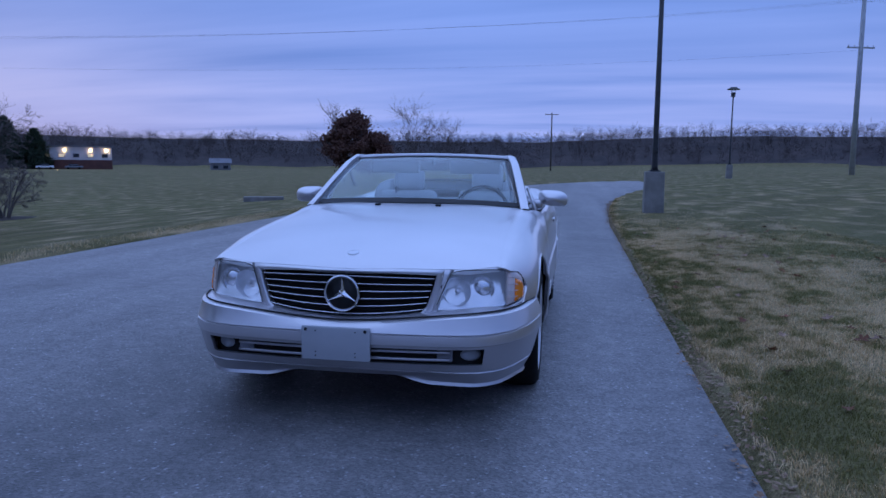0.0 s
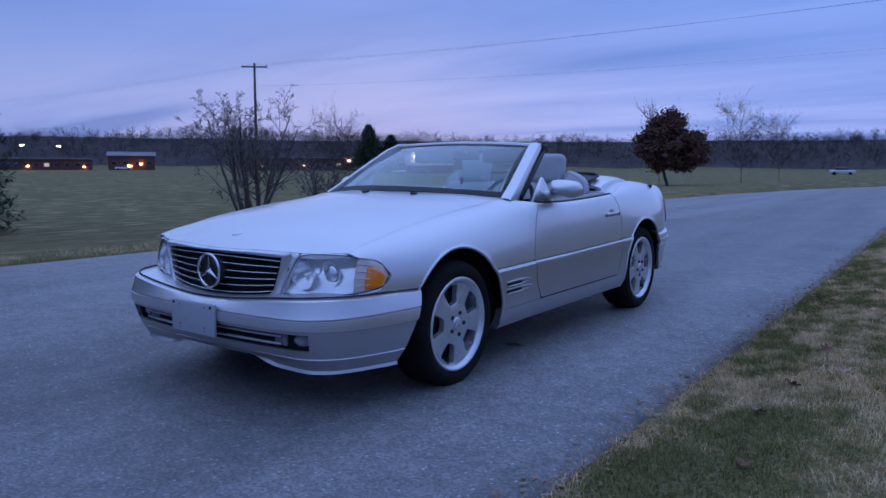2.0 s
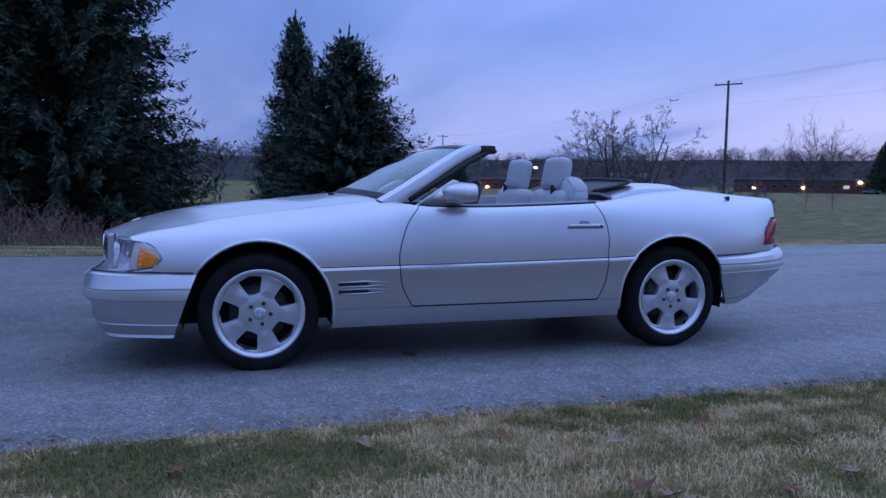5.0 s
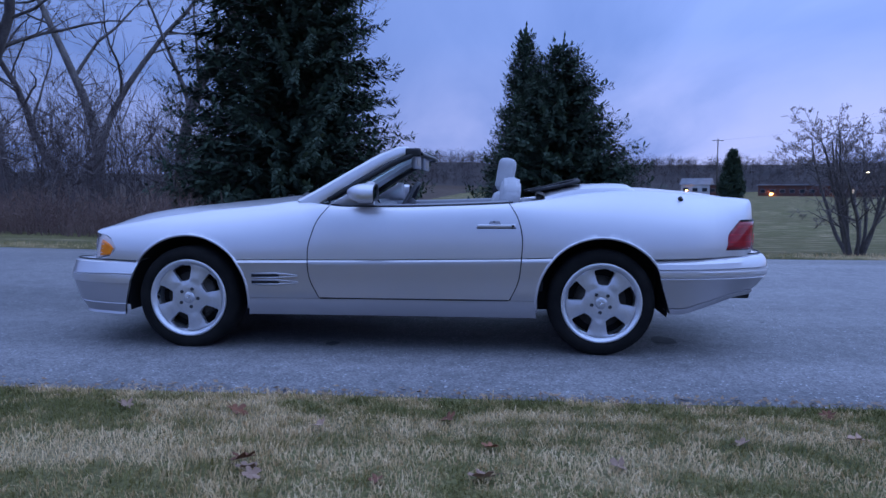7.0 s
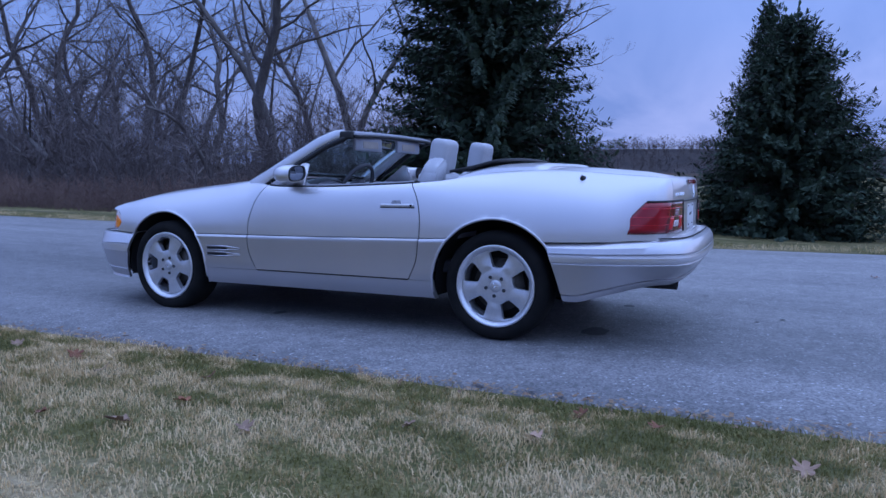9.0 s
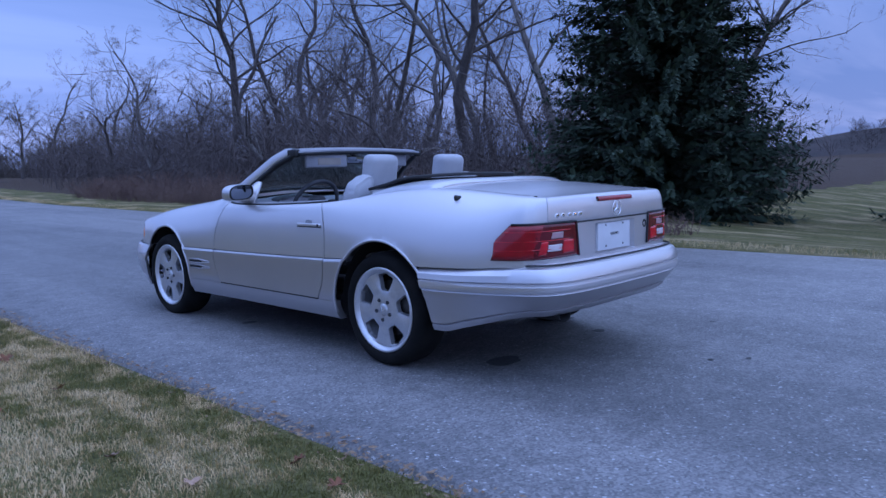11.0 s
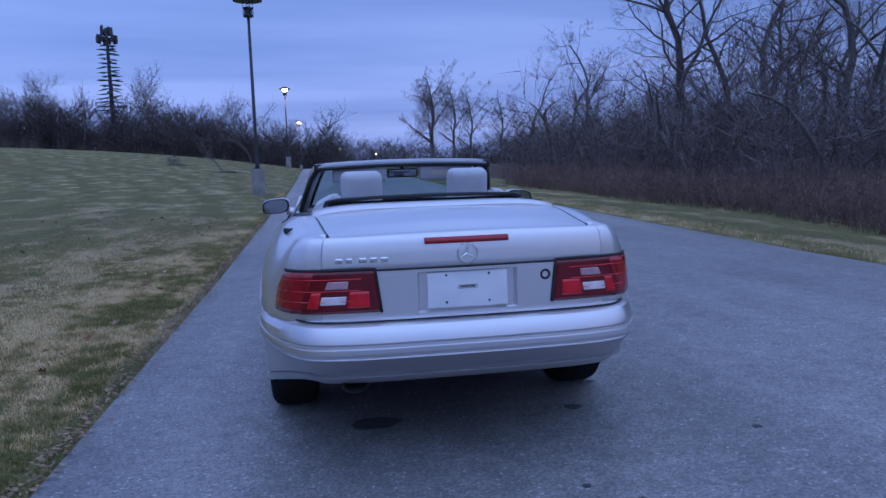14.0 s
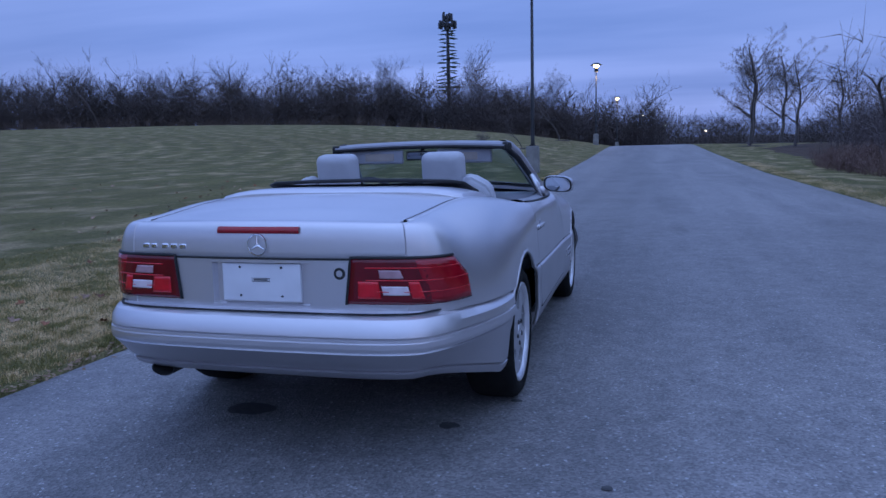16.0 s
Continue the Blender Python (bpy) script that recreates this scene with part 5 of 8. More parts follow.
def windscreen_and_cabin():
    # glass between the scuttle and the header
    def glass(u, v, push=0.0):
        b = Vector((0.690 * u, -0.715 + 0.185 * u * u, 0.930 - 0.028 * abs(u) ** 2))
        t = Vector((0.555 * u, -0.035 + 0.045 * u * u, 1.232 - 0.018 * abs(u) ** 2))
        p = b.lerp(t, v)
        return p + Vector((0, -0.55, 0.85)) * (0.030 * math.sin(math.pi * v) * (1 - 0.5 * u * u) + push)

    bm = bmesh.new()
    add_grid(bm, [[glass(-1 + 2 * j / 20, i / 12) for j in range(21)] for i in range(13)])
    ex = bmesh.ops.extrude_face_region(bm, geom=bm.faces[:])
    bmesh.ops.translate(bm, vec=(0, 0.0028, -0.0042), verts=[q for q in ex["geom"] if isinstance(q, bmesh.types.BMVert)])
    bmesh.ops.recalc_face_normals(bm, faces=bm.faces)
    g = part("windscreen", bm, GLASS, car, "clear slightly blue windscreen")
    g.visible_shadow = False
    bm = bmesh.new()
    add_grid(bm, [[glass(-0.99 + 1.98 * j / 20, v, 0.0012) for j in range(21)] for v in (0.0, 0.035, 0.07)])
    add_grid(bm, [[glass(-0.99 + 1.98 * j / 20, v, 0.0012) for j in range(21)] for v in (0.955, 1.0)])
    part("glass_border", bm, BLACK, car)
    # pillars: painted outside, black seal on the door side
    line = [Vector((0.722, -0.575, 0.888)), Vector((0.700, -0.46, 0.950)), Vector((0.660, -0.28, 1.058)), Vector((0.612, -0.08, 1.175)), Vector((0.578, 0.030, 1.222)), Vector((0.562, 0.085, 1.225))]
    bm = bmesh.new()
    rows = []
    for k, p in enumerate(line):
        w = (0.060, 0.048, 0.042, 0.040, 0.038, 0.036)[k]
        rows.append([p + Vector((-0.040, -0.030, 0.010)), p + Vector((-0.012, -0.022, 0.012)), p + Vector((0.010, -0.004, 0.004)), p + Vector((0.016, 0.4 * w, -0.5 * w)), p + Vector((0.008, 0.75 * w, -0.95 * w)), p + Vector((-0.03, 0.8 * w, -1.0 * w)), p + Vector((-0.055, 0.3 * w, -0.5 * w)), p + Vector((-0.040, -0.030, 0.010))])
    add_grid(bm, rows)
    creased(pair("windscreen_pillar", bm, PAINT), 40)
    bm = bmesh.new()
    tube(bm, [p + Vector((0.006, 0.052, -0.052)) for p in line[1:5]] + [Vector((0.570, 0.125, 1.200)), Vector((0.560, 0.152, 1.196))], [0.016, 0.018, 0.018, 0.018, 0.018, 0.012], 7)
    pair("pillar_seal", bm, BLACK)
    # header rail
    bm = bmesh.new()
    rows = []
    for j in range(25):
        u = -1 + j / 12
        y, z, x = -0.035 + 0.048 * u * u, 1.234 - 0.016 * u * u, 0.568 * u
        rows.append([(x, y - 0.012, z - 0.012), (x, y - 0.006, z + 0.006), (x, y + 0.03, z + 0.012), (x, y + 0.09, z + 0.006), (x, y + 0.145, z - 0.008), (x, y + 0.150, z - 0.022), (x, y + 0.10, z - 0.040), (x, y + 0.03, z - 0.035), (x, y - 0.012, z - 0.012)])
    add_grid(bm, rows)
    hd = part("header_rail", bm, PAINT, car)
    creased(hd, 35)
    hd.data.materials.append(TRIM_GREY)
    for f in hd.data.polygons:
        if f.index % 8 >= 3:
            f.material_index = 1
    bm = bmesh.new()
    tube(bm, [(0.568 * u, 0.118 + 0.045 * u * u, 1.206 - 0.016 * u * u) for u in [-1 + k / 8 for k in range(17)]], 0.011, 6)
    part("header_seal", bm, BLACK, hd)
    for x, y, in ((0.572, 0.10), (-0.572, 0.10)):
        bm = bmesh.new()
        box(bm, (x - 0.025, y - 0.04, 1.172), (x + 0.022, y + 0.055, 1.224), 0.012)
        part("header_end_cap", bm, BLACK, hd)
    for x0, x1 in ((0.115, 0.475), (-0.475, -0.115)):
        bm = bmesh.new()
        box(bm, (x0, 0.085, 1.100), (x1, 0.112, 1.190), 0.011)
        vz = part("sun_visor", bm, TRIM_GREY, car, "grey padded sun visor")
        bm = bmesh.new()
        xa = x0 + (0.06 if x0 > 0 else 0.09)
        box(bm, (xa, 0.108, 1.118), (xa + 0.20, 0.1145, 1.166), 0.002)
        part("vanity_cover", bm, material("visor_beige", (0.36, 0.31, 0.27), 0.6, var=(0.3, 0.26, 0.23), scale=9), vz, "beige vanity cover")
    bm = bmesh.new()
    box(bm, (-0.105, 0.05, 1.120), (0.105, 0.085, 1.180), 0.015)
    im = part("inner_mirror", bm, BLACK, car)
    bm = bmesh.new()
    box(bm, (-0.095, -0.0025, -0.022), (0.095, 0.0025, 0.022), 0.002)
    bmesh.ops.transform(bm, matrix=pose(0, 0.087, 1.150, -9, 0, 0), verts=bm.verts)
    part("inner_mirror_glass", bm, MIRROR, im)
    bm = bmesh.new()
    tube(bm, [(0, 0.06, 1.16), (0, 0.02, 1.215)], 0.012, 8)
    part("mirror_stem", bm, BLACK, im)

    # door mirrors on a painted corner piece
    bm = bmesh.new()
    rows = []
    for i in range(13):
        v = i / 12
        y = -0.262 + 0.180 * v
        k = math.sin(math.pi * min(v, 0.62) / 1.24) ** 0.62 if v < 0.62 else 1 - 0.08 * (v - 0.62) / 0.38
        row = []
        for j in range(25):
            a = 2 * math.pi * j / 24
            c, s = math.cos(a), math.sin(a)
            e = 2 / 3.0
            row.append((0.868 + 0.098 * k * math.copysign(abs(c) ** e, c) - 0.02 * (1 - k), y, 0.948 + 0.054 * k * math.copysign(abs(s) ** e, s) - 0.010 * c * k))
        rows.append(row)
    add_grid(bm, rows)
    tidy(bm)
    mirrors = pair("door_mirror", bm, PAINT, car, "silver door mirror")

    def ring(k, y):
        out = []
        for j in range(25):
            a = 2 * math.pi * j / 24
            c, s = math.cos(a), math.sin(a)
            out.append((0.868 + 0.098 * k * math.copysign(abs(c) ** 0.667, c), y, 0.948 + 0.054 * k * math.copysign(abs(s) ** 0.667, s) - 0.010 * c * k))
        return out

    bm = bmesh.new()
    add_grid(bm, [ring(0.925, -0.084), ring(0.90, -0.078), ring(0.82, -0.079), ring(0.80, -0.088)])
    pair("mirror_rim", bm, BLACK, mirrors)
    bm = bmesh.new()
    bm.faces.new([bm.verts.new(p) for p in ring(0.83, -0.086)[:-1]])
    pair("mirror_glass", bm, MIRROR, mirrors, "", False)
    bm = bmesh.new()
    box(bm, (0.735, -0.215, 0.880), (0.80, -0.115, 0.935), 0.02)
    pair("mirror_foot", bm, PAINT, mirrors)
    bm = bmesh.new()
    tri3 = [Vector((0.775, -0.400, 0.866)), Vector((0.772, -0.105, 0.864)), Vector((0.700, -0.112, 1.010)), Vector((0.706, -0.150, 1.018))]
    a = [bm.verts.new(p) for p in tri3]
    b = [bm.verts.new(p + Vector((-0.022, 0, 0))) for p in tri3]
    bm.faces.new(a), bm.faces.new(b[::-1])
    for k in range(4):
        bm.faces.new((a[k], b[k], b[(k + 1) % 4], a[(k + 1) % 4]))
    bmesh.ops.bevel(bm, geom=bm.edges[:], offset=0.005, segments=2, affect="EDGES")
    pair("mirror_corner_piece", bm, PAINT, mirrors)

    # cabin
    bm = bmesh.new()
    box(bm, (-0.70, -0.50, 0.34), (0.70, 0.92, 0.42), 0.02)
    part("cabin_floor", bm, DARK_TRIM, car)
    bm = bmesh.new()
    rows = []
    for j in range(21):
        u = -1 + j / 10
        hump = 0.035 * math.exp(-((u - 0.5) / 0.2) ** 2)
        rows.append([(0.69 * u, -0.60, 0.865), (0.69 * u, -0.42, 0.885 + 0.4 * hump), (0.69 * u, -0.25, 0.885 + hump), (0.69 * u, -0.17, 0.862 + hump), (0.69 * u, -0.15, 0.80), (0.69 * u, -0.20, 0.62), (0.69 * u, -0.32, 0.42)])
    add_grid(bm, rows)
    part("dashboard", bm, TRIM_GREY, car, "grey dashboard")
    bm = bmesh.new()
    rows = []
    for j in range(13):
        a = math.pi * j / 12
        rows.append([(0.355 + 0.20 * math.cos(a), -0.36, 0.862 + 0.030 * math.sin(a)), (0.355 + 0.20 * math.cos(a), -0.20, 0.868 + 0.055 * math.sin(a)), (0.355 + 0.17 * math.cos(a), -0.165, 0.866 + 0.035 * math.sin(a))])
    add_grid(bm, rows)
    part("instrument_hood", bm, DARK_TRIM, car)
    bm = bmesh.new()
    box(bm, (-0.12, -0.20, 0.40), (0.12, 0.75, 0.62), 0.03)
    part("centre_console", bm, TRIM_GREY, car)
    tilt = Matrix.Translation((0.355, 0.030, 0.842)) @ pose(0, 0, 0, -28, 0, 0)
    wheel_root = new("steering_wheel")
    wheel_root.parent = car
    bm = bmesh.new()
    tube(bm, [tilt @ Vector((0.185 * math.cos(2 * math.pi * k / 36), 0, 0.185 * math.sin(2 * math.pi * k / 36))) for k in range(36)], 0.0145, 8, True)
    part("steering_rim", bm, DARK_TRIM, wheel_root)
    bm = bmesh.new()
    lathe(bm, [(0.0, -0.05), (0.075, -0.045), (0.085, -0.015), (0.06, 0.03)], 20, tilt @ pose(0, 0, 0, 0, 0, -90))
    part("steering_hub", bm, DARK_TRIM, wheel_root)
    for a in (0, 180, 235, 305):
        bm = bmesh.new()
        d = Vector((math.cos(radians(a)), 0, math.sin(radians(a))))
        tube(bm, [tilt @ (d * 0.06), tilt @ (d * 0.18)], [0.018, 0.012], 6)
        part("steering_spoke", bm, DARK_TRIM, wheel_root)

    def seat(x):
        s = new("seat")
        s.parent = car
        sg = 1 if x > 0 else -1
        bm = bmesh.new()
        box(bm, (x - 0.235, 0.02, 0.44), (x + 0.235, 0.56, 0.60), 0.06, 3)
        part("seat_cushion", bm, LEATHER, s)
        bm = bmesh.new()
        box(bm, (x - 0.235, -0.07, -0.30), (x + 0.235, 0.07, 0.30), 0.06, 3)
        bmesh.ops.transform(bm, matrix=Matrix.Translation((0, 0.62, 0.66)) @ pose(0, 0, 0, -12, 0, 0), verts=bm.verts)
        part("backrest", bm, LEATHER, s)
        bm = bmesh.new()
        box(bm, (x - 0.122, -0.058, -0.115), (x + 0.122, 0.058, 0.108), 0.052, 5)
        bmesh.ops.transform(bm, matrix=Matrix.Translation((-sg * 0.005, 0.690, 1.062)) @ pose(0, 0, 0, -10, 0, 0), verts=bm.verts)
        part("headrest", bm, LEATHER, s, "large grey leather headrest")
        bm = bmesh.new()
        xs = [x + sg * 0.122, x + sg * 0.175, x + sg * 0.255, x + sg * 0.288]
        tops = [1.045, 1.048, 1.005, 0.955]
        rows = []
        for xx, zt in zip(xs, tops):
            rows.append([(xx, 0.615, 0.80), (xx, 0.665, zt - 0.02), (xx, 0.693, zt), (xx, 0.765, zt - 0.006), (xx, 0.787, zt - 0.03), (xx, 0.745, 0.80), (xx, 0.615, 0.80)])
        vs = add_grid(bm, rows)
        bm.faces.new(vs[0][:-1]), bm.faces.new(vs[-1][:-1][::-1])
        tidy(bm)
        bmesh.ops.bevel(bm, geom=[e for e in bm.edges if e.calc_face_angle(0) > 0.5], offset=0.014, segments=3, affect="EDGES")
        part("belt_bolster", bm, LEATHER, s, "grey shoulder bolster with the belt guide")
        bm = bmesh.new()
        box(bm, (x + sg * 0.09 - 0.006, 0.605, 0.93), (x + sg * 0.09 + 0.006, 0.70, 0.99), 0.004)
        part("headrest_stay", bm, BLACK, s)

    seat(0.325), seat(-0.325)
    # rear shelf, cover of the folded top, and the lowered roll bar
    bm = bmesh.new()
    box(bm, (-0.70, 0.80, 0.55), (0.70, 0.98, 0.895), 0.03)
    part("rear_bulkhead", bm, TRIM_GREY, car)
    bm = bmesh.new()
    rows = []
    for i in range(19):
        v = i / 18
        y = 0.93 + 0.548 * v
        half = 0.625 - 0.02 * v
        zt = soft([(0.93, 0.952), (1.0, 0.972), (1.13, 0.998), (1.30, 1.008), (1.41, 1.007), (1.462, 1.000), (1.478, 0.988)])(y)
        row = [(-half - 0.02, y, top_z(y) - 0.02)]
        for j in range(21):
            u = -1 + j / 10
            row.append((half * u, y, zt - 0.030 * abs(u) ** 6))
        row.append((half + 0.02, y, top_z(y) - 0.02))
        rows.append(row)
    add_grid(bm, rows)
    flange(bm, 0.02, lambda c: Vector((0, 0, -1)))
    creased(part("soft_top_cover", bm, PAINT, car), 40)
    bm = bmesh.new()
    rows = []
    for i in range(12):
        y = 0.74 + (1.50 - 0.74) * i / 11
        rows.append([(0.60, y, top_z(y) - 0.004), (top_x(y) - 0.05, y, top_z(y) + 0.002), (top_x(y) + 0.003, y, top_z(y))])
    add_grid(bm, rows)
    flange(bm, 0.02, lambda c: Vector((0, 0, -1)))
    pair("side_deck", bm, PAINT)
    bm = bmesh.new()
    arc = [(-0.545, 0.84, 0.955), (-0.545, 1.00, 0.984), (-0.535, 1.10, 1.010), (-0.48, 1.150, 1.022), (-0.25, 1.165, 1.030), (0, 1.168, 1.033), (0.25, 1.165, 1.030), (0.48, 1.150, 1.022), (0.535, 1.10, 1.010), (0.545, 1.00, 0.984), (0.545, 0.84, 0.955)]
    tube(bm, arc, 0.010, 8)
    part("roll_bar", bm, BLACK, car, "black roll bar folded flat")
    bm = bmesh.new()
    add_grid(bm, [[(0.53 * u, y, z) for u in [-1 + k / 8 for k in range(17)]] for y, z in ((0.86, 0.956), (1.0, 0.983), (1.15, 1.014))])
    part("roll_bar_net", bm, DARK_TRIM, car)


def wheels():
    def build(x, cy, spin):
        w = new("wheel")
        w.parent = car
        sg = 1 if x > 0 else -1
        m = Matrix.Translation((x, cy, HUB_Z)) @ (pose(0, 0, 0, 0, 0, 180) if sg < 0 else Matrix.Identity(4)) @ pose(0, 0, 0, spin, 0, 0)
        bm = bmesh.new()
        lathe(bm, [(0.222, -0.20), (0.236, -0.215), (0.275, -0.224), (0.304, -0.208), (0.3165, -0.18), (0.3195, -0.11), (0.3165, -0.035), (0.308, -0.011), (0.286, 0.006), (0.256, 0.008), (0.240, -0.002), (0.226, -0.02)], 56, m)
        ty = part("tyre", bm, RUBBER, w)
        bm = bmesh.new()
        lathe(bm, [(0.204, -0.045), (0.207, -0.020), (0.214, -0.012), (0.224, 0.001), (0.231, 0.004), (0.238, 0.001), (0.240, -0.010), (0.224, -0.03), (0.222, -0.20), (0.200, -0.20), (0.200, -0.06)], 56, m)
        part("rim", bm, ALLOY, w, "bright alloy rim")
        # the face: five broad spokes and the openings between them
        radii = [0.036, 0.060, 0.085, 0.104, 0.112, 0.135, 0.160, 0.186, 0.198, 0.207]
        drop = [-0.012, -0.010, -0.012, -0.016, -0.018, -0.020, -0.022, -0.022, -0.020, -0.016]
        half = [36, 36, 36, 36, 20.5, 18.8, 18.2, 17.6, 19.0, 36]
        bm = bmesh.new()
        for k in range(5):
            rows = []
            for r, d, h in zip(radii, drop, half):
                h = min(h, 35.99)
                row = []
                for j in range(9):
                    u = -1 + j / 4
                    a = radians(90 + 72 * k + h * u)
                    crown = 0.006 * (1 - u * u) if 0.11 < r < 0.2 else 0
                    row.append(m @ Vector((d + crown, r * math.cos(a), r * math.sin(a))))
                rows.append(row)
            add_grid(bm, rows)
        bmesh.ops.remove_doubles(bm, verts=bm.verts, dist=0.0003)
        axis_in = (m.to_3x3() @ Vector((-1, 0, 0)))
        flange(bm, 0.03, lambda c: axis_in)
        creased(part("spoke_face", bm, SPOKE, w, "five broad silver spokes"), 40)
        bm = bmesh.new()
        lathe(bm, [(0.0, -0.004), (0.020, -0.004), (0.030, -0.006), (0.037, -0.014), (0.037, -0.03)], 26, m)
        cap = part("hub_cap", bm, SPOKE, w)
        bm = bmesh.new()
        for a in (90, 210, 330):
            tube(bm, [m @ Vector((-0.003, 0, 0)), m @ Vector((-0.003, 0.022 * math.cos(radians(a)), 0.022 * math.sin(radians(a))))], [0.003, 0.001], 5)
        part("cap_emblem", bm, CHROME, cap)
        for k in range(5):
            a = radians(90 + 72 * k)
            bm = bmesh.new()
            c = Vector((-0.012, 0.057 * math.cos(a), 0.057 * math.sin(a)))
            lathe(bm, [(0.0, 0.004), (0.005, 0.004), (0.006, 0.008), (0.010, 0.008), (0.0115, 0.0), (0.0115, -0.006)], 10, m @ Matrix.Translation(c))
            part("wheel_bolt", bm, DARK_TRIM, w)
        bm = bmesh.new()
        lathe(bm, [(0.0, -0.075), (0.155, -0.075), (0.155, -0.10), (0.0, -0.10)], 30, m)
        part("brake_disc", bm, material("brake_iron", (0.10, 0.095, 0.09), 0.5, 0.7, var=(0.07, 0.06, 0.05), scale=20), w)
        bm = bmesh.new()
        lathe(bm, [(0.0, -0.11), (0.205, -0.11), (0.205, -0.13)], 30, m)
        part("wheel_back", bm, UNDER, w)
        return w

    for x, cy, spin in ((0.842, AXLES[0], -22), (0.846, AXLES[1], 30.5), (-0.842, AXLES[0], 15), (-0.846, AXLES[1], 30)):
        build(x, cy, spin)


body_sides()
hood()
front_end()
bumpers()
tail_end()
windscreen_and_cabin()
wheels()


# ---- trees ----
class Tubes:
    """Collects tapered limbs into one mesh."""

    def __init__(self):
        self.v, self.f = [], []

    def limb(self, pts, radii, sides):
        base = len(self.v)
        for k, (p, r) in enumerate(zip(pts, radii)):
            d = (pts[min(k + 1, len(pts) - 1)] - pts[max(k - 1, 0)]).normalized()
            u = d.orthogonal().normalized()
            w = d.cross(u)
            for s in range(sides):
                a = 2 * math.pi * s / sides
                self.v.append(p + (u * math.cos(a) + w * math.sin(a)) * r)
        for k in range(len(pts) - 1):
            for s in range(sides):
                a, b = base + k * sides + s, base + k * sides + (s + 1) % sides
                self.f.append((a, b, b + sides, a + sides))
        self.f.append(tuple(base + (len(pts) - 1) * sides + s for s in range(sides)))

    def object(self, name, mat, parent):
        return mesh_object(name, self.v, self.f, mat, parent, smooth=True)


def grow(rng, tubes, twigs, p, d, length, r, level, top, up, bend, count):
    """One limb and, further out, its branches."""
    n = (9, 6, 4, 2, 1)[level]
    pts, radii = [p.copy()], [r]
    q, dd = p.copy(), d.copy()
    for k in range(n):
        dd = (dd + Vector((rng.uniform(-1, 1), rng.uniform(-1, 1), rng.uniform(-0.6, 0.6) + up)) * bend).normalized()
        q = q + dd * (length / n)
        pts.append(q.copy())
        radii.append(max(r * (1 - 0.72 * (k + 1) / n), 0.004))
    (tubes if level < 2 else twigs).limb(pts, radii, 7 if level == 0 else (5 if level == 1 else 3))
    if level >= top:
        return
    for i in range(count[level]):
        t = rng.uniform(0.28 if level == 0 else 0.18, 1.0)
        k = min(int(t * n), n - 1)
        at = pts[k].lerp(pts[k + 1], t * n - k)
        axis_d = (pts[k + 1] - pts[k]).normalized()
        side = axis_d.orthogonal().normalized()
        side.rotate(Matrix.Rotation(rng.uniform(0, 2 * math.pi), 3, axis_d))
        nd = (axis_d * rng.uniform(0.45, 0.95) + side * rng.uniform(0.6, 1.0)).normalized()
        rr = max(r * (1 - 0.72 * t) * rng.uniform(0.34, 0.54), 0.0052)
        grow(rng, tubes, twigs, at, nd, length * rng.uniform(0.28, 0.52) * (1.15 - 0.45 * t), rr, level + 1, top, up, bend * 1.05, count)


def bare_tree(name, seed, height, r, label, category="tree", count=(9, 6, 5, 4), top=4, up=0.12, bend=0.2, stems=1, mat=None, lean=0.0, group=""):
    rng = random.Random(seed)
    ob = tagged(new(name), label, category, group)
    a, b = Tubes(), Tubes()
    for s in range(stems):
        ang = 2 * math.pi * (s + rng.uniform(-0.3, 0.3)) / max(stems, 1)
        sl = 0.0 if stems == 1 else rng.uniform(0.25, 0.5)
        d = Vector((math.cos(ang) * sl + lean, math.sin(ang) * sl, 1)).normalized()
        h = height * rng.uniform(0.75, 0.95) if stems > 1 else height * 0.85
        grow(rng, a, b, Vector((math.cos(ang) * 0.1 * (stems > 1), math.sin(ang) * 0.1 * (stems > 1), -0.15)), d, h, r, 0, top, up, bend, count)
    a.object("trunk", mat or BARK, ob)
    b.object("twig_crown", TWIG, ob)
    return ob


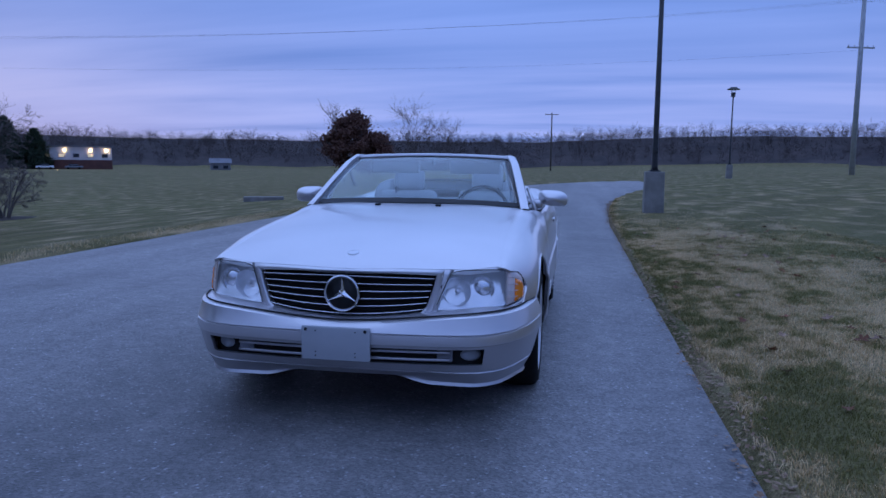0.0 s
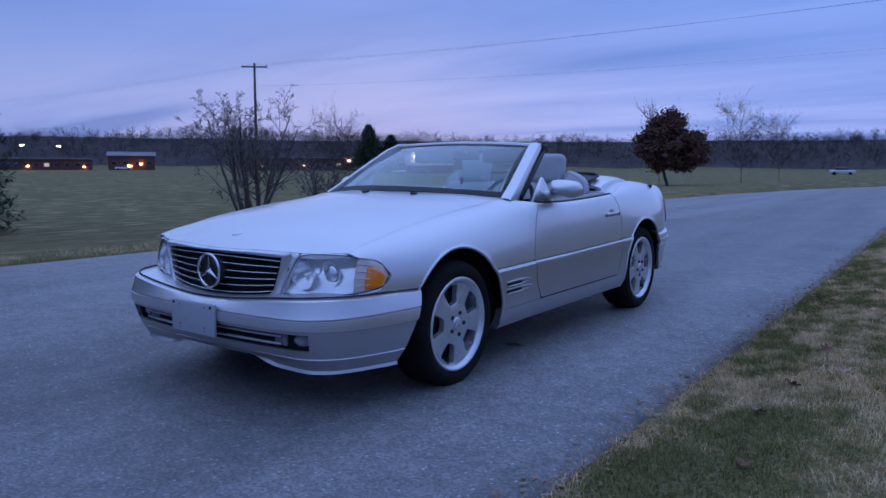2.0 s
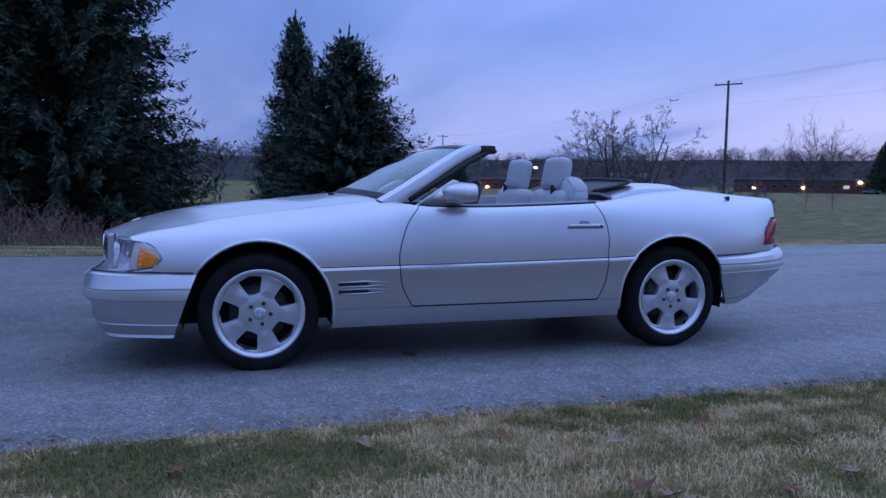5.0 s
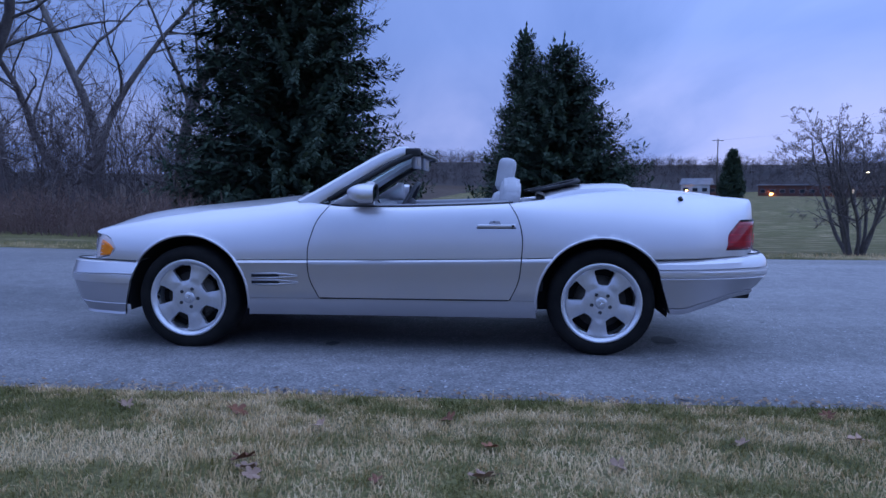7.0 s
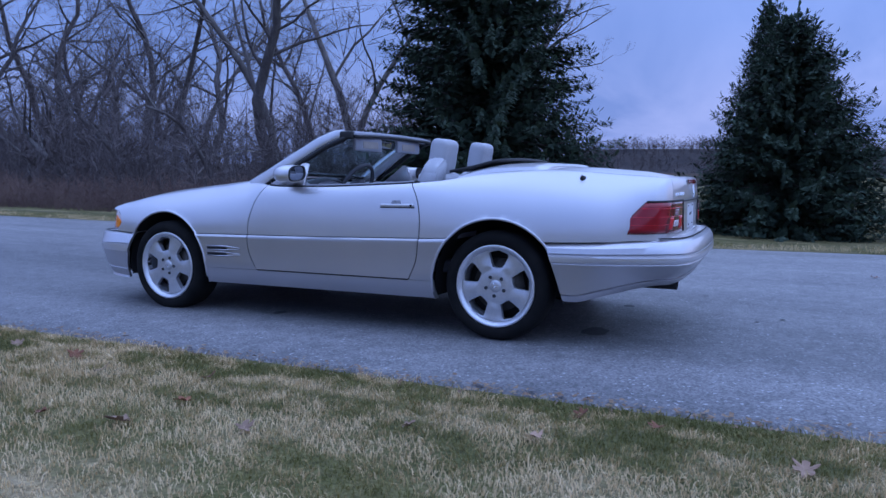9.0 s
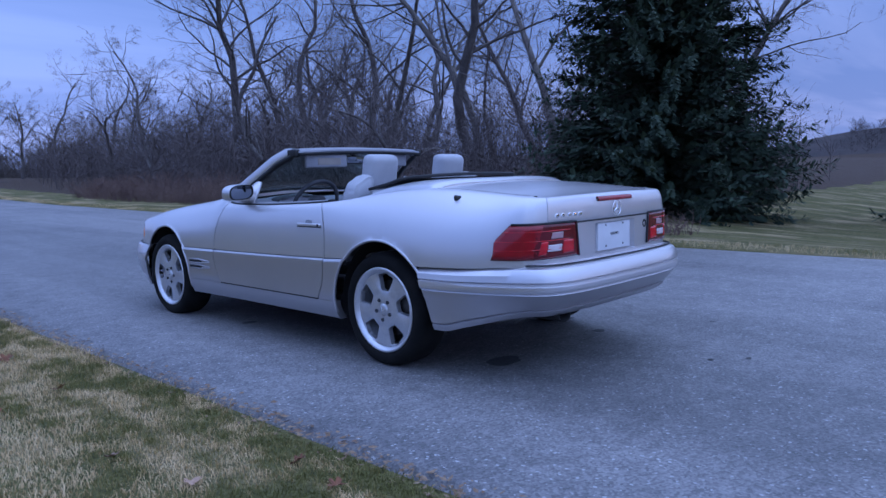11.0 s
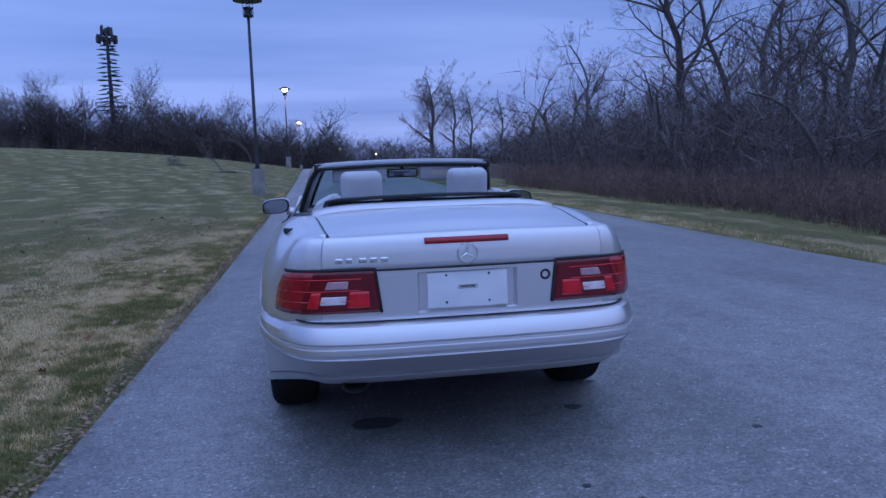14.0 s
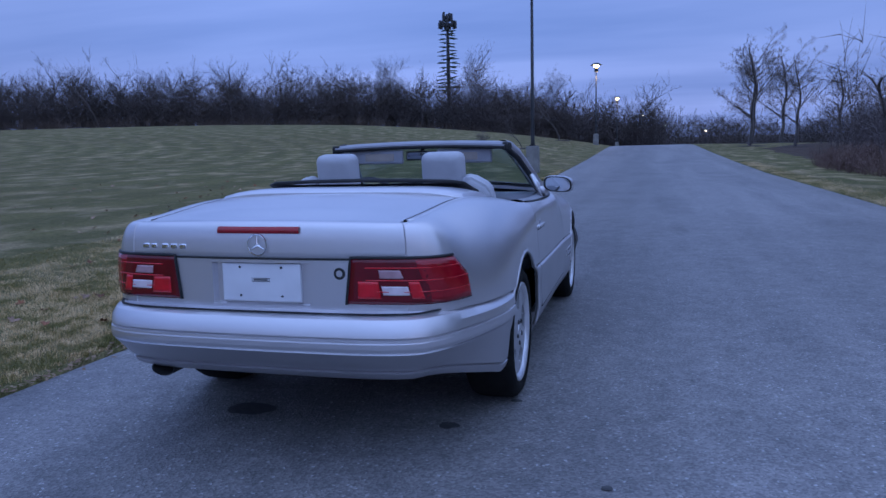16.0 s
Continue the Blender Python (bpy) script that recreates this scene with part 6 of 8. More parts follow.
def conifer(name, seed, height, radius, label, skirt=0.0, density=1.0, thin=0.0, size=1.0, full=0.78):
    """Spruce: tapering trunk, whorls of drooping boughs, each hung with many small needle sprays."""
    rng = random.Random(seed)
    ob = tagged(new(name), label, "spruce tree", "spruces beside the road")
    wood = Tubes()
    lean = Vector((rng.uniform(-0.02, 0.02), rng.uniform(-0.02, 0.02), 0))
    wood.limb([Vector((lean.x * z, lean.y * z, z)) for z in (-0.2, height * 0.3, height * 0.7, height)], [0.026 * height * 0.6, 0.02 * height * 0.55, 0.008 * height, 0.01], 8)
    v, f = [], []

    def spray(p, d, size, broad=1.0):
        u = d.cross(Vector((0, 0, 1)))
        u = u.normalized() if u.length > 0.01 else Vector((1, 0, 0))
        w = u.cross(d).normalized()
        b = len(v)
        tip = p + d * size + Vector((0, 0, -0.18 * size))
        wd = size * rng.uniform(0.12, 0.20) * broad
        m = p + d * size * 0.45
        v.extend((p, m + u * wd - w * wd * 0.4, tip, m - u * wd - w * wd * 0.4))
        f.extend(((b, b + 1, b + 2), (b, b + 2, b + 3)))

    z = skirt + 0.15
    while z < height - 0.15:
        t = z / height
        reach0 = radius * (1 - t) ** full * (0.94 if t > 0.16 else 0.82 + 0.75 * t) + 0.10
        n = int(rng.uniform(9, 13) * (1 if t < 0.8 else 0.7))
        a0 = rng.uniform(0, 6.28)
        for i in range(n):
            a = a0 + 2 * math.pi * i / n + rng.uniform(-0.35, 0.35)
            wob = 1 + 0.30 * noise.noise((math.cos(a) * 1.6 + seed, math.sin(a) * 1.6, z * 0.55)) + rng.uniform(-0.16, 0.16)
            reach = reach0 * wob
            if rng.random() < thin:
                reach *= rng.uniform(0.3, 0.7)
            if t > 0.25 and rng.random() < 0.07:
                reach *= 1.22
            dip = -0.30 * (1 - t) + 0.10 + 0.5 * max(t - 0.75, 0) * 2
            d = Vector((math.cos(a), math.sin(a), dip)).normalized()
            p0 = Vector((lean.x * z, lean.y * z, z))
            pts = [p0, p0 + d * reach * 0.55, p0 + d * reach + Vector((0, 0, 0.10 * reach))]
            wood.limb(pts, [0.012 + 0.010 * reach, 0.008 + 0.004 * reach, 0.004], 3)
            m = max(5, int(reach * 62 * density))
            for k in range(m):
                s = ((k + rng.random()) / m) ** 0.75
                q = pts[0].lerp(pts[1], s * 2) if s < 0.5 else pts[1].lerp(pts[2], s * 2 - 1)
                side = rng.choice((-1, 1))
                sd = Vector((math.cos(a + side * rng.uniform(0.2, 0.95)), math.sin(a + side * rng.uniform(0.2, 0.95)), rng.uniform(-0.55, 0.25))).normalized()
                if rng.random() < 0.12:
                    sd = (sd * 0.5 + Vector((0, 0, 1))).normalized()
                spray(q + Vector((0, 0, rng.uniform(-0.15, 0.06))), sd, size * rng.uniform(0.11, 0.22) * (1.1 - 0.4 * t) * (1.6 if s < 0.75 else 1.0), 1.9 if s < 0.75 else 1.35)
            for k in range(3):
                spray(pts[2] + Vector((rng.gauss(0, 0.06), rng.gauss(0, 0.06), 0)), (d * 0.4 + Vector((rng.gauss(0, 0.2), rng.gauss(0, 0.2), rng.uniform(0.2, 1)))).normalized(), size * rng.uniform(0.16, 0.32))
        z += rng.uniform(0.14, 0.25) * (1.0 if t < 0.7 else 0.8)
    for k in range(3):
        spray(Vector((lean.x * height, lean.y * height, height - 0.30 + 0.2 * k)), Vector((0.08, 0.05 * k, 1)).normalized(), 0.45)
    wood.object("trunk", BARK, ob)
    mesh_object("crown", v, f, NEEDLE, ob)
    return ob


def stand(ob, x, y, turn=0, sink=0.05, scale=1.0):
    ob.matrix_world = pose(x, y, land(x, y) - sink, 0, 0, turn) @ Matrix.Scale(scale, 4)
    return ob


spruce = stand(conifer("spruce_tree", 3, 12.5, 3.9, "tall dark green spruce with drooping boughs beside the road", density=1.0, thin=0.12), -15.0, -5.1)
spruce = stand(conifer("spruce_tree", 8, 6.95, 3.7, "bushy dark green spruce on the lawn", density=1.15, full=0.73), -20.6, 2.7)
spruce = stand(conifer("spruce_tree", 15, 9.3, 2.5, "slender dark spruce standing behind a bushier one", density=0.9), -29.0, 2.0)


# ---- shrubs and trees by the road and in the fields ----
def mulch_ring(x, y, r):
    bm = bmesh.new()
    lathe(bm, [(0.0, 0.07), (r * 0.5, 0.06), (r * 0.85, 0.03), (r, -0.03)], 22, pose(0, 0, 0, 0, -90, 0))
    for v in bm.verts:
        v.co *= 1 + 0.06 * noise.noise(v.co * 3 + Vector((x, y, 0)))
    ob = part("mulch_ring", bm, MULCH)
    ob.location = (x, y, land(x, y) + 0.01)
    tagged(ob, "low ring of dark bark mulch round a tree", "mulch", "mulch rings")


stand(bare_tree("ornamental_shrub", 21, 3.6, 0.055, "leafless many-stemmed shrub on the lawn", "shrub", (7, 6, 5, 3), 4, 0.10, 0.14, stems=12), -13.3, 9.3)
stand(bare_tree("ornamental_shrub", 22, 2.5, 0.045, "small leafless shrub in a mulch ring", "shrub", (7, 6, 5, 3), 4, 0.12, 0.14, stems=8), -18.6, 17.3)
mulch_ring(-18.6, 17.3, 1.6)


def leafy_tree(name, seed, height, label):
    """A small oak that keeps its rust-brown leaves."""
    ob = bare_tree(name, seed, height, 0.16, label, "tree", (11, 6, 4), 3, 0.1, 0.18)
    rng = random.Random(seed)
    v, f = [], []
    clumps = []
    while len(clumps) < 84:
        q = Vector((rng.uniform(-1, 1), rng.uniform(-1, 1), rng.uniform(-0.9, 1)))
        if 0.45 < q.length < 1.0:
            wide = 1.0 - 0.45 * max(q.z + 0.3, 0)
            clumps.append(Vector((q.x * 3.2 * wide, q.y * 3.2 * wide, 3.9 + q.z * 2.6)))
    for k in range(19000):
        p = rng.choice(clumps) + Vector((rng.gauss(0, 0.30), rng.gauss(0, 0.30), rng.gauss(0, 0.22)))
        s = rng.uniform(0.08, 0.16)
        a = Vector((rng.uniform(-1, 1), rng.uniform(-1, 1), rng.uniform(-1, 1))).normalized()
        b = a.orthogonal().normalized()
        i = len(v)
        v.extend((p - a * s, p + b * s * 0.6 + a.cross(b) * s * 0.2, p + a * s, p - b * s * 0.6 + a.cross(b) * s * 0.2))
        f.append((i, i + 1, i + 2, i + 3))
    mesh_object("crown", v, f, RUST_LEAF, ob)
    return ob


stand(leafy_tree("oak_tree", 31, 6.9, "small oak holding rust-brown winter leaves"), -20.8, 66.5, 0, 0.3, 1.14)
BARE = [bare_tree("bare_tree", 40 + k, h, r, "tall leafless tree at the edge of the woods", "tree", c, 4, u, b, group="woodland trees", mat=m)
        for k, (h, r, c, u, b, m) in enumerate(((19, 0.34, (12, 6, 5, 4), 0.14, 0.30, BARK), (16, 0.30, (12, 6, 5, 4), 0.12, 0.36, BARK), (21, 0.28, (11, 6, 5, 4), 0.18, 0.24, PALE_BARK),
                                                  (13, 0.21, (12, 6, 5, 4), 0.12, 0.36, BARK), (11, 0.15, (12, 6, 5, 4), 0.14, 0.30, BARK), (8, 0.10, (12, 6, 5, 3), 0.12, 0.28, BARK), (7.5, 0.13, (17, 8, 6, 4), 0.10, 0.20, BARK)))]
NEAR = len(BARE)
BARE += [bare_tree("bare_tree", 140 + k, h, r, "leafless tree beyond the field", "tree", c, 3, 0.06, b, group="far trees")
         for k, (h, r, c, b) in enumerate(((11, 0.2, (11, 6, 5), 0.3), (8, 0.16, (12, 6, 5), 0.3), (6, 0.12, (12, 7, 4), 0.34)))]
SPARE = list(BARE)


def plant(kind, x, y, turn, scale=1.0, label=""):
    if SPARE and BARE[kind] in SPARE:
        SPARE.remove(BARE[kind])
        ob = BARE[kind]
    else:
        ob = copy_thing(BARE[kind], Matrix.Identity(4))
    stand(ob, x, y, turn, 0.1, scale)
    if label:
        ob["label"] = label
    return ob


plant(0, -26.0, -20.5, 20, 1.0)
plant(2, -28.5, -22.5, 120, 0.95)
plant(1, -31.5, -35.0, 60, 1.15)
plant(2, -30.5, -33.0, 250, 0.9)
plant(3, -26.5, -37.5, 10, 1.25)
plant(1, -33.0, -45.5, 200, 1.2)
plant(3, -20.0, -36.0, 140, 1.0)
plant(4, -17.0, -40.0, 80, 1.0)
rng = random.Random(5)
placed = [(-26, -20.5), (-28.5, -22.5), (-31.5, -35), (-26.5, -37.5), (-33, -45.5), (-20, -36), (-17, -40)]
tries = 0
while len(placed) < 33 and tries < 4000:
    tries += 1
    y = rng.uniform(-62, -9)
    edge = -13.5 - 0.25 * max(-y - 32, 0)
    x = rng.uniform(edge - 32, edge)
    if min(math.hypot(x - a, y - b) for a, b in placed) < 3.0 or y > -14 or math.hypot(x + 15, y + 5) < 4.5:
        continue
    placed.append((x, y))
    near = x > edge - 7
    plant(rng.choice((3, 4, 5, 5, 4)) if near else rng.choice((0, 1, 2, 3, 4)), x, y, rng.uniform(0, 360), rng.uniform(0.8, 1.15) * (0.85 if near else 1.0))
# trees on the grass bank past the woods, each in its ring of mulch
for x, y, k, s in ((-8.9, -55.0, 6, 1.2), (-11.6, -52.5, 6, 0.95), (-10.2, -64.0, 6, 1.25), (-13.5, -70.0, 6, 1.3), (-16.0, -60.0, 6, 1.0), (-21.0, -70.0, 3, 0.9)):
    plant(k, x, y, 57 * k + 13 * s, s, "leafless tree on the grass bank")
    if x > -14:
        mulch_ring(x, y, 1.3)
# saplings on the lawn beyond the car
for x, y, k, s in ((6.6, -44.5, 5, 0.38), (6.3, -64.0, 5, 0.85)):
    plant(k, x, y, 33 * k, s, "young leafless tree in a mulch ring")
    mulch_ring(x, y, 1.0)
stand(bare_tree("low_shrub", 77, 1.0, 0.02, "low leafless shrub on the lawn", "shrub", (6, 5, 3), 3, 0.1, 0.2, stems=9), 10.6, -50.5)
mulch_ring(10.6, -50.5, 0.9)


class Stuff:
    """Many thin upright things in one mesh."""

    def __init__(self):
        self.t = Tubes()

    def stem(self, rng, x, y, z, h, r, spread, twigs, sides=3):
        p = Vector((x, y, z - 0.05))
        d = Vector((rng.gauss(0, spread), rng.gauss(0, spread), 1)).normalized()
        bendv = Vector((rng.gauss(0, spread), rng.gauss(0, spread), -0.25 * spread))
        pts = [p, p + d * h * 0.45, p + d * h * 0.8 + bendv * h * 0.25, p + d * h + bendv * h * 0.6]
        self.t.limb(pts, [r, r * 0.8, r * 0.5, r * 0.25], sides)
        for _ in range(twigs):
            u = rng.uniform(0.25, 0.95)
            q = pts[0].lerp(pts[3], u)
            e = Vector((rng.gauss(0, 0.7), rng.gauss(0, 0.7), rng.uniform(0.1, 0.9))).normalized() * h * rng.uniform(0.12, 0.34)
            self.sliver(q, e, r * 0.8, rng)

    def sliver(self, q, e, w, rng):
        a = e.orthogonal().normalized()
        a.rotate(Matrix.Rotation(rng.uniform(0, 6.28), 3, e.normalized()))
        i = len(self.t.v)
        self.t.v.extend((q - a * w, q + a * w, q + e))
        self.t.f.append((i, i + 1, i + 2))

    def done(self, name, mat, label, category):
        ob = mesh_object(name, self.t.v, self.t.f, mat)
        return tagged(ob, label, category, kind="stuff")


def woodland_edge():
    rng = random.Random(9)
    brush, thicket = Stuff(), Stuff()
    for k in range(7500):
        y = rng.uniform(-52, -1.5)
        edge = -7.65 - 0.18 * math.sin(y * 0.6) - 0.8 * max(-y - 27, 0)
        x = edge - abs(rng.gauss(0, 1.5))
        if math.hypot(x + 15, y + 5.1) < 3.4 or (y > -6.5 and x < -9.5):
            continue
        d = edge - x
        brush.stem(rng, x, y, land(x, y), (rng.uniform(0.35, 0.95) + min(d, 4) * 0.14) * (1 - 0.5 * smoothstep(-6, -2, y)), rng.uniform(0.005, 0.010), 0.34, 5)
    for k in range(2700):
        y = rng.uniform(-82, -7)
        edge = -8.9 - 0.28 * max(-y - 32, 0)
        x = edge - rng.uniform(0, 26)
        if math.hypot(x + 15, y + 5.1) < 3.6 or (y > -9.5 and x > -17):
            continue
        thicket.stem(rng, x, y, land(x, y), rng.uniform(2.0, 4.6) * (1 + 0.9 * noise.noise((x * 0.22, y * 0.22, 2))), rng.uniform(0.010, 0.024), 0.16, 16)
    brush.done("brush", WEED, "low reddish-brown dead weeds along the woods", "brush")
    thicket.done("thicket", DARK_TWIG, "dense leafless saplings under the trees", "thicket")
    # crooked trunks that lean across the thicket
    for k, (x, y, dx, dy, h, r) in enumerate(((-12.5, -19.0, 0.6, -2.6, 3.6, 0.11), (-14.5, -24.0, 1.4, 3.0, 3.0, 0.13), (-13.0, -29.5, 0.4, -3.4, 2.7, 0.10), (-15.0, -14.5, 2.4, -1.2, 3.3, 0.10), (-12.0, -34.0, 0.8, 2.8, 3.8, 0.12), (-17.0, -21.0, 2.6, -2.0, 4.6, 0.14))):
        t = Tubes()
        p = Vector((x, y, land(x, y) - 0.1))
        pts = [p + Vector((dx * u + 0.25 * math.sin(5 * u + k), dy * u + 0.25 * math.cos(4 * u + k), h * u * (1.25 - 0.35 * u) / 0.9 + 0.2 * math.sin(7 * u + k))) for u in [j / 9 for j in range(10)]]
        t.limb(pts, [r * (1 - 0.07 * j) for j in range(10)], 8)
        for j in (3, 5, 6, 8):
            e = Vector((rng.uniform(-0.6, 0.9), rng.uniform(-1, 1), rng.uniform(0.3, 1.1)))
            t.limb([pts[j], pts[j] + e * 0.6 + Vector((0, 0, 0.15)), pts[j] + e * 1.3, pts[j] + e * 1.9 + Vector((0.2, -0.1, -0.1))], [r * 0.45, r * 0.33, r * 0.2, 0.012], 5)
        tagged(t.object("leaning_trunk", BARK, None), "crooked dark trunk leaning through the thicket", "tree trunk", "leaning trunks")
    # pale dead branch hung up at the edge of the wood
    t = Tubes()
    c = Vector((-15.8, -16.7, land(-15.8, -16.7) + 1.0))
    a = Vector((0.72, -0.69, 0))
    z = Vector((0, 0, 1))
    for pts, r in ((((0, 0.0), (0.25, 0.28), (0.35, 0.45)), 0.03), (((-0.3, 0.42), (0.1, 0.52), (0.35, 0.70)), 0.03), (((0.35, 0.45), (0.5, 0.7), (0.75, 0.66), (1.0, 0.5), (1.25, 0.72), (1.6, 0.85), (2.2, 0.8), (2.6, 0.65)), 0.028), (((0.75, 0.66), (1.15, 0.82), (1.6, 0.85)), 0.025), (((0.5, 0.7), (0.55, 0.95), (0.62, 1.1)), 0.02)):
        q = [c - a * u + z * w for u, w in pts]
        t.limb(q, [r] * (len(q) - 1) + [0.008], 5)
    ob = t.object("dead_branch", material("bleached_wood", (0.33, 0.29, 0.26), 0.9, var=(0.23, 0.20, 0.18), scale=5), None)
    tagged(ob, "pale dead branch caught in the brush", "branch")
    for k in range(22):
        a = radians(-90 + 54 * (k + rng.uniform(-0.3, 0.3)) / 22)
        r = rng.uniform(118, 140)
        x, y = r * math.cos(a), r * math.sin(a)
        if x > 9:
            plant(NEAR + rng.choice((0, 1, 1, 2)), x, y, rng.uniform(0, 360), rng.uniform(0.7, 0.95), "leafless tree beyond the field")
    # straggling trees past the crest of the road
    for k in range(16):
        x, y = rng.uniform(-32, 34), rng.uniform(-285, -240)
        plant(NEAR + rng.choice((0, 1)), x, y, rng.uniform(0, 360), rng.uniform(1.1, 1.7), "distant leafless tree beyond the crest")


woodland_edge()


def woods(name, trees, limbs, twigs, sprigs, thick, mat, label, seed, low=0.08, category="woods", kind="stuff"):
    """Leafless trees in one mesh: trunks, upswept limbs, twigs and fine sprigs as thin blades. trees: rows of x, y, height, half width."""
    rng = np.random.default_rng(seed)
    T = np.array(trees)
    n = len(T)
    base = np.stack([T[:, 0], T[:, 1], np.array([land(x, y) - 0.2 for x, y in T[:, :2]])], 1)
    h, wide = T[:, 2], T[:, 3]
    out = []

    def blades(p, e, w):
        a = np.cross(e, rng.normal(size=e.shape))
        a *= (w / np.maximum(np.linalg.norm(a, axis=1), 1e-6))[:, None]
        out.append(np.stack([p - a, p + a, p + e], 1))

    e = np.stack([rng.normal(0, 0.05, n) * h, rng.normal(0, 0.05, n) * h, h * 0.92], 1)
    blades(base, e, thick * h * 0.10)
    k = np.repeat(np.arange(n), limbs)
    t = rng.uniform(low, 0.80, len(k))
    g = rng.uniform(0, 2 * np.pi, len(k))
    r = wide[k] * rng.uniform(0.45, 1.0, len(k)) * (1.1 - 0.75 * np.abs(t - 0.42))
    q = base[k] + e[k] * t[:, None]
    d = np.stack([np.cos(g) * r, np.sin(g) * r, h[k] * rng.uniform(0.10, 0.30, len(k))], 1)
    blades(q, d, thick * h[k] * 0.07)
    for count, size, w in ((twigs, 0.15, 0.042), (sprigs, 0.075, 0.026)):
        j = np.repeat(np.arange(len(q)), count)
        q2 = q[j] + d[j] * rng.uniform(0.25, 1.0, len(j))[:, None]
        k = k[j]
        u = d[j] / np.linalg.norm(d[j], axis=1)[:, None] * 0.6 + rng.normal(0, 0.55, (len(j), 3)) + np.array([0, 0, 0.45])
        u /= np.linalg.norm(u, axis=1)[:, None]
        d = u * (h[k] * size * rng.uniform(0.6, 1.3, len(j)))[:, None]
        q = q2
        blades(q, d, thick * h[k] * w)
    v = np.concatenate(out)
    ob = mesh_object(name, v.reshape(-1, 3).tolist(), np.arange(len(v) * 3).reshape(-1, 3).tolist(), mat)
    return tagged(ob, label, category, kind=kind)


def ring_of_trees(count, az0, az1, bands, hmin, hmax, seed, slim=0.36):
    """Rows of trees between two bearings; their heights rise and fall in groups."""
    rng = random.Random(seed)
    rows = []
    for k in range(count):
        a, r = radians(rng.uniform(az0, az1)), rng.uniform(*rng.choice(bands))
        x, y = r * math.cos(a), r * math.sin(a)
        swell = 0.5 + 0.5 * noise.noise((x * 0.05, y * 0.05, seed))
        h = (hmin + (hmax - hmin) * min(max(swell + rng.gauss(0, 0.2), 0), 1)) * (1.25 if rng.random() < 0.04 else 1)
        rows.append((x, y, h, h * slim * rng.uniform(0.75, 1.2)))
    return rows


woods("far_woods", ring_of_trees(2600, 60, 194, ((280, 300), (300, 318), (310, 322)), 3.5, 7.0, 12, 0.46), 13, 4, 1, 0.11, WOODS, "leafless woods on the low hills around", 12, 0.02)
woods("far_underwood", ring_of_trees(2300, 60, 194, ((292, 310), (308, 322), (312, 324)), 1.8, 4.2, 22, 0.75), 10, 4, 1, 0.20, WOODS, "dark underwood along the crest of the low hills", 22, 0.0)
woods("crest_woods", ring_of_trees(620, -112, -72, ((225, 300),), 9, 15, 13, 0.42), 15, 5, 1, 0.09, WOODS, "leafless woods beyond the crest of the road", 13, 0.0)
# never in view; added so that the car body has trees to reflect
woods("open_side_woods", ring_of_trees(260, -36, 60, ((300, 420),), 8, 13, 14), 12, 4, 1, 0.12, WOODS, "unseen leafless woods, added to be mirrored in the car", 14)
woods("field_edge_woods", ring_of_trees(760, -92, -34, ((119, 134), (119, 160)), 5.0, 11.0, 15, 0.40), 17, 5, 2, 0.075, WOODS, "dark leafless woods along the top of the field", 15, 0.0)
woods("field_underwood", ring_of_trees(820, -92, -34, ((117, 130), (120, 145)), 2.9, 6.9, 25, 0.55), 18, 6, 1, 0.12, WOODS, "dark tangled underwood at the top of the field", 25, 0.0)
woods("field_scrub", [t for t in ring_of_trees(800, -89, -37, ((108, 121),), 0.6, 2.2, 16, 0.6) if t[0] > 10], 9, 4, 1, 0.09, SCRUB, "brown scrub along the far side of the field", 16, 0.0)
# single bare trees that stand out against the sky
for k, (x, y, h, w) in enumerate(((-17.0, 79.0, 9.0, 3.4), (-24.6, 75.0, 8.8, 3.2), (-13.6, 81.0, 7.6, 2.6), (-46.0, 46.0, 8.0, 3.2), (-50.0, 53.0, 7.2, 2.8),
                                  (14.5, -122.0, 11.5, 2.6), (26.5, -119.0, 14.0, 2.8), (41.0, -116.0, 12.5, 3.2), (64.0, -104.0, 10.5, 3.0), (84.0, -92.0, 10.0, 3.4))):
    woods("bare_tree", [(x, y, h, w)], 46, 10, 4, 0.038, WOODS, "spreading leafless tree standing in the open", 60 + k, 0.16, "tree", "")


def sapling_rows():
    """Young growth among the roadside trees."""
    rng = random.Random(17)
    rows = []
    while len(rows) < 330:
        y = rng.uniform(-75, -8)
        x = -11.5 - 0.28 * max(-y - 32, 0) - rng.uniform(0, 30)
        if math.hypot(x + 15, y + 5.1) < 4.2 or (y > -17 and x > -18):
            continue
        h = rng.uniform(2.6, 7.0) * (0.75 if x > -15 else 1) * (1 + 0.7 * noise.noise((x * 0.15, y * 0.15, 7)))
        rows.append((x, y, h, h * rng.uniform(0.22, 0.36)))
    return rows


def canopy_rows():
    """Slender taller trees whose crowns knit the wood together."""
    rng = random.Random(19)
    rows = []
    while len(rows) < 12:
        y = rng.uniform(-68, -14)
        x = -15.5 - 0.28 * max(-y - 32, 0) - rng.uniform(0, 28)
        if math.hypot(x + 15, y + 5.1) < 7 or (y > -18 and x > -20):
            continue
        h = rng.uniform(7.5, 15.0) * (0.75 if x > -20 else 1)
        rows.append((x, y, h, h * rng.uniform(0.20, 0.32)))
    return rows


woods("woodland_canopy", canopy_rows(), 24, 6, 3, 0.018, TWIG, "fine leafless crowns of slender woodland trees", 19, 0.25)
woods("sapling_wood", sapling_rows(), 16, 6, 2, 0.045, DARK_TWIG, "dense young leafless growth among the roadside trees", 17)

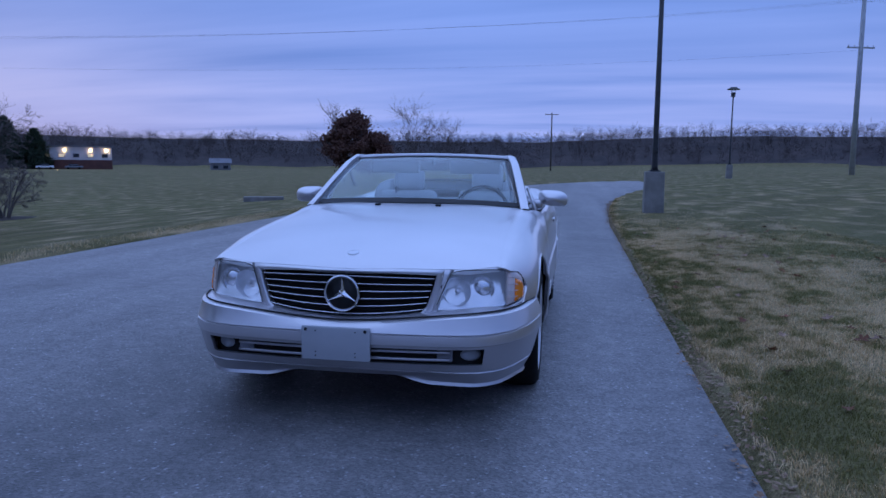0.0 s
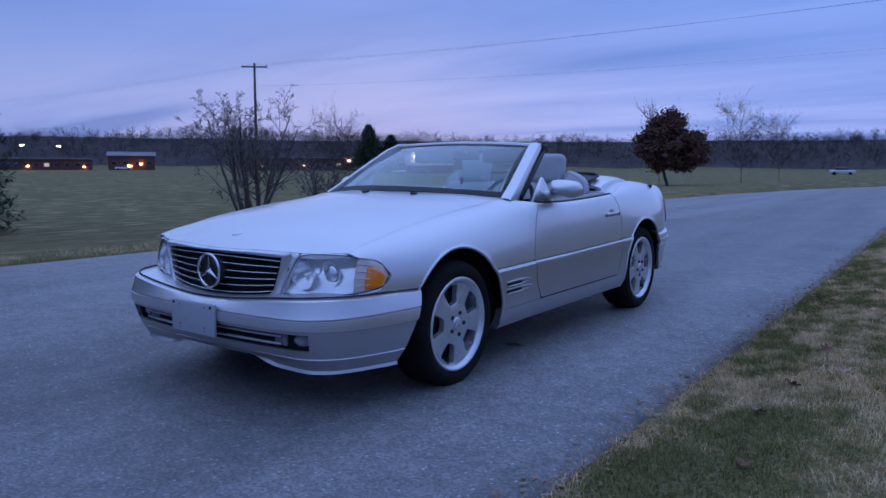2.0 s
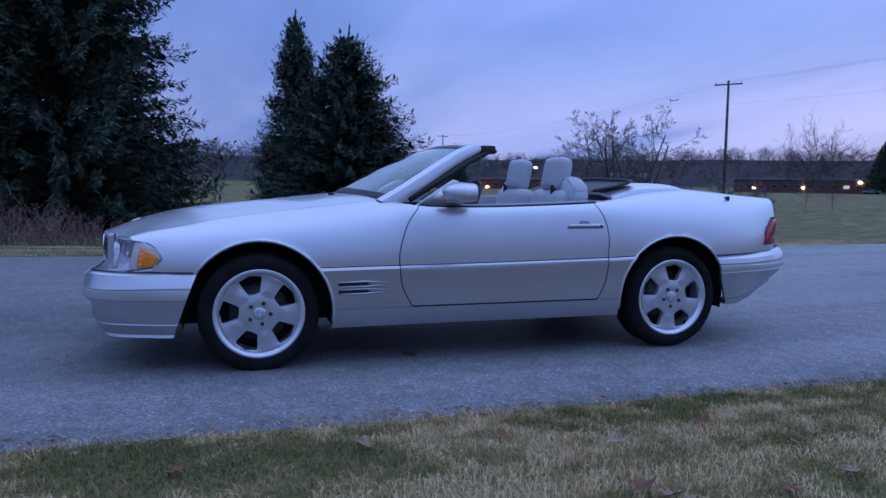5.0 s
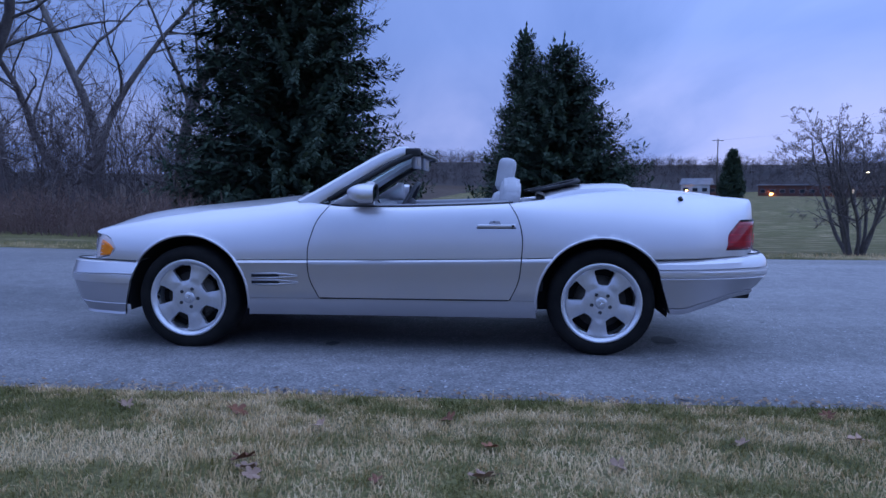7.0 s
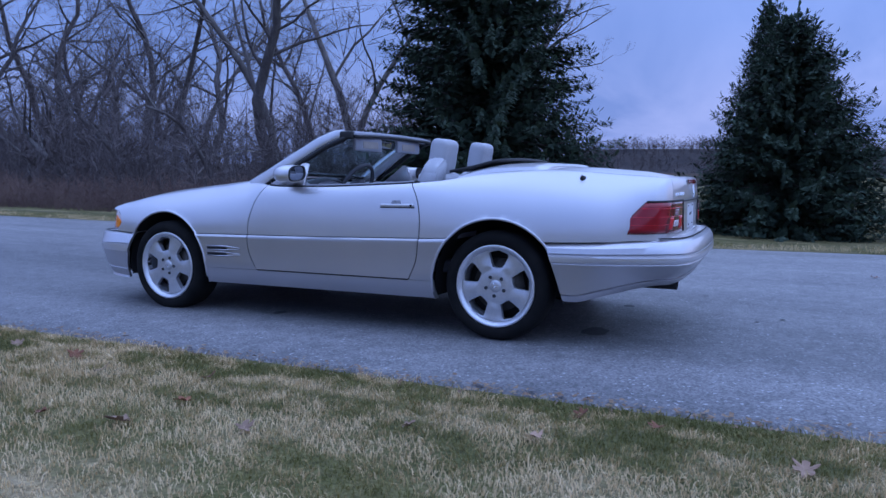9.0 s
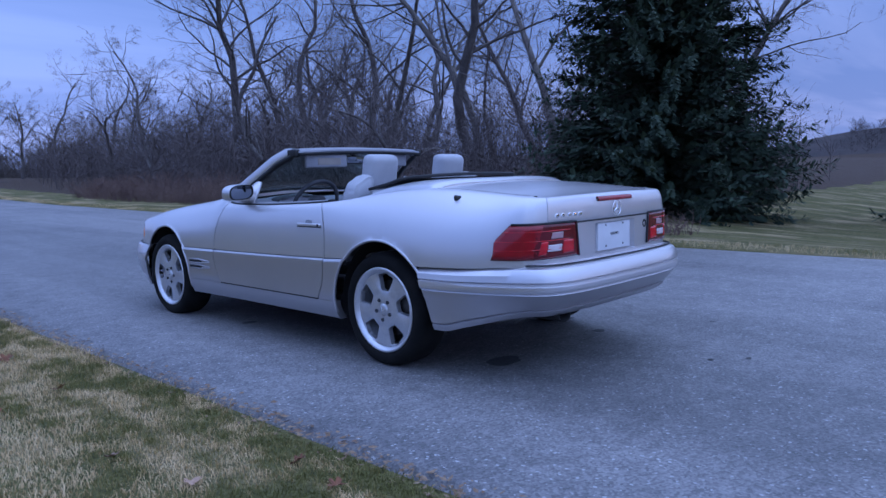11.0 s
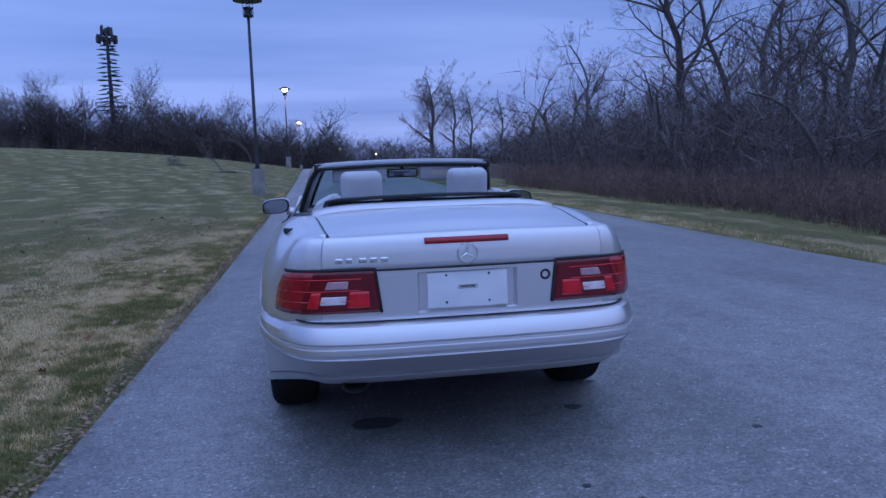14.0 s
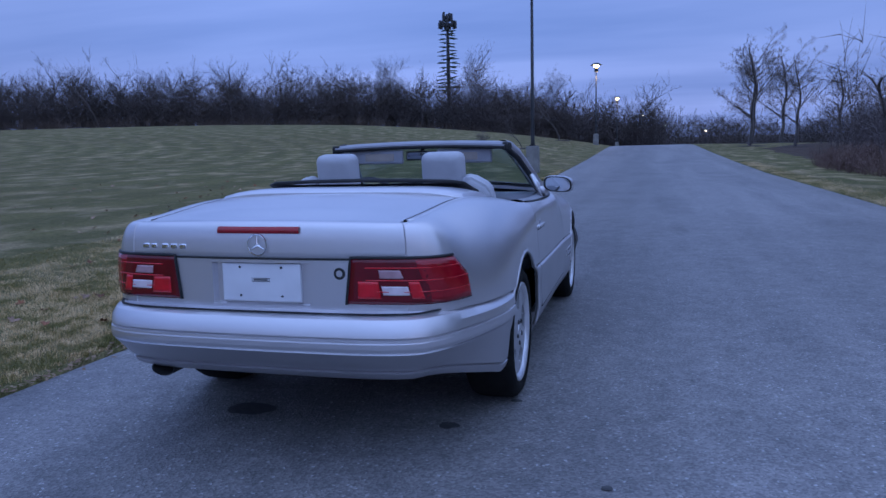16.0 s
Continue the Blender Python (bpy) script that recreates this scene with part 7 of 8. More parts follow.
# two dark pines in front of the far buildings, and others scattered
for (x, y, h, r, sd) in ((-148, 168, 13.5, 5.6, 51), (-143, 172.5, 10.5, 4.8, 52), (-152, 49, 10, 3.0, 53)):
    c = conifer("pine_tree", sd, h, r, "dark pine standing before the far buildings", skirt=h * 0.10, density=0.12, size=4.4)
    tagged(c, category="pine tree", group="far pines")
    stand(c, x, y)

# ---- lamp posts ----
GLOW = material("lamp_glow", (1.0, 0.85, 0.65), 0.4, emit=(1.0, 0.60, 0.26), strength=14.0)
LAMP_GLASS = material("clear_lamp_glass", (0.9, 0.92, 0.94), 0.08, transmission=0.9, ior=1.1)


def lamp_post(x, y, lit):
    ob = new("street_lamp")
    tagged(ob, "lit street lamp on a dark pole with a concrete foot" if lit else "unlit dark street lamp on a square concrete foot", "street lamp", "road lamps")
    bm = bmesh.new()
    box(bm, (-0.24, -0.24, -0.4), (0.24, 0.24, 1.02), 0.025)
    for v in bm.verts:
        if v.co.z > 0.5:
            v.co.x *= 0.93
            v.co.y *= 0.93
    part("concrete_foot", bm, CONCRETE, ob, smooth=False)
    bm = bmesh.new()
    box(bm, (-0.13, -0.13, 1.02), (0.13, 0.13, 1.05), 0.006)
    part("base_plate", bm, POLE_PAINT, ob, smooth=False)
    for a in (45, 135, 225, 315):
        bm = bmesh.new()
        c = (0.135 * math.cos(radians(a)), 0.135 * math.sin(radians(a)))
        tube(bm, [(c[0] * 0.75, c[1] * 0.75, 1.04), (c[0] * 0.75, c[1] * 0.75, 1.085)], 0.014, 6)
        part("bolt", bm, POLE_PAINT, ob)
    bm = bmesh.new()
    tube(bm, [(0, 0, 1.04), (0, 0, 1.15), (0, 0, 1.9), (0, 0, 6.55)], [0.085, 0.075, 0.068, 0.050], 12)
    part("pole", bm, POLE_PAINT, ob)
    bm = bmesh.new()
    box(bm, (-0.055, -0.095, 1.45), (0.055, -0.065, 1.60), 0.008)
    part("hand_hole_cover", bm, POLE_PAINT, ob)
    head = new("lantern")
    head.parent = ob
    m = pose(0, 0, 0, 0, -90, 0)
    bm = bmesh.new()
    lathe(bm, [(0.0, 6.46), (0.10, 6.50), (0.19, 6.54), (0.19, 6.58), (0.15, 6.60), (0.15, 6.80), (0.19, 6.82), (0.19, 6.86), (0.10, 6.87), (0.0, 6.87)], 18, m)
    part("lantern_collar", bm, POLE_PAINT, head)
    bm = bmesh.new()
    lathe(bm, [(0.11, 6.86), (0.17, 6.92), (0.26, 7.05), (0.24, 7.10), (0.0, 7.11)] if lit else [(0.11, 6.86), (0.12, 6.95), (0.13, 7.05), (0.12, 7.10), (0.0, 7.11)], 18, m)
    part("lantern_glass", bm, GLOW if lit else LAMP_GLASS, head, "glowing amber glass" if lit else "clear glass")
    for a in range(4):
        bm = bmesh.new()
        c, s = math.cos(a * math.pi / 2 + 0.4), math.sin(a * math.pi / 2 + 0.4)
        tube(bm, [(0.18 * c, 0.18 * s, 6.56), (0.19 * c, 0.19 * s, 6.85), (0.19 * c, 0.19 * s, 7.13)], 0.012, 5)
        part("lantern_rib", bm, POLE_PAINT, head)
    bm = bmesh.new()
    lathe(bm, [(0.0, 7.31), (0.22, 7.30), (0.27, 7.25), (0.40, 7.19), (0.52, 7.12), (0.53, 7.10), (0.50, 7.095), (0.0, 7.14)], 26, m)
    part("lantern_hat", bm, POLE_PAINT, head)
    ob.location = (x, y, land(x, y))
    return ob


unlit = lamp_post(2.92, 13.3, False)
copy_thing(unlit, Matrix.Translation((13.6, 58.9, land(13.6, 58.9))))
copy_thing(unlit, Matrix.Translation((2.72, -23.2, land(2.72, -23.2))))
lit = lamp_post(3.0, -64.0, True)
for x, y in ((2.6, -103.0), (-0.6, -145.0), (-6.0, -186.0), (-18.5, -230.0)):
    copy_thing(lit, Matrix.Translation((x, y, table(RISE, y))))
for x, y, z in ((3.0, -64.0, 6.9), (2.6, -103.0, 6.9)):
    l = new("lamp_light", bpy.data.lights.new("lamp_light", "POINT"))
    l.data.energy, l.data.color, l.data.shadow_soft_size = 60, (1.0, 0.66, 0.36), 0.18
    l.location = (x, y, table(RISE, y) + z - 0.55)

# ---- poles, wires, mast ----
WOOD_POLE = material("creosoted_pole", (0.075, 0.062, 0.052), 0.9, var=(0.11, 0.095, 0.08), scale=4, bump=0.3, stretch=(1, 1, 0.2))
STEEL = material("galvanised_steel", (0.46, 0.47, 0.48), 0.55, 0.3, var=(0.38, 0.39, 0.40), scale=3)
WIRE = material("wire", (0.03, 0.03, 0.035), 0.6)


def utility_pole(x, y, top, turn, mat=WOOD_POLE, arms=(0.35,), r=0.16, label="wooden utility pole with a cross-arm in the field"):
    z = land(x, y)
    h = top - z
    ob = tagged(new("utility_pole"), label, "utility pole", "utility poles")
    bm = bmesh.new()
    tube(bm, [(0, 0, -0.5), (0, 0, h * 0.5), (0, 0, h)], [r, r * 0.85, r * 0.65], 10)
    part("pole", bm, mat, ob)
    for d in arms:
        bm = bmesh.new()
        box(bm, (-1.25, -0.07, h - d - 0.06), (1.25, 0.07, h - d + 0.06), 0.01)
        part("cross_arm", bm, mat, ob, smooth=False)
        for k in (-1.15, -0.6, 0.6, 1.15):
            bm = bmesh.new()
            tube(bm, [(k, 0, h - d + 0.05), (k, 0, h - d + 0.22)], [0.03, 0.045], 6)
            part("insulator", bm, STEEL, ob)
    ob.matrix_world = pose(x, y, z, 0, 0, turn)
    return ob


utility_pole(-54.3, 44.3, 10.6, 40)
utility_pole(-158.2, 47.8, 11.4, 100)
utility_pole(25.3, 65.7, 19.0, 15, STEEL, (3.2, 7.4), 0.24, "tall pale steel power pole beyond the bend")
utility_pole(-3.5, 138.0, 11.0, 10)
for a, b in (((-55.2, 44.8, 10.45), (24.2, 65.5, 15.6)), ((-54.3, 44.3, 10.45), (25.3, 65.7, 15.6)), ((-53.4, 43.8, 10.45), (26.4, 66.0, 15.6)), ((-54.3, 44.3, 8.4), (25.3, 65.7, 11.4)),
             ((-55.2, 44.8, 10.45), (-158.0, 49.0, 11.2)), ((-53.4, 43.8, 10.45), (-158.4, 46.6, 11.2)), ((24.2, 65.5, 15.6), (140, 100, 18)), ((26.4, 66.0, 15.6), (140, 97, 18))):
    bm = bmesh.new()
    a, b = Vector(a), Vector(b)
    tube(bm, [a.lerp(b, k / 24) - Vector((0, 0, (a - b).length * 0.012 * 4 * (k / 24) * (1 - k / 24))) for k in range(25)], 0.005, 4)
    tagged(part("power_wire", bm, WIRE), "dark power line strung between the poles", "wire", "power wires")


def mast():
    """Telephone mast dressed as a pine."""
    rng = random.Random(4)
    x, y = 36.9, -140.3
    ob = tagged(new("radio_mast"), "tall telephone mast with pine-like arms and aerials on top", "mast")
    bm = bmesh.new()
    tube(bm, [(0, 0, -0.5), (0, 0, 12), (0, 0, 22.0)], [0.45, 0.36, 0.25], 12)
    part("mast_pole", bm, POLE_PAINT, ob)
    t, v, f = Tubes(), [], []
    z = 8.0
    while z < 20.4:
        for k in range(7):
            a = rng.uniform(0, 6.28)
            d = Vector((math.cos(a), math.sin(a), rng.uniform(-0.16, 0.06)))
            n = rng.uniform(1.4, 1.9) + 0.08 * (20 - z)
            p = Vector((0, 0, z + rng.uniform(-0.12, 0.12)))
            t.limb([p, p + d * n * 0.6, p + d * n], [0.05, 0.16, 0.04], 4)
        z += 0.78
    t.object("mast_crown", NEEDLE, ob)
    for lvl, many, wide in ((20.1, 11, 1.62), (21.5, 7, 0.85)):
        for k in range(many):
            a = 2 * math.pi * k / many + lvl
            bm = bmesh.new()
            c, s = wide * math.cos(a), wide * math.sin(a)
            box(bm, (c - 0.20, s - 0.20, lvl), (c + 0.20, s + 0.20, lvl + 1.2 + 0.25 * (k % 3)), 0.04)
            part("aerial_panel", bm, POLE_PAINT, ob)
    bm = bmesh.new()
    tube(bm, [(1.5 * math.cos(2 * math.pi * k / 18), 1.5 * math.sin(2 * math.pi * k / 18), 20.8) for k in range(18)], 0.09, 6, True)
    for k in range(3):
        a = 2.09 * k
        tube(bm, [(0, 0, 20.8), (1.5 * math.cos(a), 1.5 * math.sin(a), 20.8)], 0.07, 6)
    tube(bm, [(0.8 * math.cos(2 * math.pi * k / 18), 0.8 * math.sin(2 * math.pi * k / 18), 21.8) for k in range(18)], 0.08, 6, True)
    tube(bm, [(-0.8, 0, 21.8), (0.8, 0, 21.8)], 0.07, 6)
    part("aerial_ring", bm, POLE_PAINT, ob)
    ob.location = (x, y, land(x, y))


mast()

# ---- far buildings ----
BRICK = material("red_brick", (0.12, 0.055, 0.045), 0.85, var=(0.09, 0.045, 0.04), scale=0.6, fine=0.2, fine_scale=14)
PALE_WALL = material("pale_metal_cladding", (0.55, 0.56, 0.58), 0.6, var=(0.47, 0.48, 0.50), scale=0.5)
ROOF = material("grey_roof", (0.20, 0.20, 0.22), 0.7, var=(0.15, 0.15, 0.165), scale=0.5)
PANE = material("dark_window", (0.03, 0.035, 0.045), 0.15)
LIT_PANE = material("lit_window", (1, 0.8, 0.5), 0.5, emit=(1.0, 0.78, 0.50), strength=0.35)
WALL_LIGHT = material("wall_light", (1, 0.8, 0.5), 0.5, emit=(1.0, 0.62, 0.28), strength=40.0)
ORANGE_LIGHT = material("sodium_light", (1, 0.5, 0.2), 0.5, emit=(1.0, 0.36, 0.08), strength=24.0)


def building(name, a, b, depth, z0, z1, wall_mat, label, windows, lit=(), lights=(), band=None, gable=0.0):
    """A block whose front runs from a to b (seen from the road); windows counts the openings in its front."""
    a, b = Vector((*a, 0)), Vector((*b, 0))
    L = (b - a).length
    ang = math.degrees(math.atan2(b.y - a.y, b.x - a.x))
    ob = tagged(new(name), label, "building")
    H = z1 - z0
    f = math.copysign(1, depth)  # the front faces away from the depth
    bm = bmesh.new()
    box(bm, (0, min(0, depth), -2), (L, max(0, depth), H), 0.03, 1)
    part("wall", bm, wall_mat, ob, smooth=False)
    if band:
        bm = bmesh.new()
        box(bm, (-0.08, min(0, depth) - 0.08, -1), (L + 0.08, max(0, depth) + 0.08, H * 0.42), 0.02, 1)
        part("plinth", bm, band, ob, smooth=False)
    bm = bmesh.new()
    if gable:
        vs = [bm.verts.new(p) for p in ((-0.4, -0.4 * f, H), (L + 0.4, -0.4 * f, H), (L + 0.4, depth + 0.4 * f, H), (-0.4, depth + 0.4 * f, H), (-0.4, depth / 2, H + gable), (L + 0.4, depth / 2, H + gable))]
        for q in ((0, 1, 5, 4), (2, 3, 4, 5), (0, 4, 3), (1, 2, 5), (3, 2, 1, 0)):
            bm.faces.new([vs[i] for i in q])
    else:
        box(bm, (-0.4, min(0, depth) - 0.4, H), (L + 0.4, max(0, depth) + 0.4, H + 0.35), 0.05, 1)
    part("roof", bm, ROOF, ob, smooth=False)
    for k in range(windows):
        w = new("window")
        w.parent = ob
        x = L * (k + 0.5) / windows
        ww, zz = min(1.6, L / windows * 0.55), H * (0.62 if band else 0.5)
        bm = bmesh.new()
        box(bm, (x - ww / 2, min(-0.10 * f, 0.02 * f), zz - 0.55), (x + ww / 2, max(-0.10 * f, 0.02 * f), zz + 0.55), 0.02, 1)
        part("window_frame", bm, ROOF, w, smooth=False)
        bm = bmesh.new()
        box(bm, (x - ww / 2 + 0.1, min(-0.14 * f, -0.06 * f), zz - 0.45), (x + ww / 2 - 0.1, max(-0.14 * f, -0.06 * f), zz + 0.45))
        part("pane", bm, LIT_PANE if k in lit else PANE, w, smooth=False)
    for u, zz, s, m in lights:
        s *= 0.6
        bm = bmesh.new()
        box(bm, (L * u - s, min(-0.5 * f, 0), zz - s * 0.6), (L * u + s, max(-0.5 * f, 0), zz + s * 0.6), 0.05, 1)
        part("wall_lamp", bm, m, ob)
    ob.matrix_world = pose(a.x, a.y, z0, 0, 0, ang)
    return ob


building("warehouse", (-128.5, 185.0), (-146.0, 172.0), -18, -1.4, 4.6, PALE_WALL, "pale grey warehouse with a dark lower wall", 6, (1, 3, 4), ((0.06, 5.2, 0.4, WALL_LIGHT), (0.25, 5.2, 0.4, WALL_LIGHT), (0.55, 5.2, 0.35, WALL_LIGHT), (0.8, 2.9, 0.4, WALL_LIGHT)), BRICK)
building("school_wing", (-150.5, 168.0), (-176.0, 142.0), -14, -1.6, 2.2, BRICK, "long low brick building with a flat pale roof", 12, (2,), ((0.12, 3.2, 0.55, WALL_LIGHT), (0.5, 1.6, 0.4, WALL_LIGHT), (0.85, 1.4, 0.4, WALL_LIGHT)))
building("brick_hall", (-189.5, 121.5), (-196.0, 111.0), -10, -1.6, 2.6, BRICK, "brick hall with a pale roof and a lit porch", 4, (), ((0.3, 1.9, 0.6, ORANGE_LIGHT), (0.55, 1.2, 0.9, ORANGE_LIGHT)), None, 1.2)
building("brick_range", (-198.0, 107.5), (-212.0, 75.0), -12, -1.6, 1.5, BRICK, "long low red-brick range with a thin pale eave", 14, (4,), ((0.06, 1.0, 0.4, ORANGE_LIGHT), (0.45, 1.2, 0.5, ORANGE_LIGHT), (0.9, 0.7, 0.7, ORANGE_LIGHT)))
building("brick_house", (-213.5, 71.0), (-218.0, 59.0), -9, -1.4, 1.6, BRICK, "red-brick house with lamps on its wall", 4, (), ((0.3, 1.5, 0.5, ORANGE_LIGHT), (0.1, 0.4, 0.35, WALL_LIGHT)))
building("white_house", (-216.0, 62.5), (-219.0, 55.0), -8, -1.2, 1.8, PALE_WALL, "small white house with a pale gable roof", 3, (), ((0.8, 1.2, 0.5, ORANGE_LIGHT),), None, 1.9)
building("white_cottage", (-100.5, 201.5), (-105.5, 198.7), -5, -1.8, 0.6, material("grey_render", (0.22, 0.22, 0.23), 0.8, var=(0.17, 0.17, 0.18), scale=1), "small white cottage at the far edge of the field", 2, (), (), None, 1.4)
for x, y, z in ((-205.0, 92.0, 5.2), (-199.5, 99.0, 5.0), (-214.0, 66.0, 5.0)):
    ob = tagged(new("yard_lamp"), "yard lamp glowing on a thin pole", "lamp", "yard lamps")
    bm = bmesh.new()
    tube(bm, [(0, 0, -7), (0, 0, 0)], 0.08, 6)
    part("pole", bm, POLE_PAINT, ob)
    bm = bmesh.new()
    box(bm, (-0.45, -0.3, -0.15), (0.45, 0.3, 0.15), 0.05)
    part("lamp_head", bm, WALL_LIGHT, ob)
    ob.location = (x, y, z)


def far_car(x, y, turn, paint, label):
    ob = tagged(new("parked_car"), label, "car", "cars far off")
    bm = bmesh.new()
    box(bm, (-2.2, -0.85, 0.35), (2.2, 0.85, 0.95), 0.18, 3)
    part("body", bm, paint, ob)
    bm = bmesh.new()
    box(bm, (-1.2, -0.75, 0.9), (1.1, 0.75, 1.42), 0.28, 3)
    part("cabin", bm, PANE, ob)
    for a in (-1.35, 1.35):
        for b in (-0.8, 0.8):
            bm = bmesh.new()
            lathe(bm, [(0, 0.1), (0.32, 0.1), (0.32, -0.1), (0, -0.1)], 14, Matrix.Translation((a, b, 0.32)) @ pose(0, 0, 0, 0, 0, 90))
            part("wheel", bm, RUBBER, ob)
    ob.matrix_world = pose(x, y, land(x, y) + 0.02, 0, 0, turn)


WHITE_PAINT = material("white_car_paint", (0.7, 0.7, 0.72), 0.35, var=(0.64, 0.64, 0.66), scale=2, coat=0.5)
GREY_PAINT = material("grey_car_paint", (0.16, 0.17, 0.19), 0.35, 0.3, var=(0.13, 0.14, 0.16), scale=2, coat=0.5)
far_car(-16.7, 154.2, 5, WHITE_PAINT, "white car on the distant road beyond the field")
for x, y, t, p, l in ((-134, 176, 40, GREY_PAINT, "dark car parked by the warehouse"), (-139, 171, 40, WHITE_PAINT, "white car parked by the warehouse"), (-148, 163, 45, GREY_PAINT, "dark car parked by the brick building"), (-190, 112, 60, WHITE_PAINT, "white car parked by the brick hall")):
    far_car(x, y, t, p, l)
# drain head wall at the field's edge
bm = bmesh.new()
box(bm, (-0.9, -0.25, -0.3), (0.9, 0.25, 0.22), 0.03)
ob = tagged(part("drain_head", bm, CONCRETE, smooth=False), "low concrete drain head at the edge of the field", "drain")
ob.matrix_world = pose(-13.2, 27.0, land(-13.2, 27.0), 0, 0, 20)


# ---- close ground: grass blades, fallen leaves, stains ----
def blade_material(name, straw):
    m = bpy.data.materials.new(name)
    m.use_nodes = True
    N, L = m.node_tree.nodes, m.node_tree.links
    p = N["Principled BSDF"]
    p.inputs["Roughness"].default_value = 0.8
    p.inputs["Specular IOR Level"].default_value = 0.25
    geo = N.new("ShaderNodeNewGeometry")
    tc = N.new("ShaderNodeTexCoord")
    no = N.new("ShaderNodeTexNoise")
    no.inputs["Scale"].default_value, no.inputs["Detail"].default_value, no.inputs["Roughness"].default_value = 0.9, 4, 0.6
    mp = N.new("ShaderNodeMapping")
    mp.inputs["Scale"].default_value = (1.7, 0.8, 1)
    L.new(tc.outputs["Object"], mp.inputs[0])
    L.new(mp.outputs[0], no.inputs["Vector"])
    add = N.new("ShaderNodeMath")
    add.operation = "MULTIPLY_ADD"
    L.new(geo.outputs["Random Per Island"], add.inputs[0])
    add.inputs[1].default_value = 0.32
    wide = N.new("ShaderNodeMapRange")
    wide.inputs[1].default_value, wide.inputs[2].default_value = 0.30, 0.74
    L.new(no.outputs[0], wide.inputs[0])
    # a dry band runs along the verge, between greener grass at the kerbside and further in
    sp = N.new("ShaderNodeSeparateXYZ")
    L.new(tc.outputs["Object"], sp.inputs[0])
    dry = N.new("ShaderNodeValToRGB")
    de = dry.color_ramp.elements
    for _ in range(3):
        de.new(0.5)
    for el, (q, c) in zip(de, ((0.18, 0.30), (0.22, 0.30), (0.26, 0.66), (0.34, 0.66), (0.42, 0.40))):
        el.position, el.color = q, (c, c, c, 1)
    tenth = N.new("ShaderNodeMath")
    tenth.operation = "MULTIPLY"
    tenth.inputs[1].default_value = 0.1
    L.new(sp.outputs[0], tenth.inputs[0])
    L.new(tenth.outputs[0], dry.inputs[0])
    tot = N.new("ShaderNodeMath")
    tot.operation = "ADD"
    L.new(wide.outputs[0], tot.inputs[0])
    shift = N.new("ShaderNodeMath")
    shift.operation = "MULTIPLY_ADD"
    L.new(dry.outputs[0], shift.inputs[0])
    shift.inputs[1].default_value, shift.inputs[2].default_value = 0.95, -0.46
    L.new(shift.outputs[0], tot.inputs[1])
    clump = N.new("ShaderNodeTexNoise")
    clump.inputs["Scale"].default_value, clump.inputs["Detail"].default_value, clump.inputs["Roughness"].default_value = 5.5, 3, 0.6
    L.new(tc.outputs["Object"], clump.inputs["Vector"])
    knot = N.new("ShaderNodeMapRange")
    knot.inputs[1].default_value, knot.inputs[2].default_value, knot.inputs[3].default_value, knot.inputs[4].default_value = 0.36, 0.64, -0.26, 0.30
    L.new(clump.outputs[0], knot.inputs[0])
    both = N.new("ShaderNodeMath")
    both.operation = "ADD"
    L.new(tot.outputs[0], both.inputs[0])
    L.new(knot.outputs[0], both.inputs[1])
    L.new(both.outputs[0], add.inputs[2])
    ramp = N.new("ShaderNodeValToRGB")
    e = ramp.color_ramp.elements
    stops = [(0.28 - straw, (0.150, 0.142, 0.040)), (0.54 - straw, (0.280, 0.230, 0.080)), (0.68 - straw, (0.54, 0.375, 0.180)), (0.86 - straw, (0.74, 0.54, 0.29)), (1.0, (0.77, 0.58, 0.33))]
    while len(e) < len(stops):
        e.new(0.5)
    for el, (q, c) in zip(e, stops):
        el.position, el.color = q, (*c, 1)
    L.new(add.outputs[0], ramp.inputs[0])
    L.new(ramp.outputs[0], p.inputs["Base Color"])
    return m


LAWN_X, LAWN_Y = np.linspace(-14, 14, 141), np.linspace(-34, 34, 341)
LAWN_Z = np.array([[turf(x, y) for x in LAWN_X] for y in LAWN_Y])


def lawn_height(x, y):
    """The lawn's height at many places at once."""
    i = np.clip((x - LAWN_X[0]) / (LAWN_X[1] - LAWN_X[0]), 0, len(LAWN_X) - 1.001)
    j = np.clip((y - LAWN_Y[0]) / (LAWN_Y[1] - LAWN_Y[0]), 0, len(LAWN_Y) - 1.001)
    a, b = i.astype(int), j.astype(int)
    u, v = i - a, j - b
    return (LAWN_Z[b, a] * (1 - u) + LAWN_Z[b, a + 1] * u) * (1 - v) + (LAWN_Z[b + 1, a] * (1 - u) + LAWN_Z[b + 1, a + 1] * u) * v


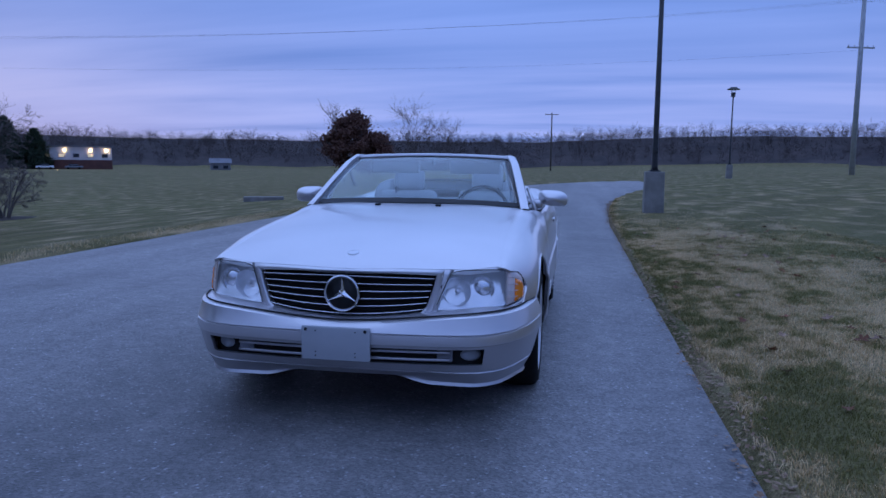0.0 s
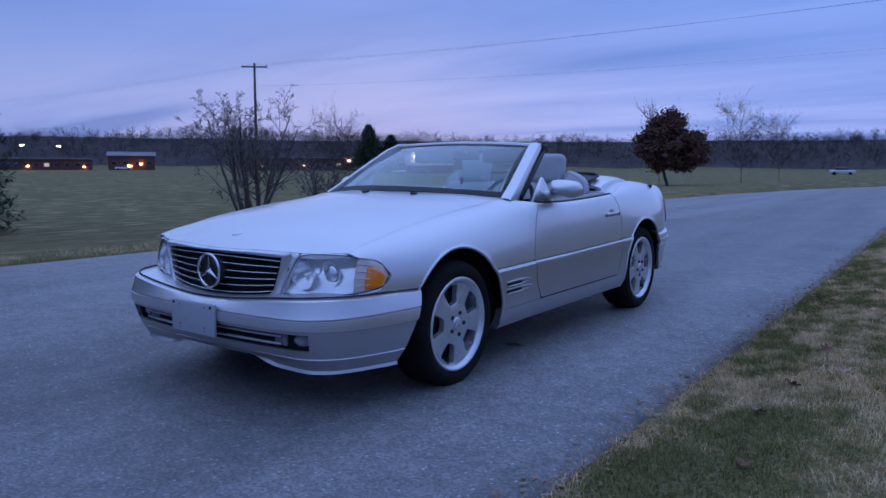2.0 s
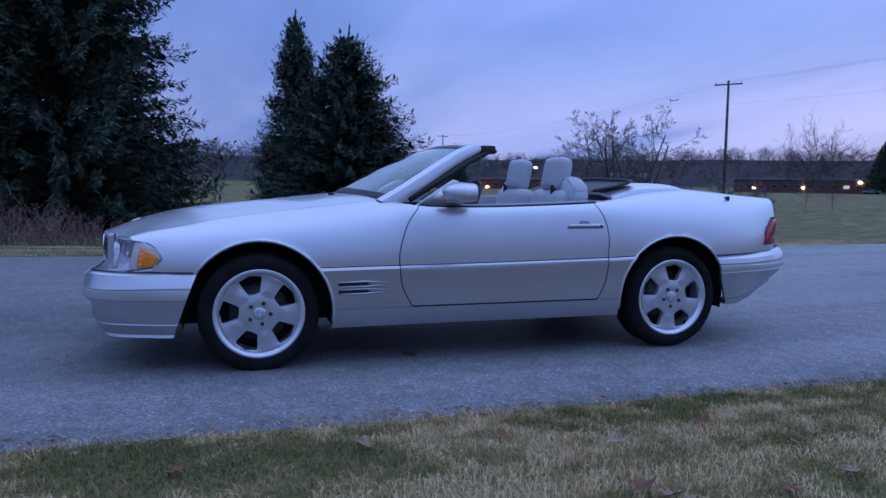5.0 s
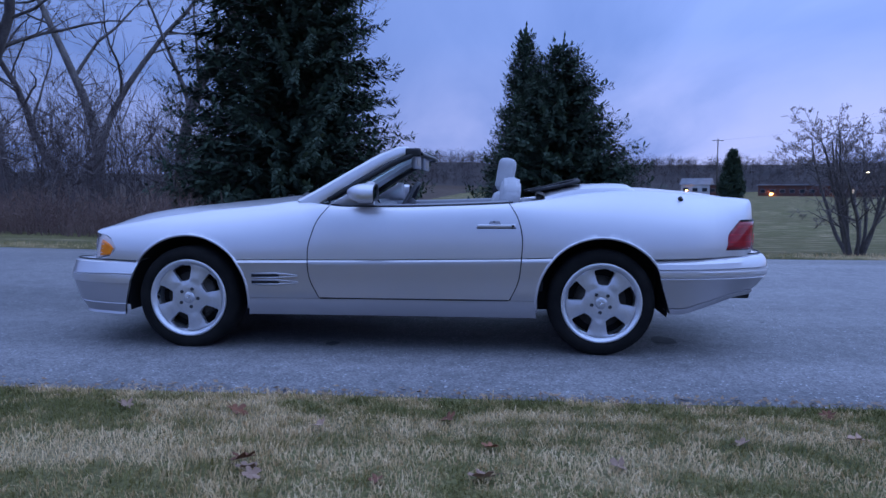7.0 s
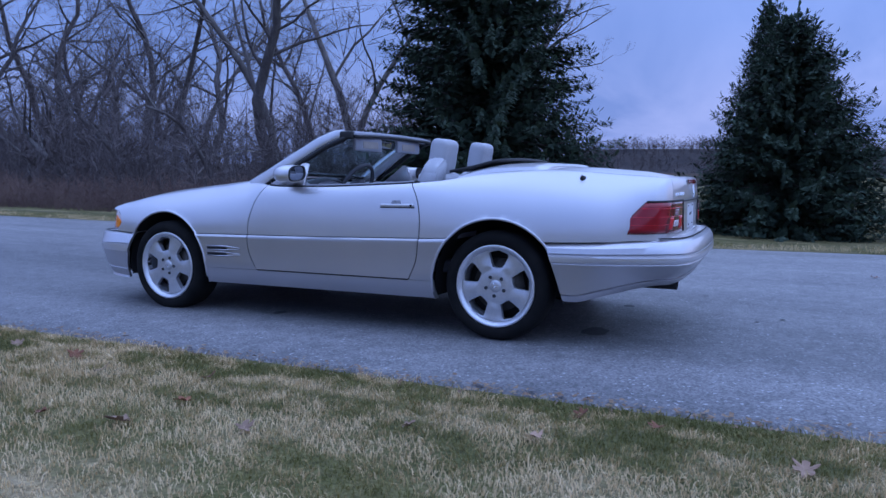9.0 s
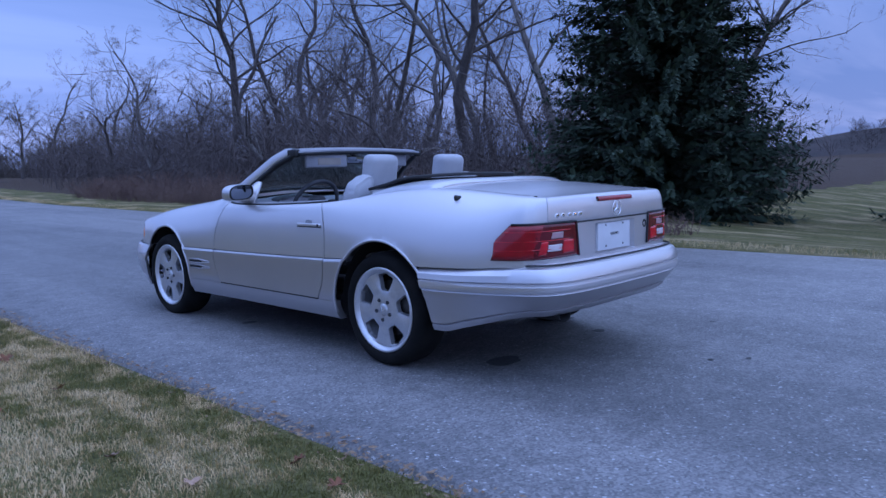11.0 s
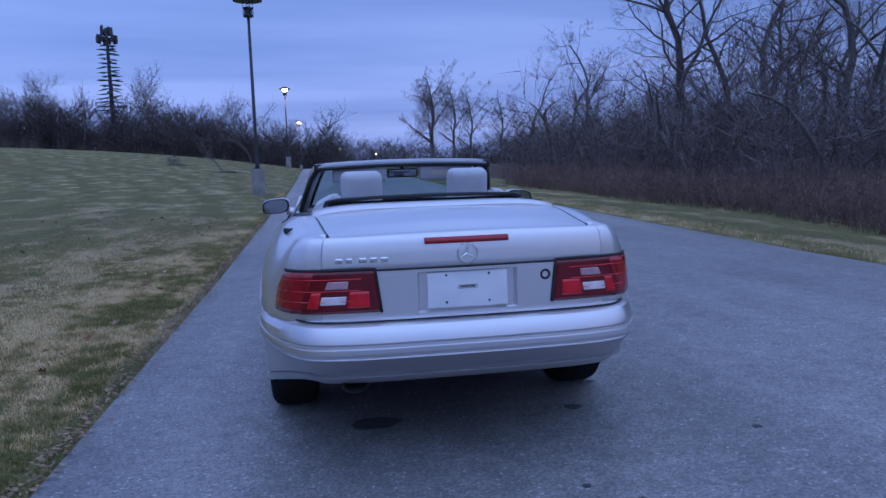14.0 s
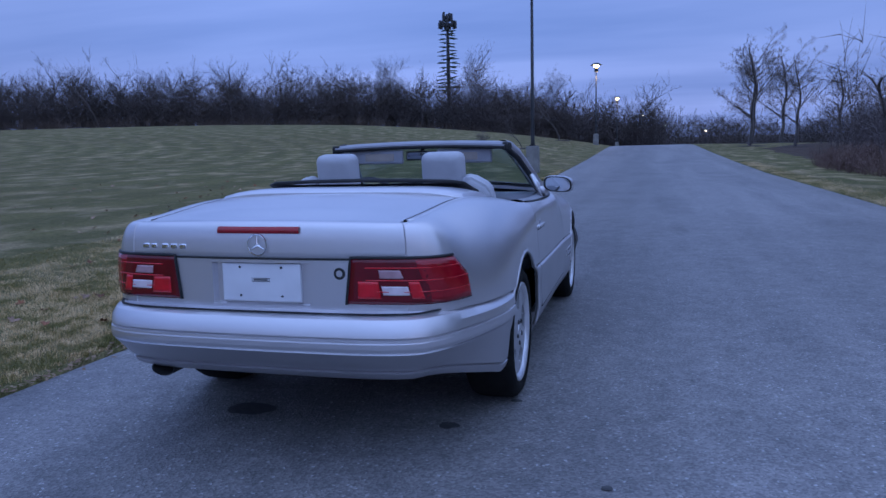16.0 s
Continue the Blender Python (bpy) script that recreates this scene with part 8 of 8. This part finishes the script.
def grass(name, place, hmin, hmax, mat, label, seed):
    rng = np.random.default_rng(seed)
    x, y = place(rng)
    n = len(x)
    z = lawn_height(x, y)
    h = rng.uniform(hmin, hmax, n) * np.where(rng.random(n) < 0.97, 1, 1.6)
    a, b = rng.uniform(0, 2 * np.pi, n), rng.uniform(0, 2 * np.pi, n)
    w, bend = rng.uniform(0.0011, 0.0023, n), h * rng.uniform(0.3, 1.5, n)
    c, s = np.cos(a) * w, np.sin(a) * w
    dx, dy = bend * np.cos(b), bend * np.sin(b)
    v = np.zeros((n, 5, 3))
    v[:, 0] = np.stack([x - c, y - s, z - 0.01], 1)
    v[:, 1] = np.stack([x + c, y + s, z - 0.01], 1)
    v[:, 2] = np.stack([x + c * 0.8 + dx * 0.4, y + s * 0.8 + dy * 0.4, z + h * 0.65], 1)
    v[:, 3] = np.stack([x - c * 0.8 + dx * 0.4, y - s * 0.8 + dy * 0.4, z + h * 0.65], 1)
    v[:, 4] = np.stack([x + dx, y + dy, z + h * 0.9], 1)
    i = 5 * np.arange(n)
    me = bpy.data.meshes.new(name)
    me.from_pydata(v.reshape(-1, 3).tolist(), [], np.stack([i, i + 1, i + 2, i + 3], 1).tolist() + np.stack([i + 3, i + 2, i + 4], 1).tolist())
    me.materials.append(mat)
    return tagged(new(name, me), label, "grass", kind="stuff")


def verge(rng):
    # thickest near the road's edge and under the camera's way
    n = 210000
    y = rng.normal(1.0, 4.6, n)
    x = np.where(rng.random(n) < 0.5, 1.84 + np.abs(rng.normal(0, 1.0, n)), rng.uniform(1.86, 5.2, n))
    return x + 0.03 * np.sin(y * 5), y


def near_edge(rng):
    y = rng.uniform(-26, 22, 16000)
    mid = np.interp(y, RL[:, 1], RL[:, 0])
    return np.where(y > 8, mid + HALF * 1.01, 1.82 + 0.03 * np.sin(y * 4)) + np.abs(rng.normal(0, 0.11, len(y))), y


def far_edge(rng):
    y = rng.uniform(-30, 26, 22000)
    return np.interp(y, RL[:, 1], RL[:, 0]) - HALF * 1.005 - np.abs(rng.normal(0, 0.34, len(y))), y


grass("lawn_grass", verge, 0.010, 0.030, blade_material("lawn_blades", 0.05), "short mixed green and straw-coloured lawn grass", 1)
grass("verge_grass", near_edge, 0.015, 0.045, blade_material("verge_blades", 0.13), "dry grass fringe along the asphalt", 2)
grass("far_verge_grass", far_edge, 0.02, 0.06, blade_material("far_verge_blades", 0.26), "dry grass fringe across the road", 3)


def leaf_mesh(seed, lobes):
    """A curled, lobed dead leaf."""
    rng = random.Random(seed)
    bm = bmesh.new()
    n = lobes * 4
    c = bm.verts.new((0, 0, 0.008))
    ring = []
    for k in range(n):
        a = 2 * math.pi * k / n
        r = 0.050 * (0.48 + 0.52 * abs(math.cos(a * lobes / 2)) ** 0.8) * rng.uniform(0.85, 1.12) * (1.25 if math.cos(a) > 0.5 else 1)
        z = 0.010 + 0.022 * (r / 0.05) ** 2 * (0.5 + 0.5 * math.sin(2 * a + seed)) + rng.uniform(-0.003, 0.003)
        ring.append(bm.verts.new((r * math.cos(a), r * math.sin(a), z)))
    for k in range(n):
        bm.faces.new((c, ring[k], ring[(k + 1) % n]))
    r = bmesh.ops.extrude_face_region(bm, geom=bm.faces[:])
    for g in r["geom"]:
        if isinstance(g, bmesh.types.BMVert):
            g.co.z += 0.0012
    tube(bm, [(-0.030, 0, 0.012), (-0.062, 0.004, 0.018), (-0.082, 0.012, 0.012)], 0.0014, 4)
    me = bpy.data.meshes.new("fallen_leaf")
    bm.to_mesh(me)
    bm.free()
    return me


LEAF_PALE = material("pale_dead_leaf", (0.42, 0.27, 0.18), 0.8, var=(0.33, 0.20, 0.13), scale=30, random_tint=0.3)
LEAF_BROWN = material("brown_dead_leaf", (0.26, 0.10, 0.045), 0.8, var=(0.18, 0.07, 0.035), scale=30, random_tint=0.3)
LEAVES = []
for k in range(4):
    me = leaf_mesh(60 + k, 5 + k % 2)
    me.materials.append(LEAF_PALE if k < 2 else LEAF_BROWN)
    LEAVES.append(me)
rng = random.Random(6)
spots = [(2.463, 1.55), (2.383, 1.997), (2.85, -0.2), (2.20, -0.95), (2.60, 0.62), (2.05, 2.35), (2.75, 1.05), (2.30, -1.6)]
while len(spots) < 130:
    y = rng.uniform(-14, 9)
    spots.append((rng.uniform(1.95, 5.2) if y > -4 else rng.uniform(2.0, 12), y))
while len(spots) < 285:
    spots.append((2.3 + abs(rng.gauss(0, 2.6)), rng.uniform(-12, -2.6)))
for k, (x, y) in enumerate(spots):
    me = LEAVES[0] if k < 2 else LEAVES[rng.choice((0, 1, 2, 3, 3) if k < 130 else (0, 1, 1, 0, 2))]
    ob = new("fallen_leaf", me)
    s = rng.uniform(0.5, 0.95) if k < 130 else rng.uniform(0.35, 0.7)
    ob.matrix_world = pose(x, y, turf(x, y) + 0.012, rng.uniform(-25, 25), rng.uniform(-25, 25), rng.uniform(0, 360)) @ Matrix.Scale(s, 4)
    pale = me.materials[0] == LEAF_PALE
    tagged(ob, "pale curled dead leaf lying on the grass" if pale else "brown curled dead leaf lying on the grass", "leaf", "fallen leaves")
for x, y in ((0.02, -3.05), (0.9, -2.9), (-3.0, 3.5)):
    ob = new("fallen_leaf", LEAVES[3])
    ob.matrix_world = pose(x, y, 0.002, 0, 0, 40 * x) @ Matrix.Scale(0.6, 4)
    tagged(ob, "small brown leaf lying on the asphalt", "leaf", "fallen leaves")

def edge_litter():
    """Crumbs of dead leaf and dry thatch along the asphalt."""
    rng = random.Random(41)
    v, f = [], []
    for k in range(5200):
        y = rng.uniform(-14, 20)
        x = float(np.interp(y, RL[:, 1], RL[:, 0])) + HALF + rng.gauss(0.0, 0.055) + 0.04 * noise.noise((y * 0.9, 3, 1))
        z = max(turf(x, y), table(RISE, y)) + rng.uniform(0.004, 0.016)
        a, r = rng.uniform(0, 6.28), rng.uniform(0.006, 0.022)
        c, s = math.cos(a) * r, math.sin(a) * r
        i = len(v)
        v.extend(((x - c, y - s, z), (x + s * 0.5, y - c * 0.5, z + r * rng.uniform(-0.1, 0.5)), (x + c, y + s, z + r * rng.uniform(0, 0.5)), (x - s * 0.5, y + c * 0.5, z)))
        f.append((i, i + 1, i + 2, i + 3))
    crumb = material("leaf_crumbs", (0.20, 0.115, 0.07), 0.9, var=(0.34, 0.24, 0.15), scale=24)
    tagged(mesh_object("leaf_litter", v, f, crumb), "brown leaf crumbs and thatch along the asphalt edge", "litter", kind="stuff")


edge_litter()
OIL = material("oil_stain", (0.035, 0.035, 0.036), 0.6, var=(0.06, 0.06, 0.06), scale=30)


def stain(x, y, rx, ry, seed):
    bm = bmesh.new()
    n = 22
    ring = []
    for k in range(n):
        a = 2 * math.pi * k / n
        q = 1 + 0.35 * noise.noise((math.cos(a) * 1.5, math.sin(a) * 1.5, seed))
        ring.append(bm.verts.new((rx * q * math.cos(a), ry * q * math.sin(a), 0)))
    bm.faces.new(ring)
    ob = tagged(part("oil_stain", bm, OIL, smooth=False), "small dark oil stain soaked into the asphalt", "stain", "oil stains")
    ob.location = (x, y, table(RISE, y) + 0.004)


for k, (x, y, a, b) in enumerate(((-0.601, 1.738, 0.05, 0.035), (0.369, 1.722, 0.12, 0.08), (0.674, -0.398, 0.06, 0.04), (-0.839, 1.368, 0.03, 0.02), (0.2, -9.5, 0.35, 0.06), (-0.35, 2.6, 0.02, 0.015), (-0.5, 2.75, 0.02, 0.014), (-1.3, 2.2, 0.02, 0.02))):
    stain(x, y, a, b, k)
